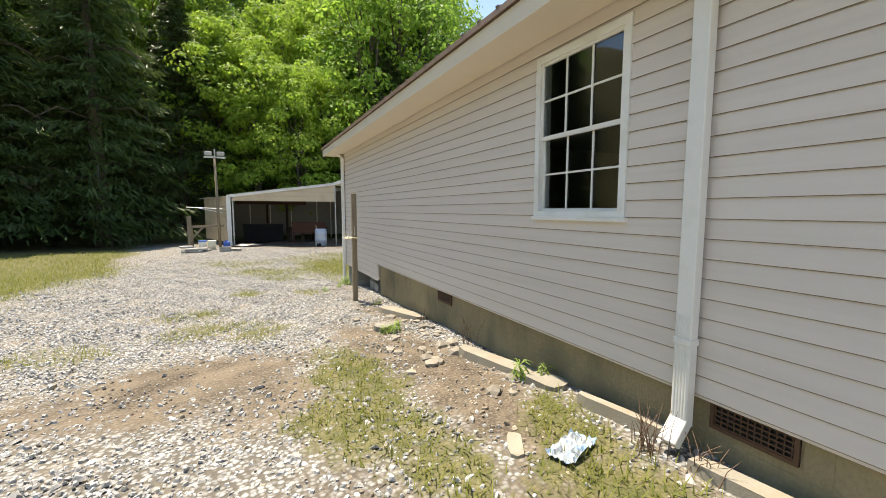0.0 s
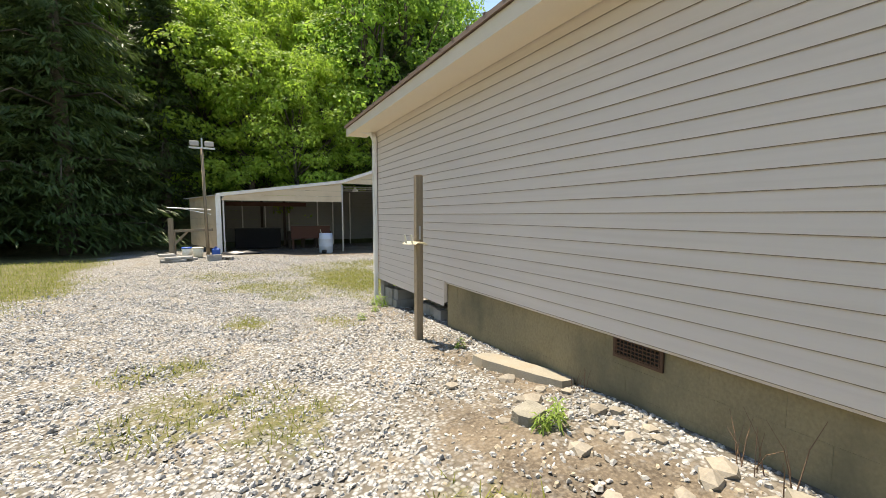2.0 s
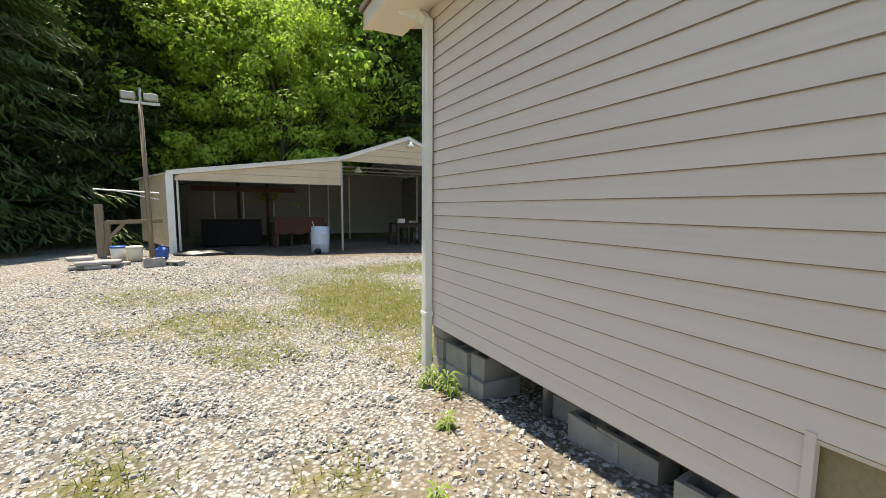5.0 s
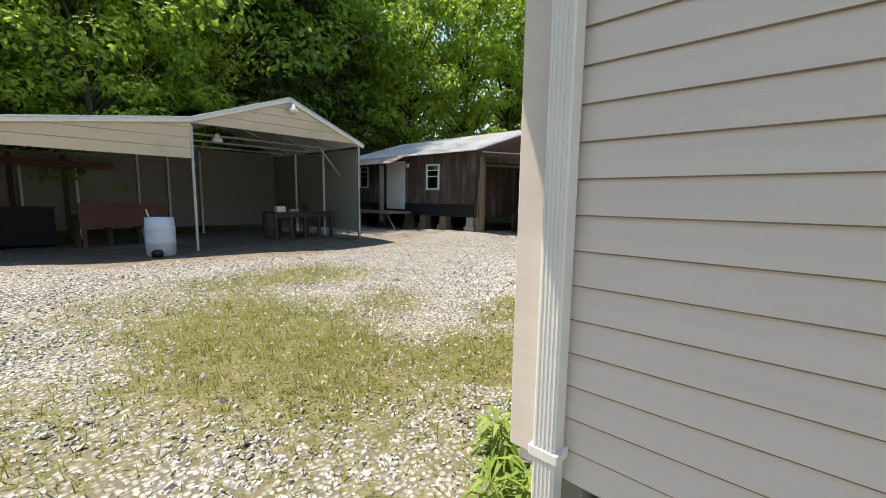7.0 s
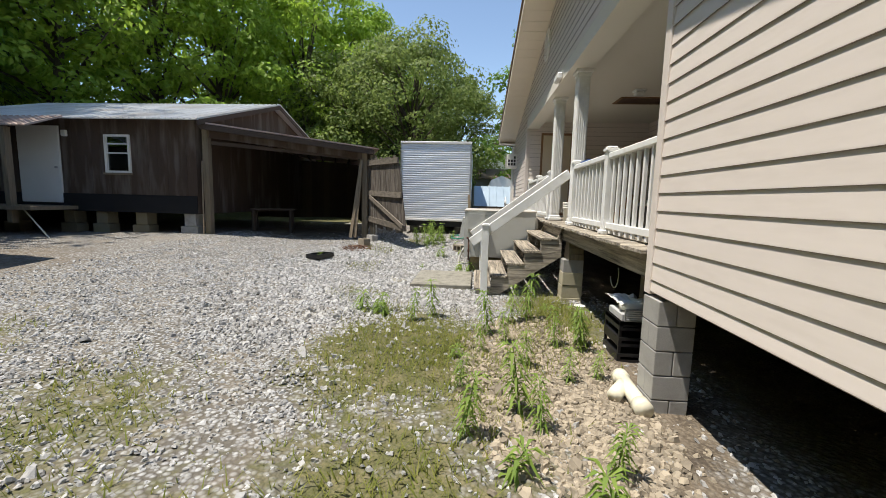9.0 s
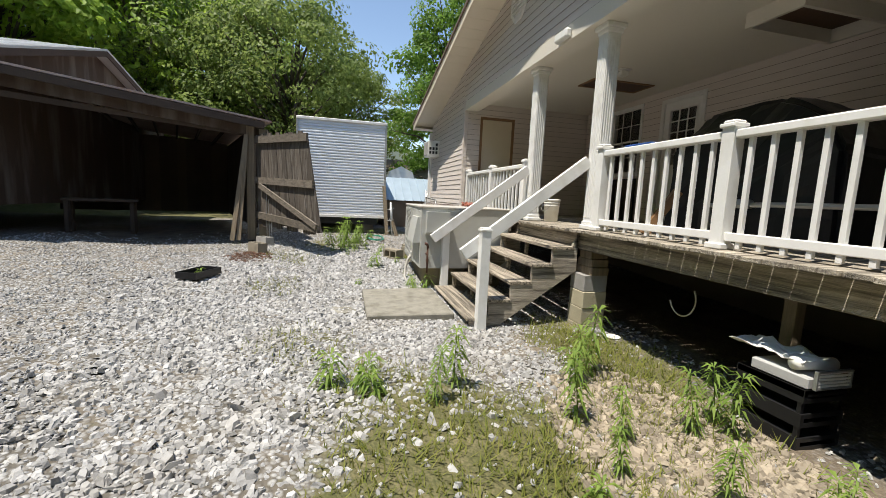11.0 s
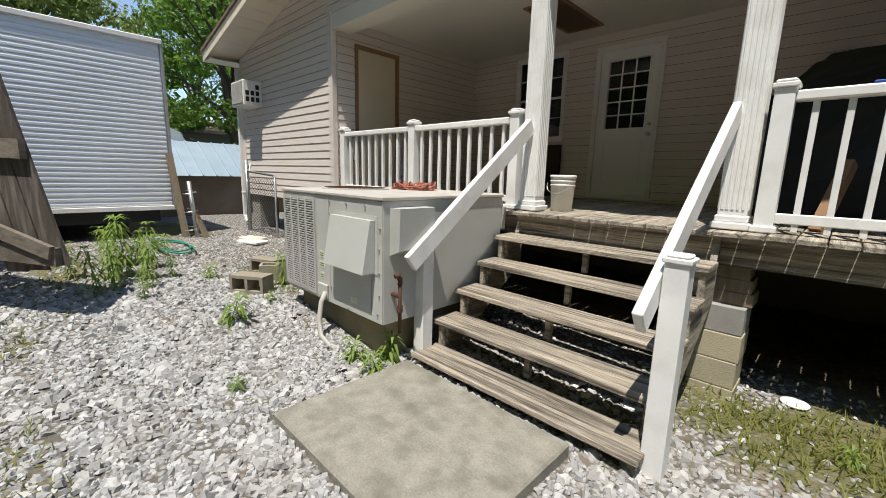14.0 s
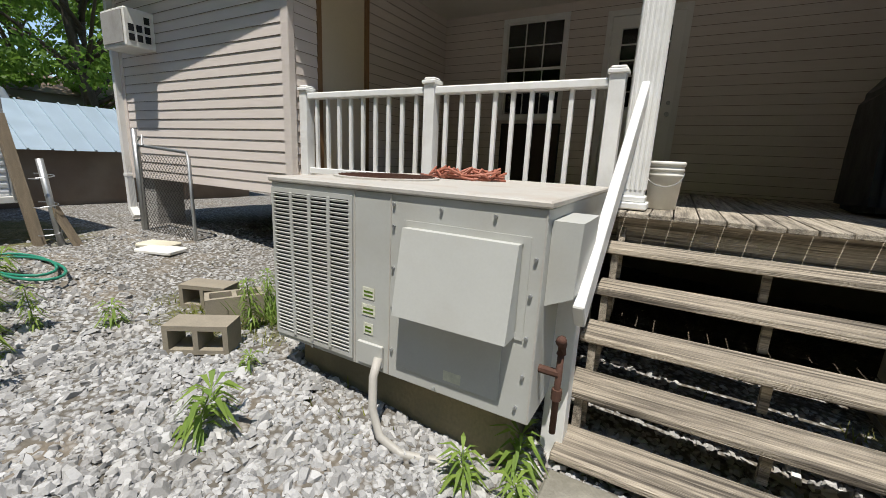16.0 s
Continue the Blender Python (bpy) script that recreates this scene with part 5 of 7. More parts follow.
part("header_timber", box((CX0 + 0.2, 26.1, 1.75), (3.4, 26.2, 1.95)), M_REDWOOD, cp)
for y in (22.5, 24.0, 25.5):
    for a, b in ((CXV, CXP), (CXP, CX1)):
        part("truss_tube", bar((a, y, cpz[a] - 0.05), (b, y, cpz[b] - 0.05), 0.05, 0.05), M_STEEL, cp)
    part("truss_tie", bar((CXV, y, 2.62), (CX1, y, 2.62), 0.05, 0.05), M_STEEL, cp)
part("brace", bar((CX1 - 0.1, CY + 0.9, 1.7), (CX1 - 0.9, CY + 0.9, 2.6), 0.05, 0.05), M_STEEL, cp)


def barn_light(at, label):
    t = thing("flood_light", at, label, "light")
    x, y, z = at
    bm = bmesh.new()
    lathe(bm, [(0.10, -0.10), (0.13, -0.09), (0.12, -0.02), (0.06, 0.03), (0.05, 0.10), (0.03, 0.11)], at, 16)
    part("shade", bm, M_BUCKET, t, smooth=True)
    part("bracket", box((x - 0.03, y, z + 0.02), (x + 0.03, y + 0.12, z + 0.10), 0.01), M_STEEL, t)


barn_light((6.6, CY - 0.14, 3.36), "grey-white barn light on the carport gable")
barn_light((4.9, CY + 0.6, 2.45), "grey-white barn light under the carport roof")

br = thing("plastic_barrel", (3.35, 20.7, GZ), "pale blue plastic barrel with a stick standing in it", "barrel")
bm = bmesh.new()
lathe(bm, [(0.24, 0.0), (0.275, 0.05), (0.285, 0.30), (0.295, 0.32), (0.285, 0.34), (0.285, 0.60), (0.295, 0.62), (0.28, 0.64), (0.27, 0.85), (0.25, 0.855), (0.24, 0.6)], (3.35, 20.7, ground_at(3.35, 20.7) - 0.02), 24)
part("drum", bm, M_BARREL, br, smooth=True)
part("stick", tube([(3.25, 20.75, 0.2), (3.12, 20.7, 0.68)], 0.016, 6), M_PVC, br)
bm = bmesh.new()
lathe(bm, [(0.10, 0), (0.11, 0.12), (0.06, 0.16)], (3.2, 20.35, ground_at(3.2, 20.35)), 12)
alone("black_pot", bm, M_BLACK, (3.2, 20.35, ground_at(3.2, 20.35)), "small black plastic pot by the barrel", "pot", smooth=True)


def workbench(name, x0, x1, y0, y1, top, mat, label, legs=4):
    g = GZ - 0.02
    t = thing(name, ((x0 + x1) / 2, (y0 + y1) / 2, g), label, "workbench")
    part("top", box((x0, y0, top - 0.05), (x1, y1, top), 0.006), mat, t)
    part("apron", box((x0 + 0.05, y0 + 0.02, top - 0.17), (x1 - 0.05, y0 + 0.05, top - 0.05)), mat, t)
    for i in range(legs):
        x = x0 + 0.05 + (x1 - x0 - 0.1) * i / (legs - 1)
        for y in (y0 + 0.06, y1 - 0.06):
            part("leg", box((x - 0.045, y - 0.045, g), (x + 0.045, y + 0.045, top - 0.05)), mat, t)
    return t


workbench("work_table", 6.6, 8.6, 22.2, 23.1, 0.52, M_DARKWOOD, "long dark wooden work table in the carport", 5)
workbench("work_table", 2.2, 4.2, 23.6, 24.4, 0.50, M_DARKWOOD, "dark wooden work table against the carport back", 4)
ch = thing("wooden_headboard", (3.0, 23.2, GZ), "reddish brown wooden board standing behind the barrel", "board")
part("board", box((2.25, 23.20, 0.16), (4.05, 23.26, 0.76), 0.01), M_REDWOOD, ch)
for x in (2.3, 3.95):
    part("leg", box((x, 23.19, GZ - 0.02), (x + 0.08, 23.27, 0.16)), M_REDWOOD, ch)
tr0 = thing("dark_cabinet", (0.9, 24.5, GZ), "low black cabinet in the shade of the carport", "cabinet")
part("body", box((-0.1, 24.3, GZ), (1.9, 25.2, 0.62), 0.02), M_TAR, tr0)
part("top", box((-0.13, 24.27, 0.62), (1.93, 25.23, 0.66), 0.01), M_BLACK, tr0)
for i, (x, y, w, h, mt, lb) in enumerate(((6.9, 22.5, 0.28, 0.17, M_BUCKET, "white carton on the work table"), (7.9, 22.55, 0.34, 0.20, M_RUST, "pinkish clay pot on the work table"), (7.4, 22.6, 0.3, 0.08, M_STEEL, "grey metal pan on the work table"))):
    bm = bmesh.new()
    if i == 1:
        lathe(bm, [(0.12, 0), (0.17, 0.18), (0.19, 0.18), (0.19, 0.24), (0.16, 0.24), (0.14, 0.1)], (x, y, 0.521), 14)
    else:
        bx(bm, (x - w / 2, y - 0.1, 0.521), (x + w / 2, y + 0.1, 0.521 + h), 0.01)
        if i == 0:
            bx(bm, (x - w / 2 + 0.02, y - 0.104, 0.56), (x + w / 2 - 0.02, y - 0.1, 0.60))
    alone(("carton", "clay_pot", "metal_pan")[i], bm, mt, (x, y, 0.521), lb, ("carton", "pot", "pan")[i])

# lamp pole, bench and clutter left of the carport
LX, LY = -1.0, 19.9
lz = ground_at(LX, LY)
lp = thing("lamp_pole", (LX, LY, lz), "tall wooden pole with two grey floodlights", "lamp pole")
part("pole", tube([(LX, LY, lz - 0.1), (LX - 0.06, LY + 0.05, 3.65)], 0.062, 10, 0.045), M_POST, lp, smooth=True)
part("cross_arm", box((LX - 0.45, LY + 0.02, 3.62), (LX + 0.35, LY + 0.07, 3.68)), M_STEEL, lp)
for dx in (-0.28, 0.18):
    hd = part("floodlight", box((LX + dx - 0.145, LY - 0.10, 3.70), (LX + dx + 0.145, LY + 0.02, 3.875), 0.02), M_CINDER, lp)
    part("lens", box((LX + dx - 0.12, LY - 0.108, 3.72), (LX + dx + 0.12, LY - 0.101, 3.855)), M_CONDUIT, hd)
part("conductor_knob", tube([(LX - 0.05, LY + 0.05, 3.68), (LX - 0.05, LY + 0.05, 4.0)], 0.03, 8), M_STEEL, lp)
bn = thing("timber_bench_frame", (-2.4, 21.0, lz), "old grey timber stand with a diagonal brace", "timber stand")
part("post", box((-2.28, 20.75, lz - 0.1), (-2.12, 20.91, 1.16)), M_POST, bn)
part("post", box((-2.30, 21.6, lz - 0.1), (-2.16, 21.74, 0.70)), M_POST, bn)
part("beam", bar((-2.25, 20.83, 0.68), (-0.85, 20.83, 0.72), 0.12, 0.10), M_POST, bn)
part("brace", bar((-2.15, 20.83, 0.15), (-1.7, 20.83, 0.65), 0.08, 0.08), M_POST, bn)
part("rod", tube([(-2.3, 20.9, 1.55), (-0.9, 20.9, 1.48)], 0.02, 6), M_TRIM, bn)
part("rod", tube([(-1.9, 20.9, 1.53), (-0.9, 20.85, 1.30)], 0.015, 6), M_TRIM, bn)
for x, y, mt, lb, lidm in ((-1.62, 19.6, M_BUCKET, "dirty white bucket with a blue lid", M_BLUE), (-1.28, 19.4, M_PVC, "cream plastic bucket with lid", M_PVC)):
    z = ground_at(x, y)
    t = thing("bucket", (x, y, z), lb, "bucket", "buckets by the pole")
    bm = bmesh.new()
    lathe(bm, [(0.14, 0), (0.17, 0.32), (0.165, 0.325)], (x, y, z), 18)
    part("pail", bm, mt, t, smooth=True)
    bm = bmesh.new()
    lathe(bm, [(0.175, 0.32), (0.18, 0.35), (0.15, 0.365)], (x, y, z), 18)
    part("bucket_lid", bm, lidm, t, smooth=True)
z = ground_at(-0.72, 19.3)
bm = bmesh.new()
bx(bm, (-0.86, 19.2, z), (-0.60, 19.42, z + 0.32), 0.05)
bx(bm, (-0.78, 19.26, z + 0.32), (-0.68, 19.36, z + 0.37), 0.02)
alone("blue_jug", bm, M_BLUE, (-0.73, 19.3, z), "blue plastic jug beside the pole", "jug")
for i, (x, y, k, rz) in enumerate(((-1.75, 18.4, 0, 5), (-1.6, 18.45, 1, -8), (-2.05, 18.5, 0, 12), (-1.9, 18.4, 1, 0), (-2.1, 18.6, 2, 20), (-1.5, 18.7, 0, 40))):
    z = ground_at(x, y) + 0.085 * k
    bm = box((-0.22, -0.14, 0), (0.22, 0.14, 0.08), 0.018)
    bm.transform(pose(x, y, z, 0, 0, rz))
    alone("paving_stone", bm, M_CINDER, (x, y, z), "pale grey flat stone in a low pile by the pole", "stone", "pile of flat stones")
for x, y, rz in ((-0.75, 18.2, 15), (-0.35, 18.35, -30)):
    loose_block((x, y, ground_at(x, y)), rz, "brown-stained concrete block lying by the pole", (90, 0) if x > -0.5 else (0, 0))


# ---- the old brown shed and its lean-to ----
SX, SY0, SY1, SZ0, SZE, SXR, SZR = 13.3, 19.85, 28.6, 0.30, 2.86, 17.5, 4.15
shed = thing("old_shed", (15.5, 24, -0.25), "old brown plywood shed on block piers with a tin roof", "shed")
W1, W2, D1 = (21.75, 22.5, 1.38, 2.42), (26.55, 27.25, 1.50, 2.52), (23.85, 25.15, 0.50, 2.66)
part("front_wall", wall_boxes("x", SX, 0.1, SY0, SY1, SZ0, SZE, [W1, W2, D1]), M_SHED, shed)
y = SY0
k = 0
while y < SY1:      # vertical boards on the front
    yw = min(0.28 + 0.02 * math.sin(k * 3.1), SY1 - y)
    zs = [(0.80, SZE)]
    for h in (W1, W2, D1):
        if y < h[1] - 0.02 and y + yw > h[0] + 0.02:
            zs = [q for a, b in zs for q in ((a, min(b, h[2] - 0.03)), (max(a, h[3] + 0.03), b)) if q[1] - q[0] > 0.03]
    for a, b in zs:
        part("wall_board", box((SX - 0.018 - 0.004 * (k % 2), y, a), (SX - 0.001, y + yw - 0.006, b)), M_SHED, shed)
    y += yw
    k += 1
part("tar_skirt", wall_boxes("x", SX - 0.03, 0.028, SY0 + 0.02, SY1, SZ0, 0.79, [(D1[0], D1[1], 0.5, 0.9)]), M_TAR, shed, "black tar paper skirt")
part("side_wall", box((SX + 0.1, SY0, SZ0), (21.7, SY0 + 0.1, SZE)), M_SHED, shed)
bm = bmesh.new()
tri_a = [(SX, SY0, SZE), (21.7, SY0, SZE), (SXR, SY0, SZR - 0.05)]
hull(bm, tri_a, [(x, SY0 + 0.1, z) for x, y, z in tri_a])
part("gable_wall", bm, M_SHED, shed)
part("back_wall", box((21.6, SY0 + 0.1, SZ0), (21.7, SY1, SZE)), M_SHED, shed)
part("end_wall", box((SX + 0.1, SY1 - 0.1, SZ0), (21.6, SY1, SZE)), M_SHED, shed)
part("floor", box((SX + 0.1, SY0 + 0.1, SZ0), (21.6, SY1 - 0.1, SZ0 + 0.1)), M_DARKWOOD, shed)
for s in (1, -1):
    xe = SX - 0.4 if s == 1 else 2 * SXR - SX + 0.4
    sl = (SZR - SZE) / (SXR - SX)
    ze = SZE + 0.03 - 0.4 * sl
    bm = bmesh.new()
    hull(bm, [(xe, SY0 - 0.35, ze), (SXR, SY0 - 0.35, SZR), (SXR, SY1 + 0.3, SZR), (xe, SY1 + 0.3, ze)], [(xe, SY0 - 0.35, ze + 0.03), (SXR, SY0 - 0.35, SZR + 0.03), (SXR, SY1 + 0.3, SZR + 0.03), (xe, SY1 + 0.3, ze + 0.03)])
    rf = part("roof_sheet", bm, M_ROOF, shed)
    for i in range(55):
        y = SY0 - 0.33 + i * 0.17
        part("roof_rib", bar((xe - 0.01, y, ze + 0.04), (SXR, y, SZR + 0.04), 0.035, 0.022), M_ROOF, rf)
    bm = bmesh.new()
    stick(bm, (xe, SY0 - 0.33, ze - 0.07), (SXR, SY0 - 0.33, SZR - 0.07), 0.03, 0.13)
    part("barge_board", bm, M_DARKWOOD, shed)
# porch roof over the door
bm = bmesh.new()
hull(bm, [(SX - 1.3, 23.3, 2.42), (SX - 0.38, 23.3, 2.80), (SX - 0.38, SY1, 2.80), (SX - 1.3, SY1, 2.42)], [(SX - 1.3, 23.3, 2.45), (SX - 0.38, 23.3, 2.83), (SX - 0.38, SY1, 2.83), (SX - 1.3, SY1, 2.45)])
M_ROOFR = material("rusty_tin_roof", (0.42, 0.33, 0.29), 0.6, metal=0.3, var=0.15, scale=2, bump=0.05, stain=(0.28, 0.14, 0.09), stain_amount=0.5, stain_scale=1.2)
pr = part("porch_roof", bm, M_ROOFR, shed, "rusty pinkish tin porch roof")
for i in range(30):
    y = 23.32 + i * 0.18
    part("roof_rib", bar((SX - 1.31, y, 2.455), (SX - 0.38, y, 2.84), 0.03, 0.02), M_ROOFR, pr)
for y in (24.05, 27.6):
    part("porch_post", box((SX - 1.2, y, 0.0), (SX - 1.05, y + 0.14, 2.42)), M_POST, shed)
dk = part("porch_floor", box((SX - 1.3, 23.4, 0.34), (SX - 0.05, SY1, 0.44)), M_POST, shed)
for i in range(3):
    part("step_board", box((SX - 1.65 - 0.28 * i, 25.6, 0.16 - 0.2 * i), (SX - 1.32 - 0.28 * i, 27.4, 0.21 - 0.2 * i)), M_POST, shed)
dd = part("door", box((SX - 0.03, D1[0] + 0.02, D1[2] + 0.02), (SX + 0.03, D1[1] - 0.02, D1[3] - 0.02), 0.005), M_DOORW, shed, "white flat shed door")
part("door_handle", tube([(SX - 0.03, D1[0] + 0.12, 1.5), (SX - 0.08, D1[0] + 0.12, 1.5)], 0.03, 8), M_STEEL, dd)
part("door_lamp", box((SX - 0.10, D1[0] - 0.28, 2.35), (SX - 0.02, D1[0] - 0.14, 2.52), 0.01), M_TRIM, shed)
for w in (W1, W2):
    wf = part("window", frame_bm("x", SX + 0.02, w[0], w[1], w[2], w[3], 0.06, -0.07), M_TRIM, shed, "small white-framed window")
    g = part("pane", box((SX + 0.01, w[0] + 0.05, w[2] + 0.05), (SX + 0.015, w[1] - 0.05, w[3] - 0.05)), M_GLASS, wf)
    g.visible_shadow = False
    for z in (w[2] + 0.52 * (w[3] - w[2]), w[2] + 0.76 * (w[3] - w[2])):
        part("rail", box((SX - 0.035, w[0] + 0.06, z - 0.018), (SX + 0.005, w[1] - 0.06, z + 0.018)), M_TRIM, wf)
    part("sill", box((SX - 0.08, w[0] - 0.04, w[2] - 0.05), (SX - 0.02, w[1] + 0.04, w[2])), M_POST, wf)
# piers past the first get a darker block colour, painting the under-shed shade
for y in (19.95, 21.4, 22.6, 23.6, 25.4, 27.2):
    for i in range(2):
        part("pier_block", box((SX + 0.05, y + 0.04 * i, -0.40 + i * 0.35), (SX + 0.42, y + 0.38 + 0.12 * (i == 0), -0.055 + i * 0.35), 0.012), M_DARKBLOCK if y > 20.5 else M_CINDER, shed)
part("prop", tube([(SX - 1.05, 23.9, 0.36), (SX - 1.5, 22.7, -0.35)], 0.018, 6), M_PVC, shed)

# lean-to with an open front
LA, LB = (13.45, 19.75), (14.95, 15.48)
lt = thing("lean_to", (16.5, 17.8, -0.3), "open-fronted dark timber lean-to with a rusty tin roof", "lean-to")
dl = Vector((LB[0] - LA[0], LB[1] - LA[1], 0)).normalized()
nl = Vector((-dl.y, dl.x, 0))
if nl.x < 0:
    nl = -nl
A3, B3 = Vector((*LA, 0)), Vector((*LB, 0))
over = -0.3 * nl
bm = bmesh.new()
c0, c1 = A3 + over, B3 + over + 0.25 * dl
c2, c3 = B3 + 6.5 * nl + 0.25 * dl, A3 + 6.5 * nl
hull(bm, [(c0.x, c0.y, 2.74), (c1.x, c1.y, 2.30), (c2.x, c2.y, 2.30), (c3.x, c3.y, 2.74)], [(c0.x, c0.y, 2.78), (c1.x, c1.y, 2.34), (c2.x, c2.y, 2.34), (c3.x, c3.y, 2.78)])
part("roof_sheet", bm, M_ROOFR, lt)
for off, z0, z1, h, mt in ((-0.27, 2.66, 2.22, 0.14, M_DARKWOOD), (-0.02, 2.52, 2.10, 0.22, M_SHED), (0.05, 2.28, 2.02, 0.10, M_DARKWOOD)):
    a, b = A3 + off * nl, B3 + off * nl + 0.1 * dl
    part("header", bar((a.x, a.y, z0), (b.x, b.y, z1), 0.05, h), mt, lt)
for i in range(10):
    f = i / 9
    a = A3.lerp(B3, f)
    z = 2.70 + (2.26 - 2.70) * f
    # rafters and inner boards have the lean-to's shade in their colour
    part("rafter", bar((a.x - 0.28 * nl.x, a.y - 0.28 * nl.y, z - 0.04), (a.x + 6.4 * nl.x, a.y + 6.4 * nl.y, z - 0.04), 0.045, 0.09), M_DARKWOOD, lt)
for f, lean in ((0.02, 0), (0.97, 0)):
    a = A3.lerp(B3, f)
    part("post", bar((a.x, a.y, -0.35), (a.x, a.y, 2.62 - 0.4 * f), 0.16, 0.16), M_POST, lt)
for off in (0.0, 0.14):
    a = A3.lerp(B3, 0.955)
    b = A3.lerp(B3, 0.90 - off * 0.2)
    part("prop_board", bar((a.x - 0.1, a.y, 2.0), (b.x - 0.3, b.y - 0.1, -0.33), 0.05, 0.09), M_POST, lt)
a = A3 + 0.12 * nl + 0.1 * dl
part("pole", tube([(a.x - 0.35, a.y, -0.3), (a.x - 0.3, a.y, 1.75)], 0.022, 6), M_POST, lt)
for f in np.linspace(0.03, 0.97, 18):      # back wall boards, open at the bottom
    a = A3.lerp(B3, float(f)) + 6.3 * nl
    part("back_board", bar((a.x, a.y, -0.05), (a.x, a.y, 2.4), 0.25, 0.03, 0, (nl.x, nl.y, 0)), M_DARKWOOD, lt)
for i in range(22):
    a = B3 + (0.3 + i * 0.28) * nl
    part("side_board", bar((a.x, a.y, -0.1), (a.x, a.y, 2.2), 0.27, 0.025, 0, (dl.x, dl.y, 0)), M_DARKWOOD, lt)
a, b = A3 + 1.5 * nl + 0.9 * dl, A3 + 1.6 * nl + 2.2 * dl
tb = thing("old_table", (a.x, a.y, -0.35), "wooden table in the lean-to, darkened in colour for the shade", "table")
# table coloured near black so that it sinks into the shade
part("top", bar((a.x, a.y, 0.42), (b.x, b.y, 0.42), 0.6, 0.05), M_DARKWOOD, tb)
for p in (a + 0.1 * dl - 0.22 * nl, a + 0.1 * dl + 0.22 * nl, b - 0.1 * dl - 0.22 * nl, b - 0.1 * dl + 0.22 * nl):
    part("leg", box((p.x - 0.04, p.y - 0.04, -0.42), (p.x + 0.04, p.y + 0.04, 0.40)), M_DARKWOOD, tb)

# the barn-board gate standing open
G0, G1 = Vector((14.86, 15.50, 0)), Vector((13.26, 14.27, 0))
gt = thing("barn_gate", (13.8, 14.7, -0.3), "weathered grey barn-board gate with cross braces, sagging open", "gate")
dg = (G1 - G0).normalized()
ng = Vector((dg.y, -dg.x, 0))
if ng.x > 0:
    ng = -ng
L = (G1 - G0).length
for i in range(12):
    f0, f1 = L * i / 12, L * (i + 1) / 12 - 0.012
    sag = -0.05 * i / 12
    a, b = G0 + f0 * dg, G0 + f1 * dg
    top = 2.02 + 0.03 * math.sin(i * 2.7) + sag
    bot = 0.02 + 0.05 * math.sin(i * 4.1) + sag
    bm = bmesh.new()
    o = 0.022 * ng
    lean = (0.06 + 0.42 * (i + 0.5) / 12) * dg
    wide = 0.034 * dg
    hull(bm, [(a.x + lean.x, a.y + lean.y, bot), (b.x + lean.x + wide.x, b.y + lean.y + wide.y, bot + 0.01), (b.x + lean.x + wide.x - o.x, b.y + lean.y + wide.y - o.y, bot + 0.01), (a.x + lean.x - o.x, a.y + lean.y - o.y, bot)],
         [(a.x, a.y, top), (b.x, b.y, top - 0.01), (b.x - o.x, b.y - o.y, top - 0.01), (a.x - o.x, a.y - o.y, top)])
    part("board", bm, M_WOODZ, gt)
for z0, z1 in ((1.90, 1.86), (1.02, 0.95), (0.24, 0.10)):
    a, b = G0 + 0.02 * dg + 0.025 * ng, G1 + (0.02 + 0.46 * (2 - z0) / 2) * dg + 0.025 * ng
    part("cross_rail", bar((a.x, a.y, z0), (b.x, b.y, z1), 0.05, 0.15), M_GATERAIL, gt)
a, b = G0 + 0.25 * dg + 0.055 * ng, G1 + 0.40 * dg + 0.055 * ng
part("diagonal_brace", bar((a.x, a.y, 0.90), (b.x, b.y, 0.14), 0.04, 0.11), M_GATERAIL, gt)
part("hinge_post", bar((14.93, 15.36, -0.4), (14.90, 15.34, 2.15), 0.17, 0.17), M_POST, gt)
part("prop_block", cinder((14.42, 15.25, -0.42), 40), M_CINDER, gt)
for i in range(3):
    a = G0 + (0.5 + 0.1 * i) * dg + 0.03 * ng
    part("hanging_wire", tube([(a.x, a.y, 0.9 - 0.3 * i), (a.x + 0.02, a.y, 0.2), (a.x - 0.03, a.y - 0.02, -0.35)], 0.006, 5), M_STEEL, gt)

# ---- white box trailer ----
tl = thing("box_trailer", (18.5, 13.6, -0.3), "white ribbed aluminium box trailer standing in the grass", "trailer")
TX, TY0, TY1, TZ0, TZ1 = 16.45, 12.42, 14.78, 0.16, 2.78
part("body", box((TX + 0.012, TY0, TZ0), (22.5, TY1, TZ1), 0.03), M_TRAILER, tl)
for i in range(33):
    z = TZ0 + 0.06 + i * (TZ1 - TZ0 - 0.14) / 33
    bm = bmesh.new()
    hh = (TZ1 - TZ0 - 0.14) / 33
    hull(bm, [(TX + 0.012, TY0 + 0.04, z), (TX + 0.001, TY0 + 0.04, z + 0.2 * hh), (TX + 0.001, TY0 + 0.04, z + 0.55 * hh), (TX + 0.012, TY0 + 0.04, z + hh * 0.97)],
         [(TX + 0.012, TY1 - 0.04, z), (TX + 0.001, TY1 - 0.04, z + 0.2 * hh), (TX + 0.001, TY1 - 0.04, z + 0.55 * hh), (TX + 0.012, TY1 - 0.04, z + hh * 0.97)])
    part("rib", bm, M_TRAILER, tl)
part("top_trim", box((TX - 0.03, TY0 - 0.02, TZ1 - 0.06), (TX + 0.06, TY1 + 0.02, TZ1 + 0.02), 0.012), M_TRIM, tl)
part("bottom_trim", box((TX - 0.02, TY0 - 0.01, TZ0 - 0.02), (TX + 0.05, TY1 + 0.01, TZ0 + 0.05), 0.006), M_TRIM, tl)
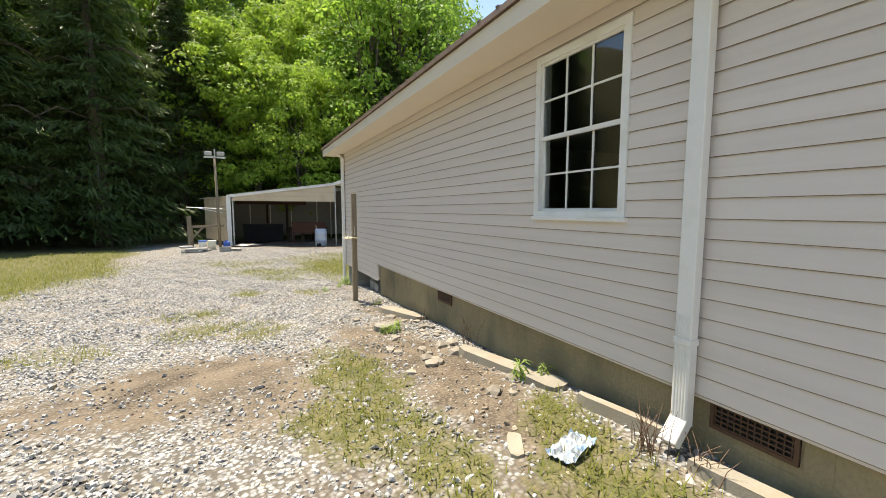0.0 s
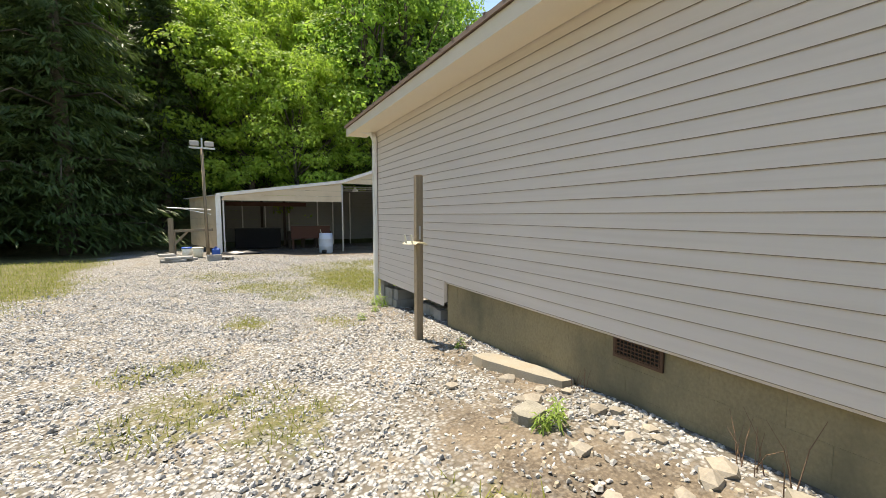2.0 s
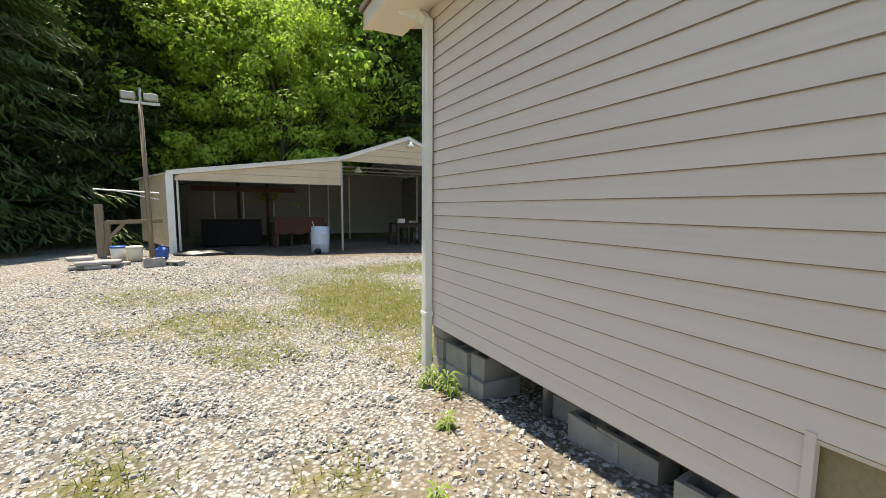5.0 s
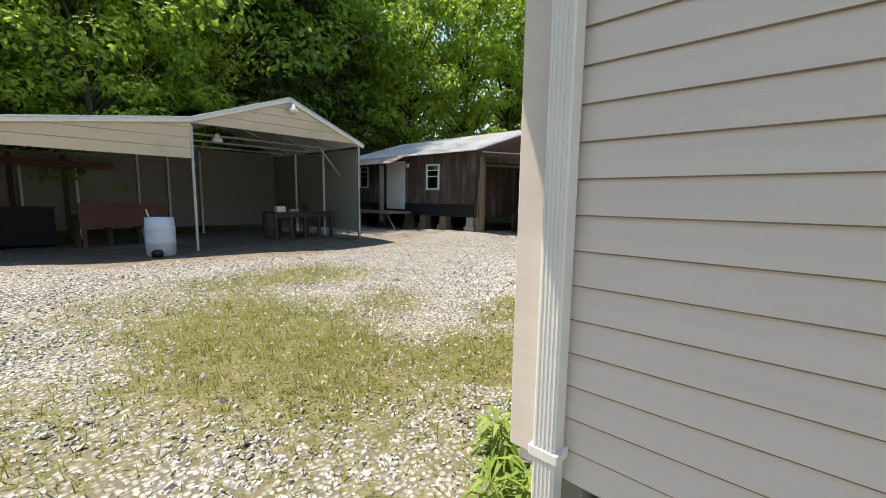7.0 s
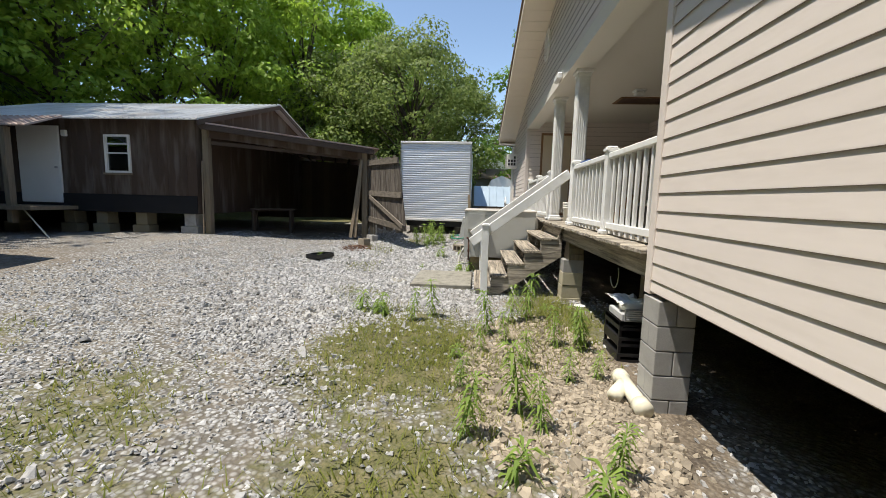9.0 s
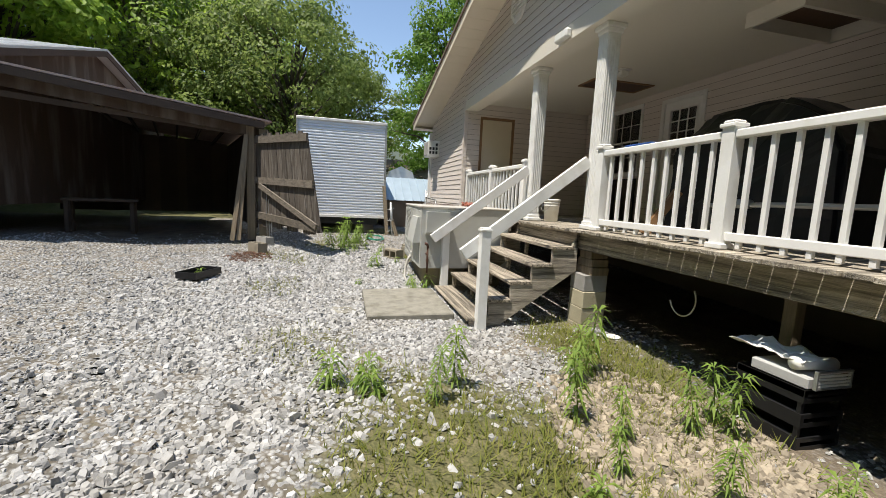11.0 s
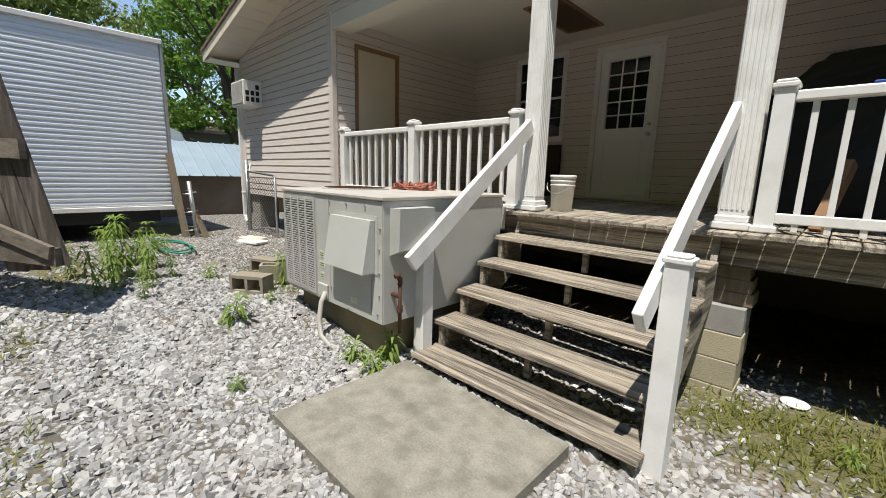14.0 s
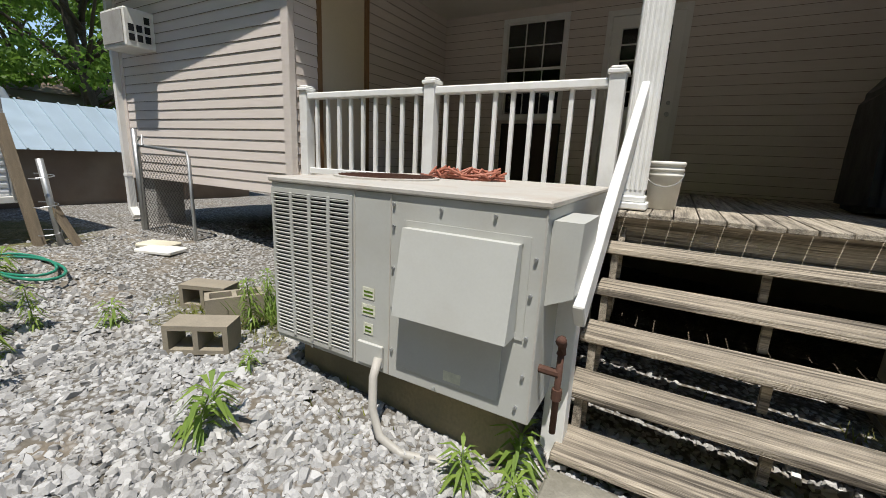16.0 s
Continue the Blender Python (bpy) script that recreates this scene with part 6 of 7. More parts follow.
for y in (TY0, TY1):
    part("corner_trim", box((TX - 0.022, y - 0.022, TZ0), (TX + 0.05, y + 0.022, TZ1), 0.008), M_STEEL, tl)
part("chassis", box((TX + 0.1, TY0 + 0.2, -0.05), (22.3, TY1 - 0.2, TZ0)), M_BLACK, tl)
for y in (TY0 + 0.25, TY1 - 0.5):
    for x in (17.2, 21.6):
        part("jack_stand", box((x, y, -0.4), (x + 0.3, y + 0.3, -0.05)), M_CINDER, tl)

# ---- beyond: low shed, mobile home, small barn, neighbour's house ----
ls = thing("low_block_shed", (21.2, 10.5, -0.35), "low brown block shed with a pale blue metal roof", "shed")
part("wall", box((19.98, 7.2, -0.5), (22.4, 12.1, 0.70)), M_STUCCO, ls)
bm = bmesh.new()
hull(bm, [(19.8, 7.0, 0.64), (21.2, 7.0, 1.52), (22.6, 7.0, 0.64)], [(19.8, 12.3, 0.64), (21.2, 12.3, 1.52), (22.6, 12.3, 0.64)])
rf = part("roof", bm, M_BLUEROOF, ls)
for i in range(18):
    y = 7.0 + i * 0.31
    part("seam", bar((19.79, y, 0.655), (21.2, y, 1.535), 0.03, 0.03), M_BLUEROOF, rf)
mh = thing("mobile_home", (30, 9, -0.2), "long grey mobile home half hidden by trees", "house")
part("wall", box((27.5, 2.0, -0.4), (31.0, 13.4, 2.2)), M_CPWALL, mh)
bm = bmesh.new()
hull(bm, [(27.2, 1.8, 2.2), (29.2, 1.8, 2.9), (31.3, 1.8, 2.2)], [(27.2, 13.6, 2.2), (29.2, 13.6, 2.9), (31.3, 13.6, 2.2)])
part("roof", bm, M_ROOFH, mh)
sb = thing("small_barn", (24.5, 10.9, -0.3), "small white gambrel-roofed storage barn", "shed")
part("wall", box((24.4, 10.3, -0.4), (26.0, 11.5, 1.6)), M_TRIM, sb)
bm = bmesh.new()
pf = [(10.2, 1.55), (10.35, 1.95), (10.9, 2.2), (11.45, 1.95), (11.6, 1.55)]
hull(bm, [(24.3, y, z) for y, z in pf], [(26.1, y, z) for y, z in pf])
part("roof", bm, M_ROOF, sb)
part("window", box((24.375, 10.75, 1.75), (24.395, 11.0, 2.0)), M_BLACK, sb)
nh = thing("neighbour_house", (43, 11.5, 0), "pale green clapboard house beyond the yard", "house")
part("wall", box((40, 7.5, -0.5), (46, 12.9, 3.6)), M_GREENWALL, nh)
bm = bmesh.new()
hull(bm, [(39.7, 7.0, 3.5), (39.7, 13.4, 3.5), (39.7, 10.2, 5.6)], [(46.3, 7.0, 3.5), (46.3, 13.4, 3.5), (46.3, 10.2, 5.6)])
part("roof", bm, M_GREENWALL, nh)
wv = part("window", frame_bm("x", 40, 10.6, 11.4, 1.6, 2.9, 0.08, -0.05), M_TRIM, nh)
part("pane", box((39.985, 10.66, 1.66), (39.995, 11.34, 2.84)), M_BLACK, wv)

# fence end and chain-link gate by the far corner
fp = thing("fence_post", (16.25, 12.2, -0.35), "leaning grey wooden and steel fence posts wired together", "fence")
part("timber", bar((16.2, 12.35, -0.4), (16.42, 12.45, 1.05), 0.09, 0.09), M_POST, fp)
part("steel_post", tube([(16.05, 12.22, -0.4), (16.10, 12.28, 0.62)], 0.032, 10), M_STEEL, fp, smooth=True)
part("short_board", bar((15.95, 12.1, -0.35), (16.1, 12.24, 0.15), 0.10, 0.04), M_POST, fp)
for z in (-0.2, 0.1, 0.4):
    part("wire_tie", tube([(16.03 + 0.1 * math.cos(a) + 0.08, 12.28 + 0.1 * math.sin(a), z + 0.01 * a) for a in [k * 0.6 for k in range(12)]], 0.005, 5), M_STEEL, fp)
cg = thing("chain_link_gate", (16.0, 11.2, -0.4), "small galvanised chain-link gate standing open by the corner", "gate")
P0, P1 = Vector((16.42, 11.22, 0)), Vector((15.40, 11.16, 0))
part("hinge_post", tube([(16.49, 11.22, -0.45), (16.49, 11.22, 1.0)], 0.032, 10), M_STEEL, cg, smooth=True)
loop = [(P0.x, P0.y, -0.38), (P0.x, P0.y, 0.72), (P0.x - 0.08, P0.y + 0.025, 0.80), (P1.x + 0.08, P1.y - 0.025, 0.74), (P1.x, P1.y, 0.66), (P1.x, P1.y, -0.36), (P1.x + 0.07, P1.y - 0.02, -0.42), (P0.x - 0.07, P0.y + 0.02, -0.42), (P0.x, P0.y, -0.38)]
part("frame", tube(loop, 0.021, 8), M_STEEL, cg, smooth=True)
bm = bmesh.new()
n = 16
for i in range(-n, n):
    for s in (1, -1):
        f0, f1 = (i / n, i / n + 1) if s == 1 else (1 - i / n, -i / n)
        z0, z1 = -0.38, 0.68
        # clip the slanting wire to the gate
        def at(u):
            return f0 + (f1 - f0) * u
        us = [u for u in np.linspace(0, 1, 25) if 0 <= at(u) <= 1]
        if len(us) < 2:
            continue
        q0, q1 = P0.lerp(P1, at(us[0])), P0.lerp(P1, at(us[-1]))
        stick(bm, (q0.x, q0.y, z0 + (z1 - z0) * us[0]), (q1.x, q1.y, z0 + (z1 - z0) * us[-1]), 0.0035, 0.0035)
M_WIRE = material("dull_weathered_wire", (0.07, 0.065, 0.06), 0.6, metal=0.6, var=0.2, scale=8, bump=0.1)
tagged(part("chain_link", bm, M_WIRE, cg), kind="stuff")
part("latch", tube([(P0.x, P0.y, 0.85), (P0.x - 0.12, P0.y, 0.92), (P0.x - 0.2, P0.y + 0.04, 0.80)], 0.012, 6), M_STEEL, cg)
hs = [(15.5 + 0.6 * math.cos(k * 0.33) - 0.01 * k, 12.75 + 0.2 * math.sin(k * 0.33), ground_at(15.4, 12.7) + 0.03) for k in range(40)]
alone("garden_hose", tube(hs, 0.012, 6), M_HOSE, (15.4, 12.7, -0.35), "green garden hose coiled loosely on the gravel", "hose", smooth=True)

# ---- things along the house ----
pz = ground_at(1.81, 7.49)
ps = thing("wooden_post", (1.81, 7.49, pz), "weathered square wooden post standing in the gravel", "post")
part("timber", box((1.772, 7.446, pz - 0.1), (1.858, 7.532, 1.74), 0.006), M_POST, ps)
bm = bmesh.new()
prev = None
for k in range(9):
    a = -0.9 + 1.8 * k / 8
    p = Vector((1.74 + 0.10 * math.sin(a), 7.42 - 0.02, 0.86 + 0.09 * math.cos(a)))
    ring = [bm.verts.new(p + Vector((0.03, -0.10, 0))), bm.verts.new(p + Vector((-0.05, 0.12, 0)))]
    if prev:
        bm.faces.new((prev[0], prev[1], ring[1], ring[0]))
    prev = ring
bmesh.ops.solidify(bm, geom=bm.faces, thickness=0.008)
part("hook_plate", bm, M_PVC, ps, "curved cream plastic hook plate")
for d in ((0, 0), (-0.05, 0.07)):
    part("prong", bar((1.68 + d[0], 7.36 + d[1], 0.93), (1.66 + d[0], 7.35 + d[1], 1.03), 0.02, 0.01), M_PVC, ps)
part("latch_plate", box((1.80, 7.433, 0.97), (1.82, 7.441, 1.13)), M_STEEL, ps)


def slab_piece(bm, w, d, h, seed):
    """A roughly broken flat piece of stone or board."""
    rng = random.Random(seed)
    n = 9
    ring = [(w / 2 * (abs(math.cos(a)) ** 0.45) * math.copysign(1, math.cos(a)) * rng.uniform(0.9, 1.05), d / 2 * (abs(math.sin(a)) ** 0.45) * math.copysign(1, math.sin(a)) * rng.uniform(0.88, 1.05)) for a in (2 * math.pi * (k + 0.5) / n for k in range(n))]
    hull(bm, [(x * 1.02, y * 1.02, -0.03) for x, y in ring], [(x, y, h + rng.uniform(-0.006, 0.006)) for x, y in ring])


for i, (x, y, w, d, h, rz, tilt, nm, lb) in enumerate((
        (2.22, 3.35, 1.05, 0.20, 0.07, 104, 3, "limestone_slab", "long tan limestone slab lying by the foundation"),
        (2.27, 2.62, 0.36, 0.22, 0.06, 100, -4, "limestone_slab", "short tan limestone slab lying by the foundation"),
        (2.20, 5.95, 1.05, 0.30, 0.07, 111, 5, "limestone_slab", "broad pale limestone slab tilted by the foundation"),
        (2.28, 1.85, 0.75, 0.10, 0.08, 100, 3, "limestone_slab", "narrow pale stone edging by the foundation"),
        (2.27, 0.95, 0.85, 0.14, 0.06, 98, 3, "limestone_slab", "narrow pale stone edging by the foundation"),
        (1.62, 5.15, 0.26, 0.17, 0.08, 15, 5, "paving_stone", "grey broken paving stone in the dirt"),
        (1.45, 1.95, 0.26, 0.10, 0.02, 60, 3, "limestone_slab", "pale broken stone in the dirt"),
        (9.72, 14.1 - 0.55, 0.32, 0.26, 0.02, 30, 0, "paving_stone", "flat grey stone set in the gravel"))):
    bm = bmesh.new()
    slab_piece(bm, w, d, h, i + 4)
    z = ground_at(x, y)
    bm.transform(pose(x, y, z, tilt, 0, rz))
    alone(nm, bm, M_PAVER if "lime" in nm else M_CONCRETE, (x, y, z), lb, "stone", "stones along the house")
rng = random.Random(11)
for i in range(34):      # rubble in the dirt strip
    x, y = rng.uniform(1.35, 2.3), rng.choice((rng.uniform(2.6, 6.8), rng.uniform(3.5, 5.6)))
    s = rng.uniform(0.035, 0.085)
    bm = bmesh.new()
    bmesh.ops.create_icosphere(bm, subdivisions=1, radius=s)
    for v in bm.verts:
        v.co = Vector((v.co.x * rng.uniform(0.8, 1.5), v.co.y * rng.uniform(0.7, 1.3), v.co.z * rng.uniform(0.4, 0.8)))
    z = ground_at(x, y) + s * 0.2
    bm.transform(pose(x, y, z, 0, 0, rng.uniform(0, 180)))
    alone("stone", bm, M_ROCK, (x, y, z), "loose tan and grey fieldstone in the dirt", "stone", "loose fieldstones")

for x, y, k, rz in ((2.66, 10.50, 0, 2), (2.66, 10.29, 0, -2), (2.66, 10.07, 0, 1), (2.68, 10.54, 1, 3), (2.67, 10.33, 1, -1), (2.70, 10.12, 1, 2), (2.86, 9.3, 0, 95), (2.66, 8.95, 0, 88), (2.66, 8.72, 0, 90), (2.66, 8.3, 0, 5)):
    z = ground_at(x, y) - 0.03 + 0.192 * k
    loose_block((x, y, z), rz, "grey hollow concrete block stacked under the house edge", group="blocks under the house")
alone("standpipe", tube([(2.72, 9.5, -0.5), (2.72, 9.5, -0.12), (2.72, 9.5, -0.06)], 0.035, 10), M_STEEL, (2.72, 9.5, -0.5), "short grey standpipe beneath the house", "pipe", smooth=True)
pc = thing("drain_pipe", (5.5, 11.05, -0.6), "cream plastic drain pipe with a wye branch on the ground", "pipe")
z = ground_at(5.5, 11.1) + 0.06
part("pipe", tube([(5.42, 10.98, z), (5.92, 10.97, z + 0.02)], 0.057, 14), M_PVC, pc, smooth=True)
part("collar", tube([(5.41, 10.98, z), (5.50, 10.979, z + 0.004)], 0.067, 14), M_PVC, pc, smooth=True)
part("branch", tube([(5.80, 10.99, z + 0.01), (5.62, 11.12, z + 0.0)], 0.055, 14), M_PVC, pc, smooth=True)
part("collar", tube([(5.88, 10.972, z + 0.02), (5.95, 10.97, z + 0.022)], 0.067, 14), M_PVC, pc, smooth=True)
z = ground_at(4.1, 10.95)
wh = thing("discarded_tyre", (4.1, 10.95, z), "small black rubber tyre with a rusty hub", "tyre")
bm = bmesh.new()
lathe(bm, [(0.05, -0.03), (0.11, -0.035), (0.125, -0.015), (0.125, 0.015), (0.11, 0.035), (0.05, 0.03)], (0, 0, 0), 20)
bm.transform(pose(4.12, 10.80, z + 0.09, 60, 0, 40) @ Matrix.Scale(0.8, 4))
part("rubber_tread", bm, M_BLACK, wh, smooth=True)
bm = bmesh.new()
lathe(bm, [(0.02, -0.045), (0.06, -0.03), (0.06, 0.03), (0.02, 0.045)], (0, 0, 0), 14)
bm.transform(pose(4.12, 10.80, z + 0.09, 60, 0, 40) @ Matrix.Scale(0.8, 4))
part("hub", bm, M_RUST, wh)
for i, (x, y, z, rz, tip) in enumerate(((12.77, 12.655, None, 33, (90, 0)), (13.45, 12.22, None, 22, (90, 0)), (13.12, 12.16, None, 60, (0, 0)), (13.35, 15.2, None, 38, (0, 0)))):
    z = ground_at(x, y) + (0.095 if tip[0] else 0)
    loose_block((x, y, z), rz, "tan hollow concrete block lying on the gravel", tip, mat=M_BLOCKTAN)
z = ground_at(11.6, 15.8)
bm = bmesh.new()
for lo, hi in (((-0.27, -0.15, 0), (0.27, 0.15, 0.015)), ((-0.27, -0.15, 0.015), (0.27, -0.13, 0.09)), ((-0.27, 0.13, 0.015), (0.27, 0.15, 0.09)), ((-0.27, -0.13, 0.015), (-0.25, 0.13, 0.09)), ((0.25, -0.13, 0.015), (0.27, 0.13, 0.09))):
    bx(bm, lo, hi)
bm.transform(pose(11.1, 15.55, z, 0, 0, -20))
alone("plastic_tray", bm, M_BLACK, (11.1, 15.55, z), "black plastic tray with weeds on the gravel", "tray")
for x, y, sx, lb, mt in ((15.1, 11.7, 0.22, "white foam piece on the gravel", M_BUCKET), (15.35, 11.6, 0.2, "pale foam piece on the gravel", M_PVC)):
    z = ground_at(x, y)
    bm = box((-sx, -sx * 0.6, 0), (sx, sx * 0.6, 0.05), 0.015)
    bm.transform(pose(x, y, z + 0.005, 0, 0, 20))
    alone("plastic_scrap", bm, mt, (x, y, z), lb, "scrap")
bm = bmesh.new()
lathe(bm, [(0.06, 0.0), (0.08, 0.004), (0.08, 0.014), (0.068, 0.011)], (8.48, 10.66, ground_at(8.48, 10.66) + 0.006), 20)
alone("plastic_disc", bm, M_BUCKET, (8.48, 10.66, ground_at(8.48, 10.66)), "round white plastic disc lying on the grass", "scrap", smooth=True)
gz = ground_at(6.8, 10.4)
tagged(part("deck_post", box((6.84, 10.38, gz - 0.1), (6.93, 10.47, 0.28), 0.004), M_POST), "brown timber post under the porch deck", "post", kind="structure")
ct = thing("plastic_crate", (6.72, 10.62, gz), "black plastic crate standing under the porch edge", "crate")
for z in (gz - 0.02, gz + 0.14, gz + 0.30):
    part("crate_band", frame_bm("x", 6.5, 10.44, 10.80, z, z + 0.09, 0.03, 0.44), M_BLACK, ct)
for x, y in ((6.51, 10.45), (6.92, 10.45), (6.51, 10.77), (6.92, 10.77)):
    part("crate_corner", box((x, y, gz - 0.02), (x + 0.025, y + 0.025, gz + 0.388)), M_BLACK, ct)
part("crate_floor", box((6.5, 10.44, gz + 0.34), (6.94, 10.80, gz + 0.39), 0.004), M_BLACK, ct)
M_FOAM = material("grey_foam_slab", (0.42, 0.42, 0.41), 0.9, var=0.1, scale=6, bump=0.3)
alone("foam_slab", box((6.50, 10.46, gz + 0.392), (6.86, 10.79, gz + 0.465), 0.008), M_FOAM, (6.68, 10.62, gz + 0.39), "thick grey foam slab on a black crate", "foam")
jk = thing("scrap_pile", (6.7, 10.6, gz + 0.466), "crumpled white sheet and louvred panel on a foam slab", "scrap")
bm = bmesh.new()
bmesh.ops.create_grid(bm, x_segments=12, y_segments=8, size=0.5)
for v in bm.verts:
    v.co = Vector((v.co.x * 0.5 + 0.1, v.co.y * 0.28, 0.045 + 0.05 * noise.noise(v.co * 4) + 0.02 * noise.noise(v.co * 11)))
bmesh.ops.solidify(bm, geom=bm.faces, thickness=0.004)
bm.transform(Matrix.Translation((6.70, 10.64, gz + 0.50)))
part("crumpled_sheet", bm, M_TRIM, jk)
part("roll", tube([(6.56, 10.50, gz + 0.52), (6.60, 10.78, gz + 0.525)], 0.042, 14), M_BUCKET, jk, smooth=True)
fr = part("louvred_panel", frame_bm("x", 6.485, 10.47, 10.77, gz + 0.40, gz + 0.52, 0.012, -0.02), M_STEEL, jk)
for i in range(5):
    part("slat", box((6.472, 10.482, gz + 0.415 + i * 0.021), (6.480, 10.758, gz + 0.427 + i * 0.021)), M_TRIM, fr)
alone("hanging_hose", tube([(7.86 + 0.15 * math.cos(a), 10.42, -0.03 + 0.17 * math.sin(a)) for a in [math.pi * (0.8 + 1.1 * k / 18) for k in range(19)]], 0.008, 6), M_TRIM, (7.75, 10.45, -0.3), "white hose loop hanging beneath the porch", "hose", smooth=True)
for i in range(12):
    rr = random.Random(40 + i)
    x, y = rr.uniform(9.15, 10.5), rr.uniform(11.2, 12.0)
    z = ground_at(x, y)
    bm = box((-0.07, -0.02, 0), (0.07, 0.02, 0.012), 0.004)
    bm.transform(pose(x, y, z + 0.006, 0, 4, rr.uniform(0, 180)))
    alone("litter", bm, M_BUCKET if i % 2 else M_CINDER, (x, y, z), "pale scrap of litter beneath the steps", "litter", "litter under the steps")
rr = np.random.default_rng(77)
bm = bmesh.new()
for i in range(750):
    a, r, turn = rr.uniform(0, 2 * math.pi), math.sqrt(rr.uniform(0, 1)), rr.uniform(0, math.pi)
    x, y = 12.75 + 0.52 * r * math.cos(a) + rr.normal(0, 0.05), 15.2 + 0.36 * r * math.sin(a) + rr.normal(0, 0.04)
    z, ln = ground_at(x, y) + 0.012 + 0.05 * (1 - r) * rr.uniform(0.2, 1), rr.uniform(0.03, 0.08)
    stick(bm, (x, y, z), (x + ln * math.cos(turn), y + ln * math.sin(turn), z + rr.uniform(-0.008, 0.012)), 0.008, 0.005)
M_MULCH = material("rusty_pine_mulch", (0.15, 0.082, 0.055), 0.95, var=0.4, scale=20, bump=0.5, island=0.35)
alone("mulch_heap", bm, M_MULCH, (12.75, 15.2, -0.5), "low scattered heap of rust-brown mulch on the gravel", "mulch", kind="stuff")
z = ground_at(1.72, 1.75)
bm = bmesh.new()
bmesh.ops.create_grid(bm, x_segments=14, y_segments=10, size=0.5)
for v in bm.verts:
    v.co = Vector((v.co.x * 0.34, v.co.y * 0.17, 0.03 + 0.025 * noise.noise(v.co * 9) + 0.02 * noise.noise(v.co * 23)))
bmesh.ops.solidify(bm, geom=bm.faces, thickness=0.003)
bm.transform(pose(1.72, 1.75, z, 0, 0, 20))
M_BAG = material("crumpled_white_blue_plastic", (0.36, 0.40, 0.43), 0.4, var=0.5, scale=12, bump=0.2, stain=(0.1, 0.25, 0.5), stain_amount=0.8, stain_scale=12)
alone("plastic_sheet", bm, M_BAG, (1.72, 1.75, z), "crumpled white and blue plastic sheet in the dirt", "plastic")

M_TWIG = material("dry_brown_twig", (0.16, 0.10, 0.065), 0.9, var=0.3, scale=20, bump=0.3)
for x, y, hh, n, seed in ((2.12, 1.55, 0.32, 26, 1), (2.2, 1.25, 0.22, 14, 2), (2.28, 4.1, 0.30, 7, 3), (2.25, 3.95, 0.42, 5, 4), (2.3, 5.3, 0.24, 6, 5)):
    rr, g = random.Random(seed), ground_at(x, y)
    bm = bmesh.new()
    for i in range(n):
        a, out, h = rr.uniform(0, 6.28), rr.uniform(0.03, 0.16), hh * rr.uniform(0.4, 1.0)
        px, py = x + rr.uniform(-0.08, 0.08), y + rr.uniform(-0.10, 0.10)
        rod(bm, [(px, py, g - 0.02), (px + 0.4 * out * math.cos(a), py + 0.4 * out * math.sin(a), g + 0.6 * h), (px + out * math.cos(a), py + out * math.sin(a), g + h)], 0.0035, 4, 0.0012)
    alone("dry_weed", bm, M_TWIG, (x, y, g), "tuft of dead brown weed stalks by the foundation", "weed", "dead weeds along the house")

z = ground_at(0.1, 20.2)
bm = bmesh.new()
bmesh.ops.create_icosphere(bm, subdivisions=3, radius=1)
for v in bm.verts:
    v.co = Vector((v.co.x * 0.75, v.co.y * 0.35, max(v.co.z, -0.1) * 0.13 + 0.05 * noise.noise(v.co * 3)))
bm.transform(Matrix.Translation((0.15, 20.3, z + 0.01)))
alone("black_tarp", bm, M_TARP, (0.15, 20.3, z), "crumpled black tarp lying before the carport", "tarp", smooth=True)


# ---- trees ----
def quick_mesh(name, verts, faces, mat, smooth=False):
    """A mesh from arrays: verts (n, 3) and faces (m, k)."""
    me = bpy.data.meshes.new(name)
    verts, faces = np.asarray(verts, np.float32), np.asarray(faces, np.int32)
    me.vertices.add(len(verts))
    me.vertices.foreach_set("co", verts.ravel())
    me.loops.add(faces.size)
    me.loops.foreach_set("vertex_index", faces.ravel())
    me.polygons.add(len(faces))
    me.polygons.foreach_set("loop_start", np.arange(len(faces)) * faces.shape[1])
    me.update(calc_edges=True)
    me.materials.append(mat)
    if smooth:
        me.shade_smooth()
    else:
        me.shade_flat()
    return me


def leaves(points, axis, size, width, rng, droop=0.0):
    """A folded leaf of four corners at each point, lying about its axis."""
    n = len(points)
    d = axis + rng.normal(0, 0.55, (n, 3))
    d[:, 2] = d[:, 2] * 0.55 - droop
    d /= np.linalg.norm(d, axis=1, keepdims=True) + 1e-9
    up = rng.normal(0, 0.55, (n, 3)) + np.array([0, 0, 1.0])
    s = np.cross(d, up)
    s /= np.linalg.norm(s, axis=1, keepdims=True) + 1e-9
    ln = size * rng.uniform(0.6, 1.35, (n, 1))
    wd = ln * width
    nrm = np.cross(s, d)
    v = np.stack([points - d * ln * 0.5, points + s * wd * 0.5 + nrm * wd * 0.15, points + d * ln * 0.5, points - s * wd * 0.5 + nrm * wd * 0.15], 1).reshape(-1, 3)
    f = np.arange(4 * n).reshape(n, 4)
    return v, f


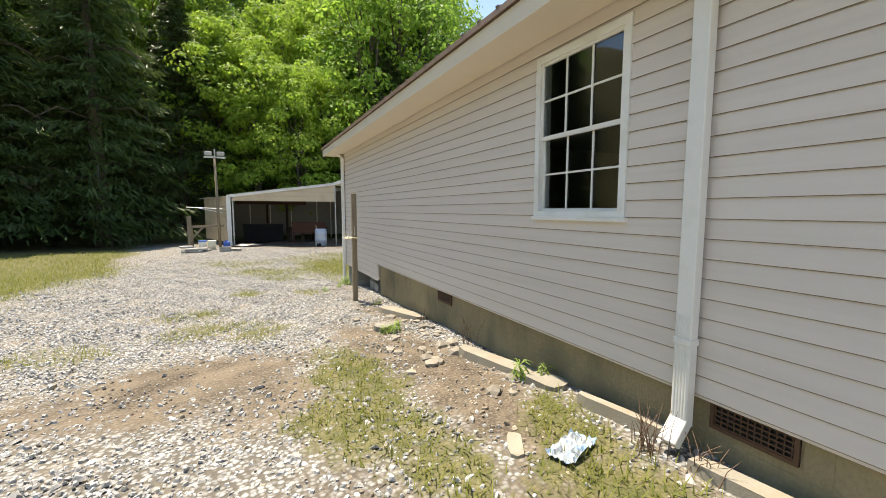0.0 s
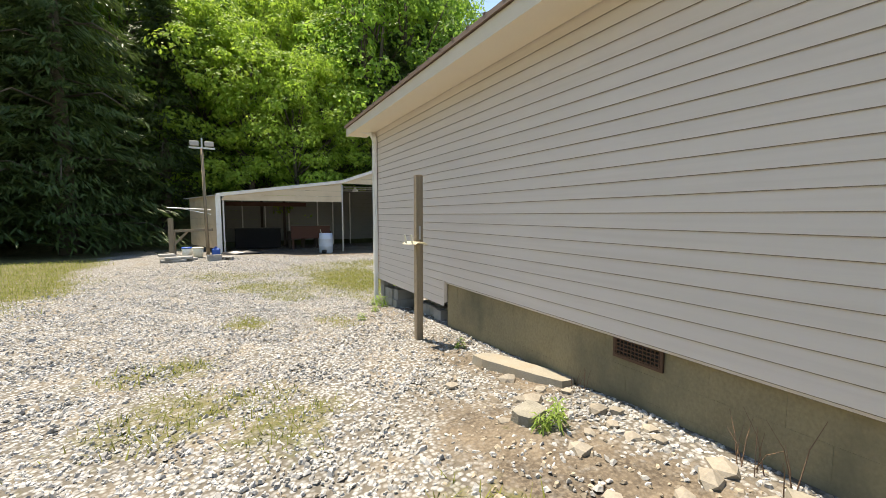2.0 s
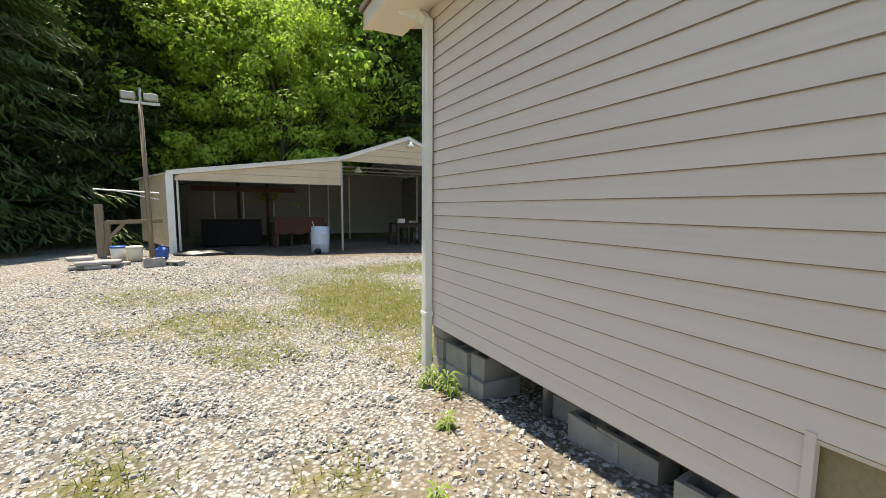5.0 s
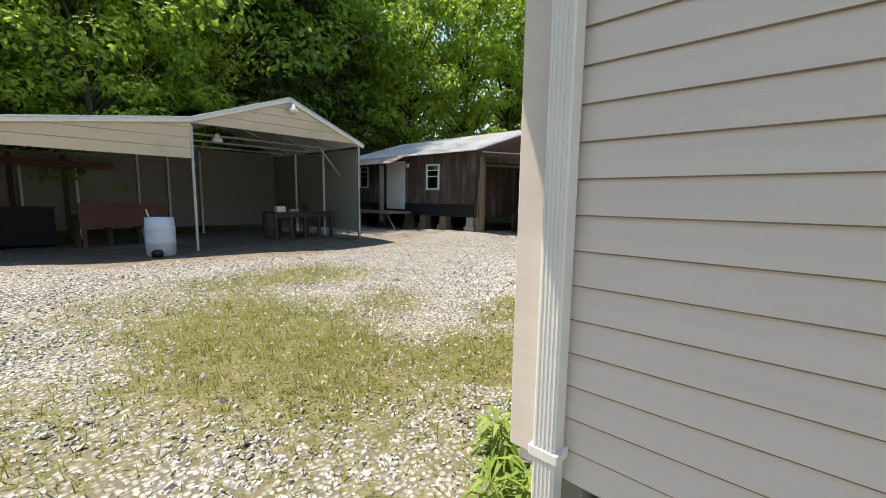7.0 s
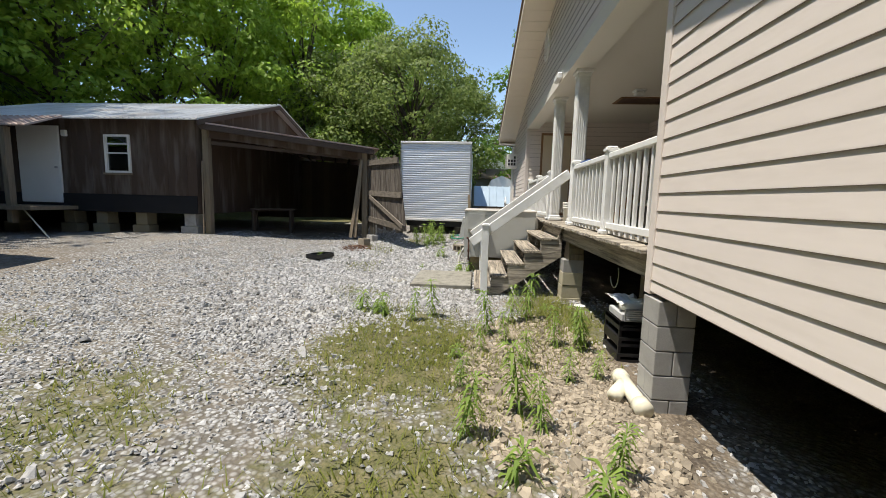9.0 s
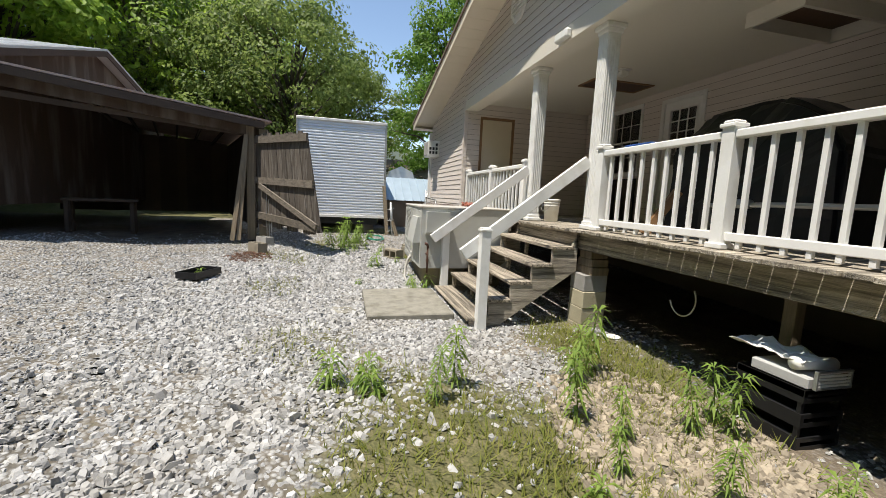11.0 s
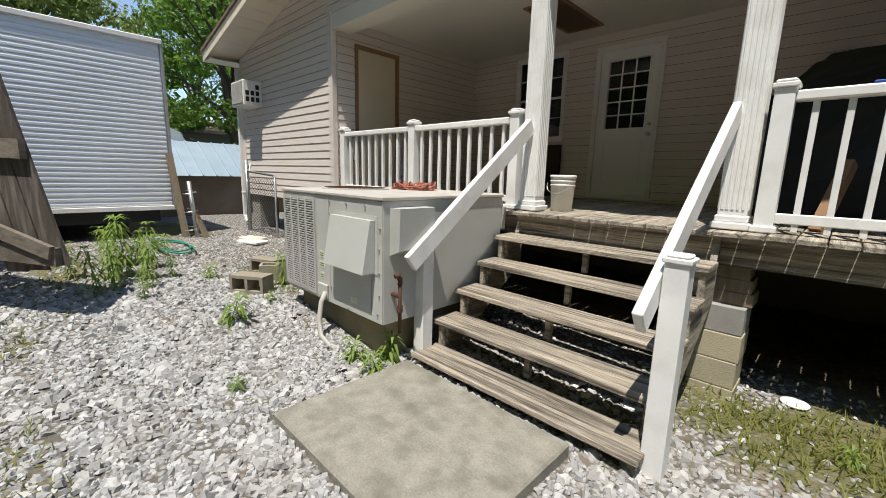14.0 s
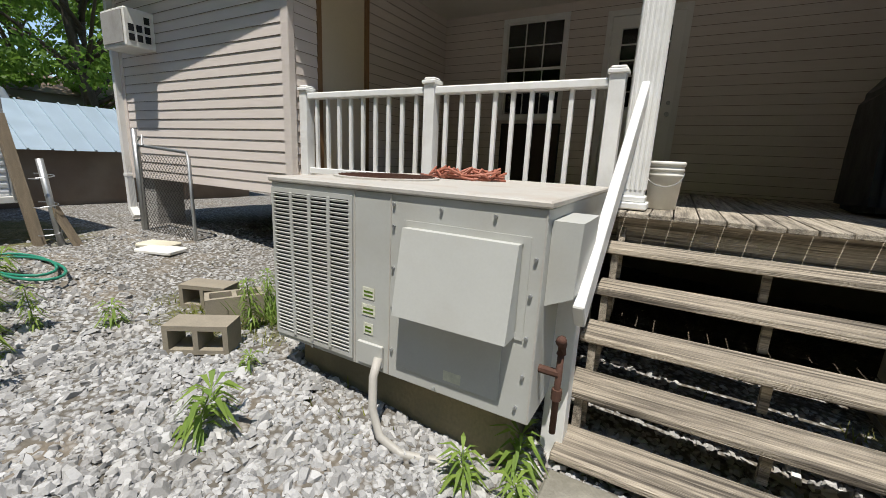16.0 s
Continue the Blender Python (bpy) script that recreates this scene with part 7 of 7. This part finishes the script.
def crown_leaves(points, outward, size, width, rng):
    """Leaves that face out of their clump and up to the light, hanging a little."""
    n = len(points)
    nrm = outward / (np.linalg.norm(outward, axis=1, keepdims=True) + 1e-9) + rng.normal(0, 0.42, (n, 3)) + np.array([0, 0, 0.55])
    nrm /= np.linalg.norm(nrm, axis=1, keepdims=True) + 1e-9
    d = rng.normal(0, 1, (n, 3)) + np.array([0, 0, -0.7])
    d -= nrm * np.sum(d * nrm, axis=1, keepdims=True)
    d /= np.linalg.norm(d, axis=1, keepdims=True) + 1e-9
    s = np.cross(d, nrm)
    ln = size * rng.uniform(0.6, 1.35, (n, 1))
    wd = ln * width
    v = np.stack([points - d * ln * 0.5, points + s * wd * 0.5 + nrm * wd * 0.15, points + d * ln * 0.5, points - s * wd * 0.5 + nrm * wd * 0.15], 1).reshape(-1, 3)
    return v, np.arange(4 * n).reshape(n, 4)


def broad_tree(name, height, spread, count, leaf, mat, seed, label, base=0.22, clumps=70):
    """A broad-leaved tree: tapered trunk, limbs, and leaf sprays gathered at the limb ends."""
    rng = np.random.default_rng(seed)
    t = thing(name, (0, 0, 0), label, "tree")
    bm = bmesh.new()
    top = Vector((rng.normal(0, 0.3), rng.normal(0, 0.3), height * 0.8))
    rod(bm, [(0, 0, -0.4), (0.05, 0, height * 0.2), top * 0.5, top], height * 0.022, 8, 0.04)
    centres, radii = [], []
    for i in range(clumps):
        u = (i + 0.5) / clumps
        z = height * (base + (0.97 - base) * u ** 0.8)
        prof = math.sin(math.pi * min(1, (z / height - base * 0.7) / (1.03 - base * 0.7)) ** 0.8) ** 0.7
        a = i * 2.39996 + rng.normal(0, 0.3)
        r = spread * prof * rng.uniform(0.45, 1.08)
        c = np.array([r * math.cos(a), r * math.sin(a), z + rng.normal(0, 0.25)])
        centres.append(c)
        radii.append(spread * rng.uniform(0.14, 0.27))
        if i % 3 == 0:
            zs = max(height * 0.15, z * 0.62)
            rod(bm, [(0, 0, zs), (c[0] * 0.5, c[1] * 0.5, zs * 0.4 + z * 0.6), tuple(c)], 0.07, 5, 0.015)
    part("trunk", bm, M_BARK, t, smooth=True)
    per = count // clumps
    P, A = [], []
    for c, r in zip(centres, radii):
        q = rng.normal(0, 1, (per, 3))
        q /= np.linalg.norm(q, axis=1, keepdims=True)
        q *= rng.uniform(0.5, 1.0, (per, 1)) ** 0.6
        q[:, 2] *= 0.6
        P.append(c + q * r * np.array([1.15, 1.15, 1.0]))
        A.append(q + np.array([c[0], c[1], 0]) * 0.12 / max(spread, 1))
    v, f = crown_leaves(np.concatenate(P), np.concatenate(A), leaf, 0.62, rng)
    cr = new("crown", quick_mesh("crown", v, f, mat))
    cr.parent = t
    tagged(cr, kind="stuff")
    return t


def conifer(name, height, spread, count, mat, seed, label, low=0.07):
    """A cedar: straight trunk and drooping boughs of needle sprays."""
    rng = np.random.default_rng(seed)
    t = thing(name, (0, 0, 0), label, "tree")
    bm = bmesh.new()
    rod(bm, [(0, 0, -0.4), (0, 0, height * 0.5), (0, 0, height * 0.98)], height * 0.022, 8, 0.02)
    boughs = 120
    P, A = [], []
    per = count // boughs
    for i in range(boughs):
        u = (i + 0.5) / boughs
        z = height * (low + (0.98 - low) * u)
        ln = spread * (1 - u) ** 0.75 * rng.uniform(0.65, 1.15) + 0.3
        a = i * 2.39996 + rng.normal(0, 0.25)
        d = np.array([math.cos(a), math.sin(a), 0])
        if i % 3 == 0:
            rod(bm, [(0, 0, z), tuple(d * ln * 0.6 + np.array([0, 0, z + 0.05])), tuple(d * ln * 0.95 + np.array([0, 0, z - 0.18 * ln]))], 0.05, 4, 0.01)
        s = rng.uniform(0.04, 1, per) ** 0.85
        side = np.array([-d[1], d[0], 0])
        p = d * (s * ln)[:, None] + side * (rng.normal(0, 0.20, per) * ln * (1.15 - s * 0.6))[:, None]
        p[:, 2] = z - 0.22 * ln * s ** 2 - np.abs(rng.normal(0, 0.16, per)) - 0.05 * ln
        P.append(p)
        A.append(np.tile(d + np.array([0, 0, -0.5]), (per, 1)))
    part("trunk", bm, M_BARK, t, smooth=True)
    v, f = leaves(np.concatenate(P), np.concatenate(A), 0.34, 0.18, rng, 0.45)
    cr = new("crown", quick_mesh("crown", v, f, mat))
    cr.parent = t
    tagged(cr, kind="stuff")
    return t


def plant_all(make, spots, group):
    """Stands the first tree on the first spot and copies on the others; spots: x, y, turn, size."""
    first = make
    for i, (x, y, turn, size) in enumerate(spots):
        m = pose(x, y, ground_at(x, y) - 0.05, 0, 0, turn)
        if i == 0:
            first.matrix_basis = m @ Matrix.Diagonal((size, size, size, 1))
        else:
            c = copy_thing(first, m)
            c.scale = (size, size, size * (0.92 + 0.03 * (i % 6)))
        tagged(first, group=group)


cedar = conifer("cedar_tree", 15.0, 3.9, 26000, M_CEDAR, 1, "tall dark green cedar with drooping boughs at the wood's edge")
plant_all(cedar, [(-6.7, 26.8, 0, 1.25), (-10.5, 25.0, 70, 1.25), (-3.4, 30.5, 140, 1.0), (-14.5, 26.5, 200, 1.3), (-8.6, 30.5, 250, 1.1), (-18.5, 26.0, 20, 1.1), (10.5, 31.0, 300, 0.95), (13.6, 32.5, 33, 1.0), (-13, 32, 80, 1.15), (16.5, 33.5, 10, 0.95), (-22, 30, 310, 1.1)], "cedars at the wood's edge")
dark = broad_tree("forest_tree", 14.0, 4.2, 7000, 0.25, M_LEAF_DARK, 2, "tall deep green broad-leaved forest tree on the hillside", base=0.12, clumps=75)
rngp = random.Random(5)
spots = []
for row, (y0, n, x0, x1) in enumerate(((33, 9, -16, 18), (38, 11, -24, 24), (44, 13, -32, 30), (51, 14, -40, 34), (60, 11, -44, 40), (70, 9, -48, 44))):
    for i in range(n):
        spots.append((x0 + (x1 - x0) * (i + 0.5) / n + rngp.uniform(-1.2, 1.2), y0 + rngp.uniform(-1.5, 1.5), rngp.uniform(0, 360), rngp.uniform(1.1, 1.5) * (1.0 + 0.1 * (row > 1))))
spots = [p for p in spots if not (p[1] < 41 and (-3 < p[0] < 8.5 or p[0] > 18))]
plant_all(dark, spots[::2], "hillside wood")
mid = broad_tree("forest_tree", 13.0, 4.0, 7000, 0.25, M_LEAF_MID, 3, "tall mid-green broad-leaved forest tree on the hillside", base=0.10, clumps=70)
plant_all(mid, spots[1::2], "hillside wood")
bright = broad_tree("forest_tree", 13.0, 4.2, 16000, 0.23, M_LEAF_BRIGHT, 4, "sunlit yellow-green broad-leaved tree", base=0.06, clumps=90)
plant_all(bright, [(3.4, 29.2, 0, 0.85), (1.0, 30.6, 200, 0.95), (-1.4, 32.0, 50, 1.0), (5.4, 31.0, 90, 0.8), (2.6, 35.5, 10, 1.0), (5.6, 37.5, 70, 1.0), (-0.5, 37.0, 140, 1.05), (20.5, 31.5, 130, 1.25), (23.5, 29.0, 200, 1.3), (26.5, 27.5, 260, 1.25), (29.0, 23.5, 300, 1.15), (32.0, 20.5, 20, 1.05), (35.0, 26.0, 110, 1.35),
                   (31.0, 31.0, 170, 1.1), (38.0, 19.0, 80, 0.95), (24.5, 35.5, 30, 0.95), (8.0, 38.0, 44, 1.05), (-4.5, 35.5, 190, 1.0), (18.0, 35.5, 240, 1.0), (15.0, 37.0, 100, 1.15), (24.0, 41.0, 10, 1.2), (45, 22, 15, 1.0), (42, 29, 140, 1.1)], "sunlit trees")
olive = broad_tree("willow_tree", 9.2, 4.3, 26000, 0.17, M_LEAF_OLIVE, 5, "grey-green fine-leaved tree behind the trailer", base=0.10, clumps=140)
plant_all(olive, [(27.0, 16.2, 0, 1.15), (31.0, 13.9, 90, 1.05), (28.5, 20.0, 190, 1.1)], "fine-leaved trees")
side_wood = [(-26 - 6 * (i % 2), -22 + 5.5 * i, 47 * i, 1.0 + 0.1 * (i % 3)) for i in range(8)]
for x, y, turn, size in side_wood:
    copy_thing(dark if turn % 2 else mid, pose(x, y, ground_at(x, y) - 0.1, 0, 0, turn)).scale = (size, size, size)
maple = broad_tree("maple_tree", 12.0, 3.6, 17000, 0.20, M_LEAF_DARK, 6, "dark green maple beside the mobile home", base=0.12, clumps=95)
plant_all(maple, [(25.6, 8.2, 0, 0.95), (30.0, 3.5, 120, 1.1), (36.0, 1.0, 300, 1.2), (50, 3, 180, 1.3), (33.5, -4.0, 20, 1.2)], "trees beyond the yard")


# ---- weeds ----
def weed(name, h, seed, label, whorls=9, leaf=0.11):
    rng = np.random.default_rng(seed)
    t = thing(name, (0, 0, 0), label, "weed")
    bm = bmesh.new()
    bend = rng.normal(0, 0.05, 2)
    for k in range(2 if h < 0.35 else 1):
        rod(bm, [(0.02 * k, 0, -0.03), (bend[0] * 0.4, bend[1] * 0.4, h * 0.5), (bend[0], bend[1], h)], 0.005, 5, 0.003)
    part("stem", bm, M_WEED, t)
    V, F = [], []
    for w in range(whorls):
        u = (w + 1.2) / (whorls + 0.2)
        z = h * min(u, 1.0)
        k = 8 if w == whorls - 1 else 6
        for j in range(k):
            a = j * 2 * math.pi / k + w * 0.8 + rng.normal(0, 0.2)
            ln = leaf * rng.uniform(0.7, 1.2) * (1.15 - 0.35 * abs(u - 0.6))
            wd = ln * 0.085
            rise = 0.6 if w == whorls - 1 else 0.2
            fall = 0.1 if w == whorls - 1 else 0.55
            d = np.array([math.cos(a), math.sin(a), 0])
            s = np.array([-math.sin(a), math.cos(a), 0])
            o = np.array([bend[0] * u, bend[1] * u, z])
            pts = [o, o + d * ln * 0.45 + s * wd + [0, 0, rise * ln * 0.5], o + d * ln + [0, 0, -fall * ln + rise * ln * 0.3], o + d * ln * 0.45 - s * wd + [0, 0, rise * ln * 0.5]]
            F.append([len(V) + q for q in range(4)])
            V += pts
    lv = new("leaves", quick_mesh("leaves", V, F, M_WEED))
    lv.parent = t
    tagged(lv, kind="stuff")
    return t


tall = weed("tall_weed", 0.52, 21, "tall green horseweed with whorled narrow leaves in the gravel", 13, 0.12)
plant_all(tall, [(6.99, 12.02, 0, 1.0), (5.3, 11.86, 40, 1.1), (7.62, 12.72, 90, 1.0), (7.65, 11.56, 200, 1.15), (7.46, 11.75, 250, 0.9), (6.73, 11.35, 300, 0.8), (6.85, 11.05, 20, 0.95), (4.71, 11.41, 130, 0.7), (4.95, 12.25, 170, 0.85),
                 (6.70, 11.10, 80, 0.9), (6.75, 11.85, 10, 0.7), (14.25, 13.43, 60, 1.25), (14.0, 13.3, 150, 1.1), (14.6, 13.55, 210, 1.3), (13.8, 13.6, 300, 1.2), (13.6, 13.75, 12, 1.0), (14.45, 13.15, 77, 1.1), (15.1, 13.5, 20, 0.8), (14.9, 13.2, 100, 0.85), (14.4, 13.9, 70, 0.9), (12.85, 12.2, 40, 0.8), (12.7, 12.05, 140, 0.95), (12.95, 12.0, 240, 0.7),
                 (7.35, 12.95, 210, 0.75), (13.6, 13.3, 33, 0.8), (13.95, 13.05, 63, 0.7), (13.25, 13.45, 93, 0.65), (6.45, 12.1, 15, 0.6), (6.2, 11.7, 75, 0.7), (5.6, 12.3, 140, 0.6), (6.0, 11.15, 230, 0.6), (5.9, 11.4, 260, 0.65), (5.05, 11.75, 310, 0.75)], "tall weeds")
low = weed("low_weed", 0.26, 22, "low bushy green weed growing through the gravel", 7, 0.15)
plant_all(low, [(12.14, 13.03, 0, 1.0), (10.80, 12.36, 50, 0.9), (10.95, 12.55, 90, 0.75), (10.68, 12.50, 160, 0.7), (13.6, 12.75, 120, 0.7), (7.66, 13.45, 30, 0.9), (7.5, 13.3, 220, 0.8), (1.68, 5.0, 60, 0.65), (1.75, 5.05, 150, 0.6), (1.6, 4.95, 260, 0.5), (2.2, 2.9, 10, 0.75), (2.28, 2.75, 100, 0.6), (2.05, 6.95, 90, 0.55),
                (2.32, 10.25, 0, 0.9), (2.2, 10.5, 70, 0.8), (2.6, 10.95, 130, 0.8), (2.9, 11.25, 210, 1.1), (3.05, 11.4, 330, 1.1), (2.75, 11.1, 15, 1.2), (2.5, 11.2, 85, 1.0), (4.6, 12.0, 40, 0.8), (4.35, 11.5, 190, 0.9), (3.6, 11.6, 240, 0.7), (7.64, 13.65, 140, 0.9), (6.3, 12.4, 33, 0.6), (8.2, 11.25, 66, 0.5),
                (14.2, 13.6, 44, 1.2), (14.7, 13.3, 99, 1.1), (15.2, 12.95, 12, 0.9), (11.1, 15.57, 5, 0.6), (1.55, 9.0, 8, 0.6), (1.95, 9.7, 61, 0.6), (11.15, 13.35, 17, 0.45), (12.4, 12.6, 31, 0.5)], "low weeds")

# ---- gravel and grass ----
PATH = [(0, 0), (-0.1, 2.1), (0.36, 5.2), (0.76, 8.7), (1.12, 10.1), (1.73, 11.3), (2.6, 12.2), (5.0, 13.8), (6.7, 14.15), (9.0, 14.1), (10.3, 13.9)]


def near_path(x, y):
    best = np.full_like(x, 1e9)
    for (a, b), (c, d) in zip(PATH, PATH[1:]):
        l2 = (c - a) ** 2 + (d - b) ** 2
        u = np.clip(((x - a) * (c - a) + (y - b) * (d - b)) / l2, 0, 1)
        best = np.minimum(best, np.hypot(x - a - u * (c - a), y - b - u * (d - b)))
    return best


def blocked(x, y):
    """Where walls, slab, steps or the unit stand."""
    inside = (x > 2.40) & (y < 7.9)
    for x0, x1, y0, y1 in ((9.30, 10.70, 12.22, 13.30), (10.84, 12.24, 11.0, 12.32), (3.0, 5.7, 7.9, 10.3), (1.75, 1.88, 7.43, 7.55), (XW, XV, 7.5, 10.2)):
        inside |= (x > x0) & (x < x1) & (y > y0) & (y < y1)
    return inside


def stones(name, n, box4, size, mat, keep, label, seed):
    """Loose angular stones, each a squashed and skewed block lying half sunk."""
    rng = np.random.default_rng(seed)
    x, y = rng.uniform(box4[0], box4[1], n), rng.uniform(box4[2], box4[3], n)
    ok = (rng.uniform(0, 1, n) < keep(x, y)) & ~blocked(x, y)
    x, y = x[ok], y[ok]
    n = len(x)
    s = size * np.exp(rng.normal(0, 0.28, n))
    k = 5
    ring = 2 * math.pi * (np.arange(k)[None] + rng.uniform(-0.32, 0.32, (n, k))) / k
    lean = rng.normal(0, 0.10, (n, 1, 2))
    v = np.zeros((n, 2 * k, 3))
    for r, (reach, up) in enumerate(((0.52, -0.05), (0.29, 0.52))):
        rad = reach * rng.uniform(0.72, 1.2, (n, k))
        v[:, r * k:(r + 1) * k, 0], v[:, r * k:(r + 1) * k, 1] = np.cos(ring) * rad, np.sin(ring) * rad
        v[:, r * k:(r + 1) * k, 2] = up + rng.uniform(-0.10, 0.10, (n, k)) * (r > 0)
    v[:, k:, :2] += lean
    v *= (s[:, None] * np.stack([rng.uniform(1.0, 1.55, n), rng.uniform(0.75, 1.15, n), rng.uniform(0.5, 0.95, n)], 1))[:, None, :]
    tilt = rng.normal(0, 0.25, (n, 2))
    v[:, :, 2] += v[:, :, 0] * tilt[:, :1] + v[:, :, 1] * tilt[:, 1:]
    a = rng.uniform(0, 2 * math.pi, n)
    ca, sa = np.cos(a)[:, None], np.sin(a)[:, None]
    vx, vy = v[:, :, 0] * ca - v[:, :, 1] * sa, v[:, :, 0] * sa + v[:, :, 1] * ca
    z = land(x, y) - s * 0.02
    out = np.stack([vx + x[:, None], vy + y[:, None], v[:, :, 2] + z[:, None]], 2).reshape(-1, 3)
    q = np.array([(a, (a + 1) % k, k + (a + 1) % k, k + a) for a in range(k)])
    me = bpy.data.meshes.new(name)
    me.vertices.add(len(out))
    me.vertices.foreach_set("co", out.astype(np.float32).ravel())
    loops = np.concatenate([q[:k].ravel(), np.arange(k, 2 * k)])
    starts = np.append(np.arange(k) * 4, 4 * k)
    me.loops.add(n * len(loops))
    me.loops.foreach_set("vertex_index", (np.arange(n)[:, None] * 2 * k + loops[None]).ravel().astype(np.int32))
    me.polygons.add(n * (k + 1))
    me.polygons.foreach_set("loop_start", (np.arange(n)[:, None] * len(loops) + starts[None]).ravel().astype(np.int32))
    me.update(calc_edges=True)
    me.shade_flat()
    me.materials.append(mat)
    return tagged(new(name, me), label, "gravel", kind="stuff")


def gravel_keep(x, y):
    d = near_path(x, y)
    w = np.clip(1.25 - d / 6.5, 0.0, 1)
    return w * np.clip(1.05 - 1.05 * grassy(x, y), 0.10, 1) * np.clip(1.05 - 1.1 * dirty(x, y), 0.04, 1)


stones("gravel", 300000, (-6.5, 16.5, -1.5, 19.5), 0.0285, M_GRAVEL, gravel_keep, "angular white and grey limestone gravel on the yard", 1)
stones("gravel", 62000, (5.0, 16.0, 11.0, 17.0), 0.043, M_GRAVEL, lambda x, y: gravel_keep(x, y) * np.clip(1.2 - np.hypot((x - 10.5) / 4.6, (y - 13.8) / 2.3) ** 2, 0, 1), "coarse white limestone gravel before the porch", 2)
stones("rubble", 26000, (-2.5, 9.0, -1.0, 12.2), 0.026, M_PEBBLE, lambda x, y: np.clip(1.2 - near_path(x, y) / 5, 0, 1) * (0.08 + 0.9 * dirty(x, y) * np.clip((x - 0.3) / 0.8, 0.22, 1)) * (1 - 0.6 * grassy(x, y)), "tan broken rubble in the bare dirt", 3)

stones("rubble", 15000, (4.3, 7.9, 10.85, 12.5), 0.046, M_PEBBLE, lambda x, y: np.clip(1.25 - np.hypot((x - 6.0) / 1.7, (y - 11.55) / 0.75) ** 2, 0, 1), "tan and pinkish broken stones among the weeds", 4)


def blades(name, n, box4, keep, h, mat, label, seed):
    rng = np.random.default_rng(seed)
    x, y = rng.uniform(box4[0], box4[1], n), rng.uniform(box4[2], box4[3], n)
    ok = (rng.uniform(0, 1, n) < keep(x, y)) & ~blocked(x, y)
    x, y = x[ok], y[ok]
    n = len(x)
    hh = h * rng.uniform(0.4, 1.3, n)
    a = rng.uniform(0, 2 * math.pi, n)
    lean = hh * rng.uniform(0.2, 1.5, n)
    w = rng.uniform(0.003, 0.007, n)
    z = land(x, y)
    base = np.stack([x, y, z - 0.005], 1)
    s = np.stack([-np.sin(a) * w, np.cos(a) * w, np.zeros(n)], 1)
    tip = base + np.stack([np.cos(a) * lean, np.sin(a) * lean, hh], 1)
    v = np.stack([base - s, base + s, tip], 1).reshape(-1, 3)
    return tagged(new(name, quick_mesh(name, v, np.arange(3 * n).reshape(n, 3), mat)), label, "grass", kind="stuff")


def grass_keep(x, y):
    return np.clip(1.3 - near_path(x, y) / 7, 0.15, 1) * np.clip(grassy(x, y) - 0.22, 0, 1) ** 1.2


blades("grass", 640000, (-5.5, 14.5, -1.0, 19.0), grass_keep, 0.075, M_GRASS, "short dry yellow-green grass in patches", 5)
blades("grass", 45000, (-14, -3.0, 6, 21), lambda x, y: grassy(x, y) * 0.8, 0.10, M_GRASS, "short green lawn at the edge of the yard", 6)
blades("grass", 9000, (6.0, 13.5, 10.8, 12.6), lambda x, y: grassy(x, y), 0.09, M_GRASS, "green grass at the porch edge", 7)
blades("grass", 700, (12.45, 13.3, 11.55, 12.2), lambda x, y: np.clip(1.2 - np.hypot((x - 12.8) / 0.45, (y - 11.9) / 0.32), 0, 1), 0.26, M_WEED, "long green grass clump beside the air unit", 8)
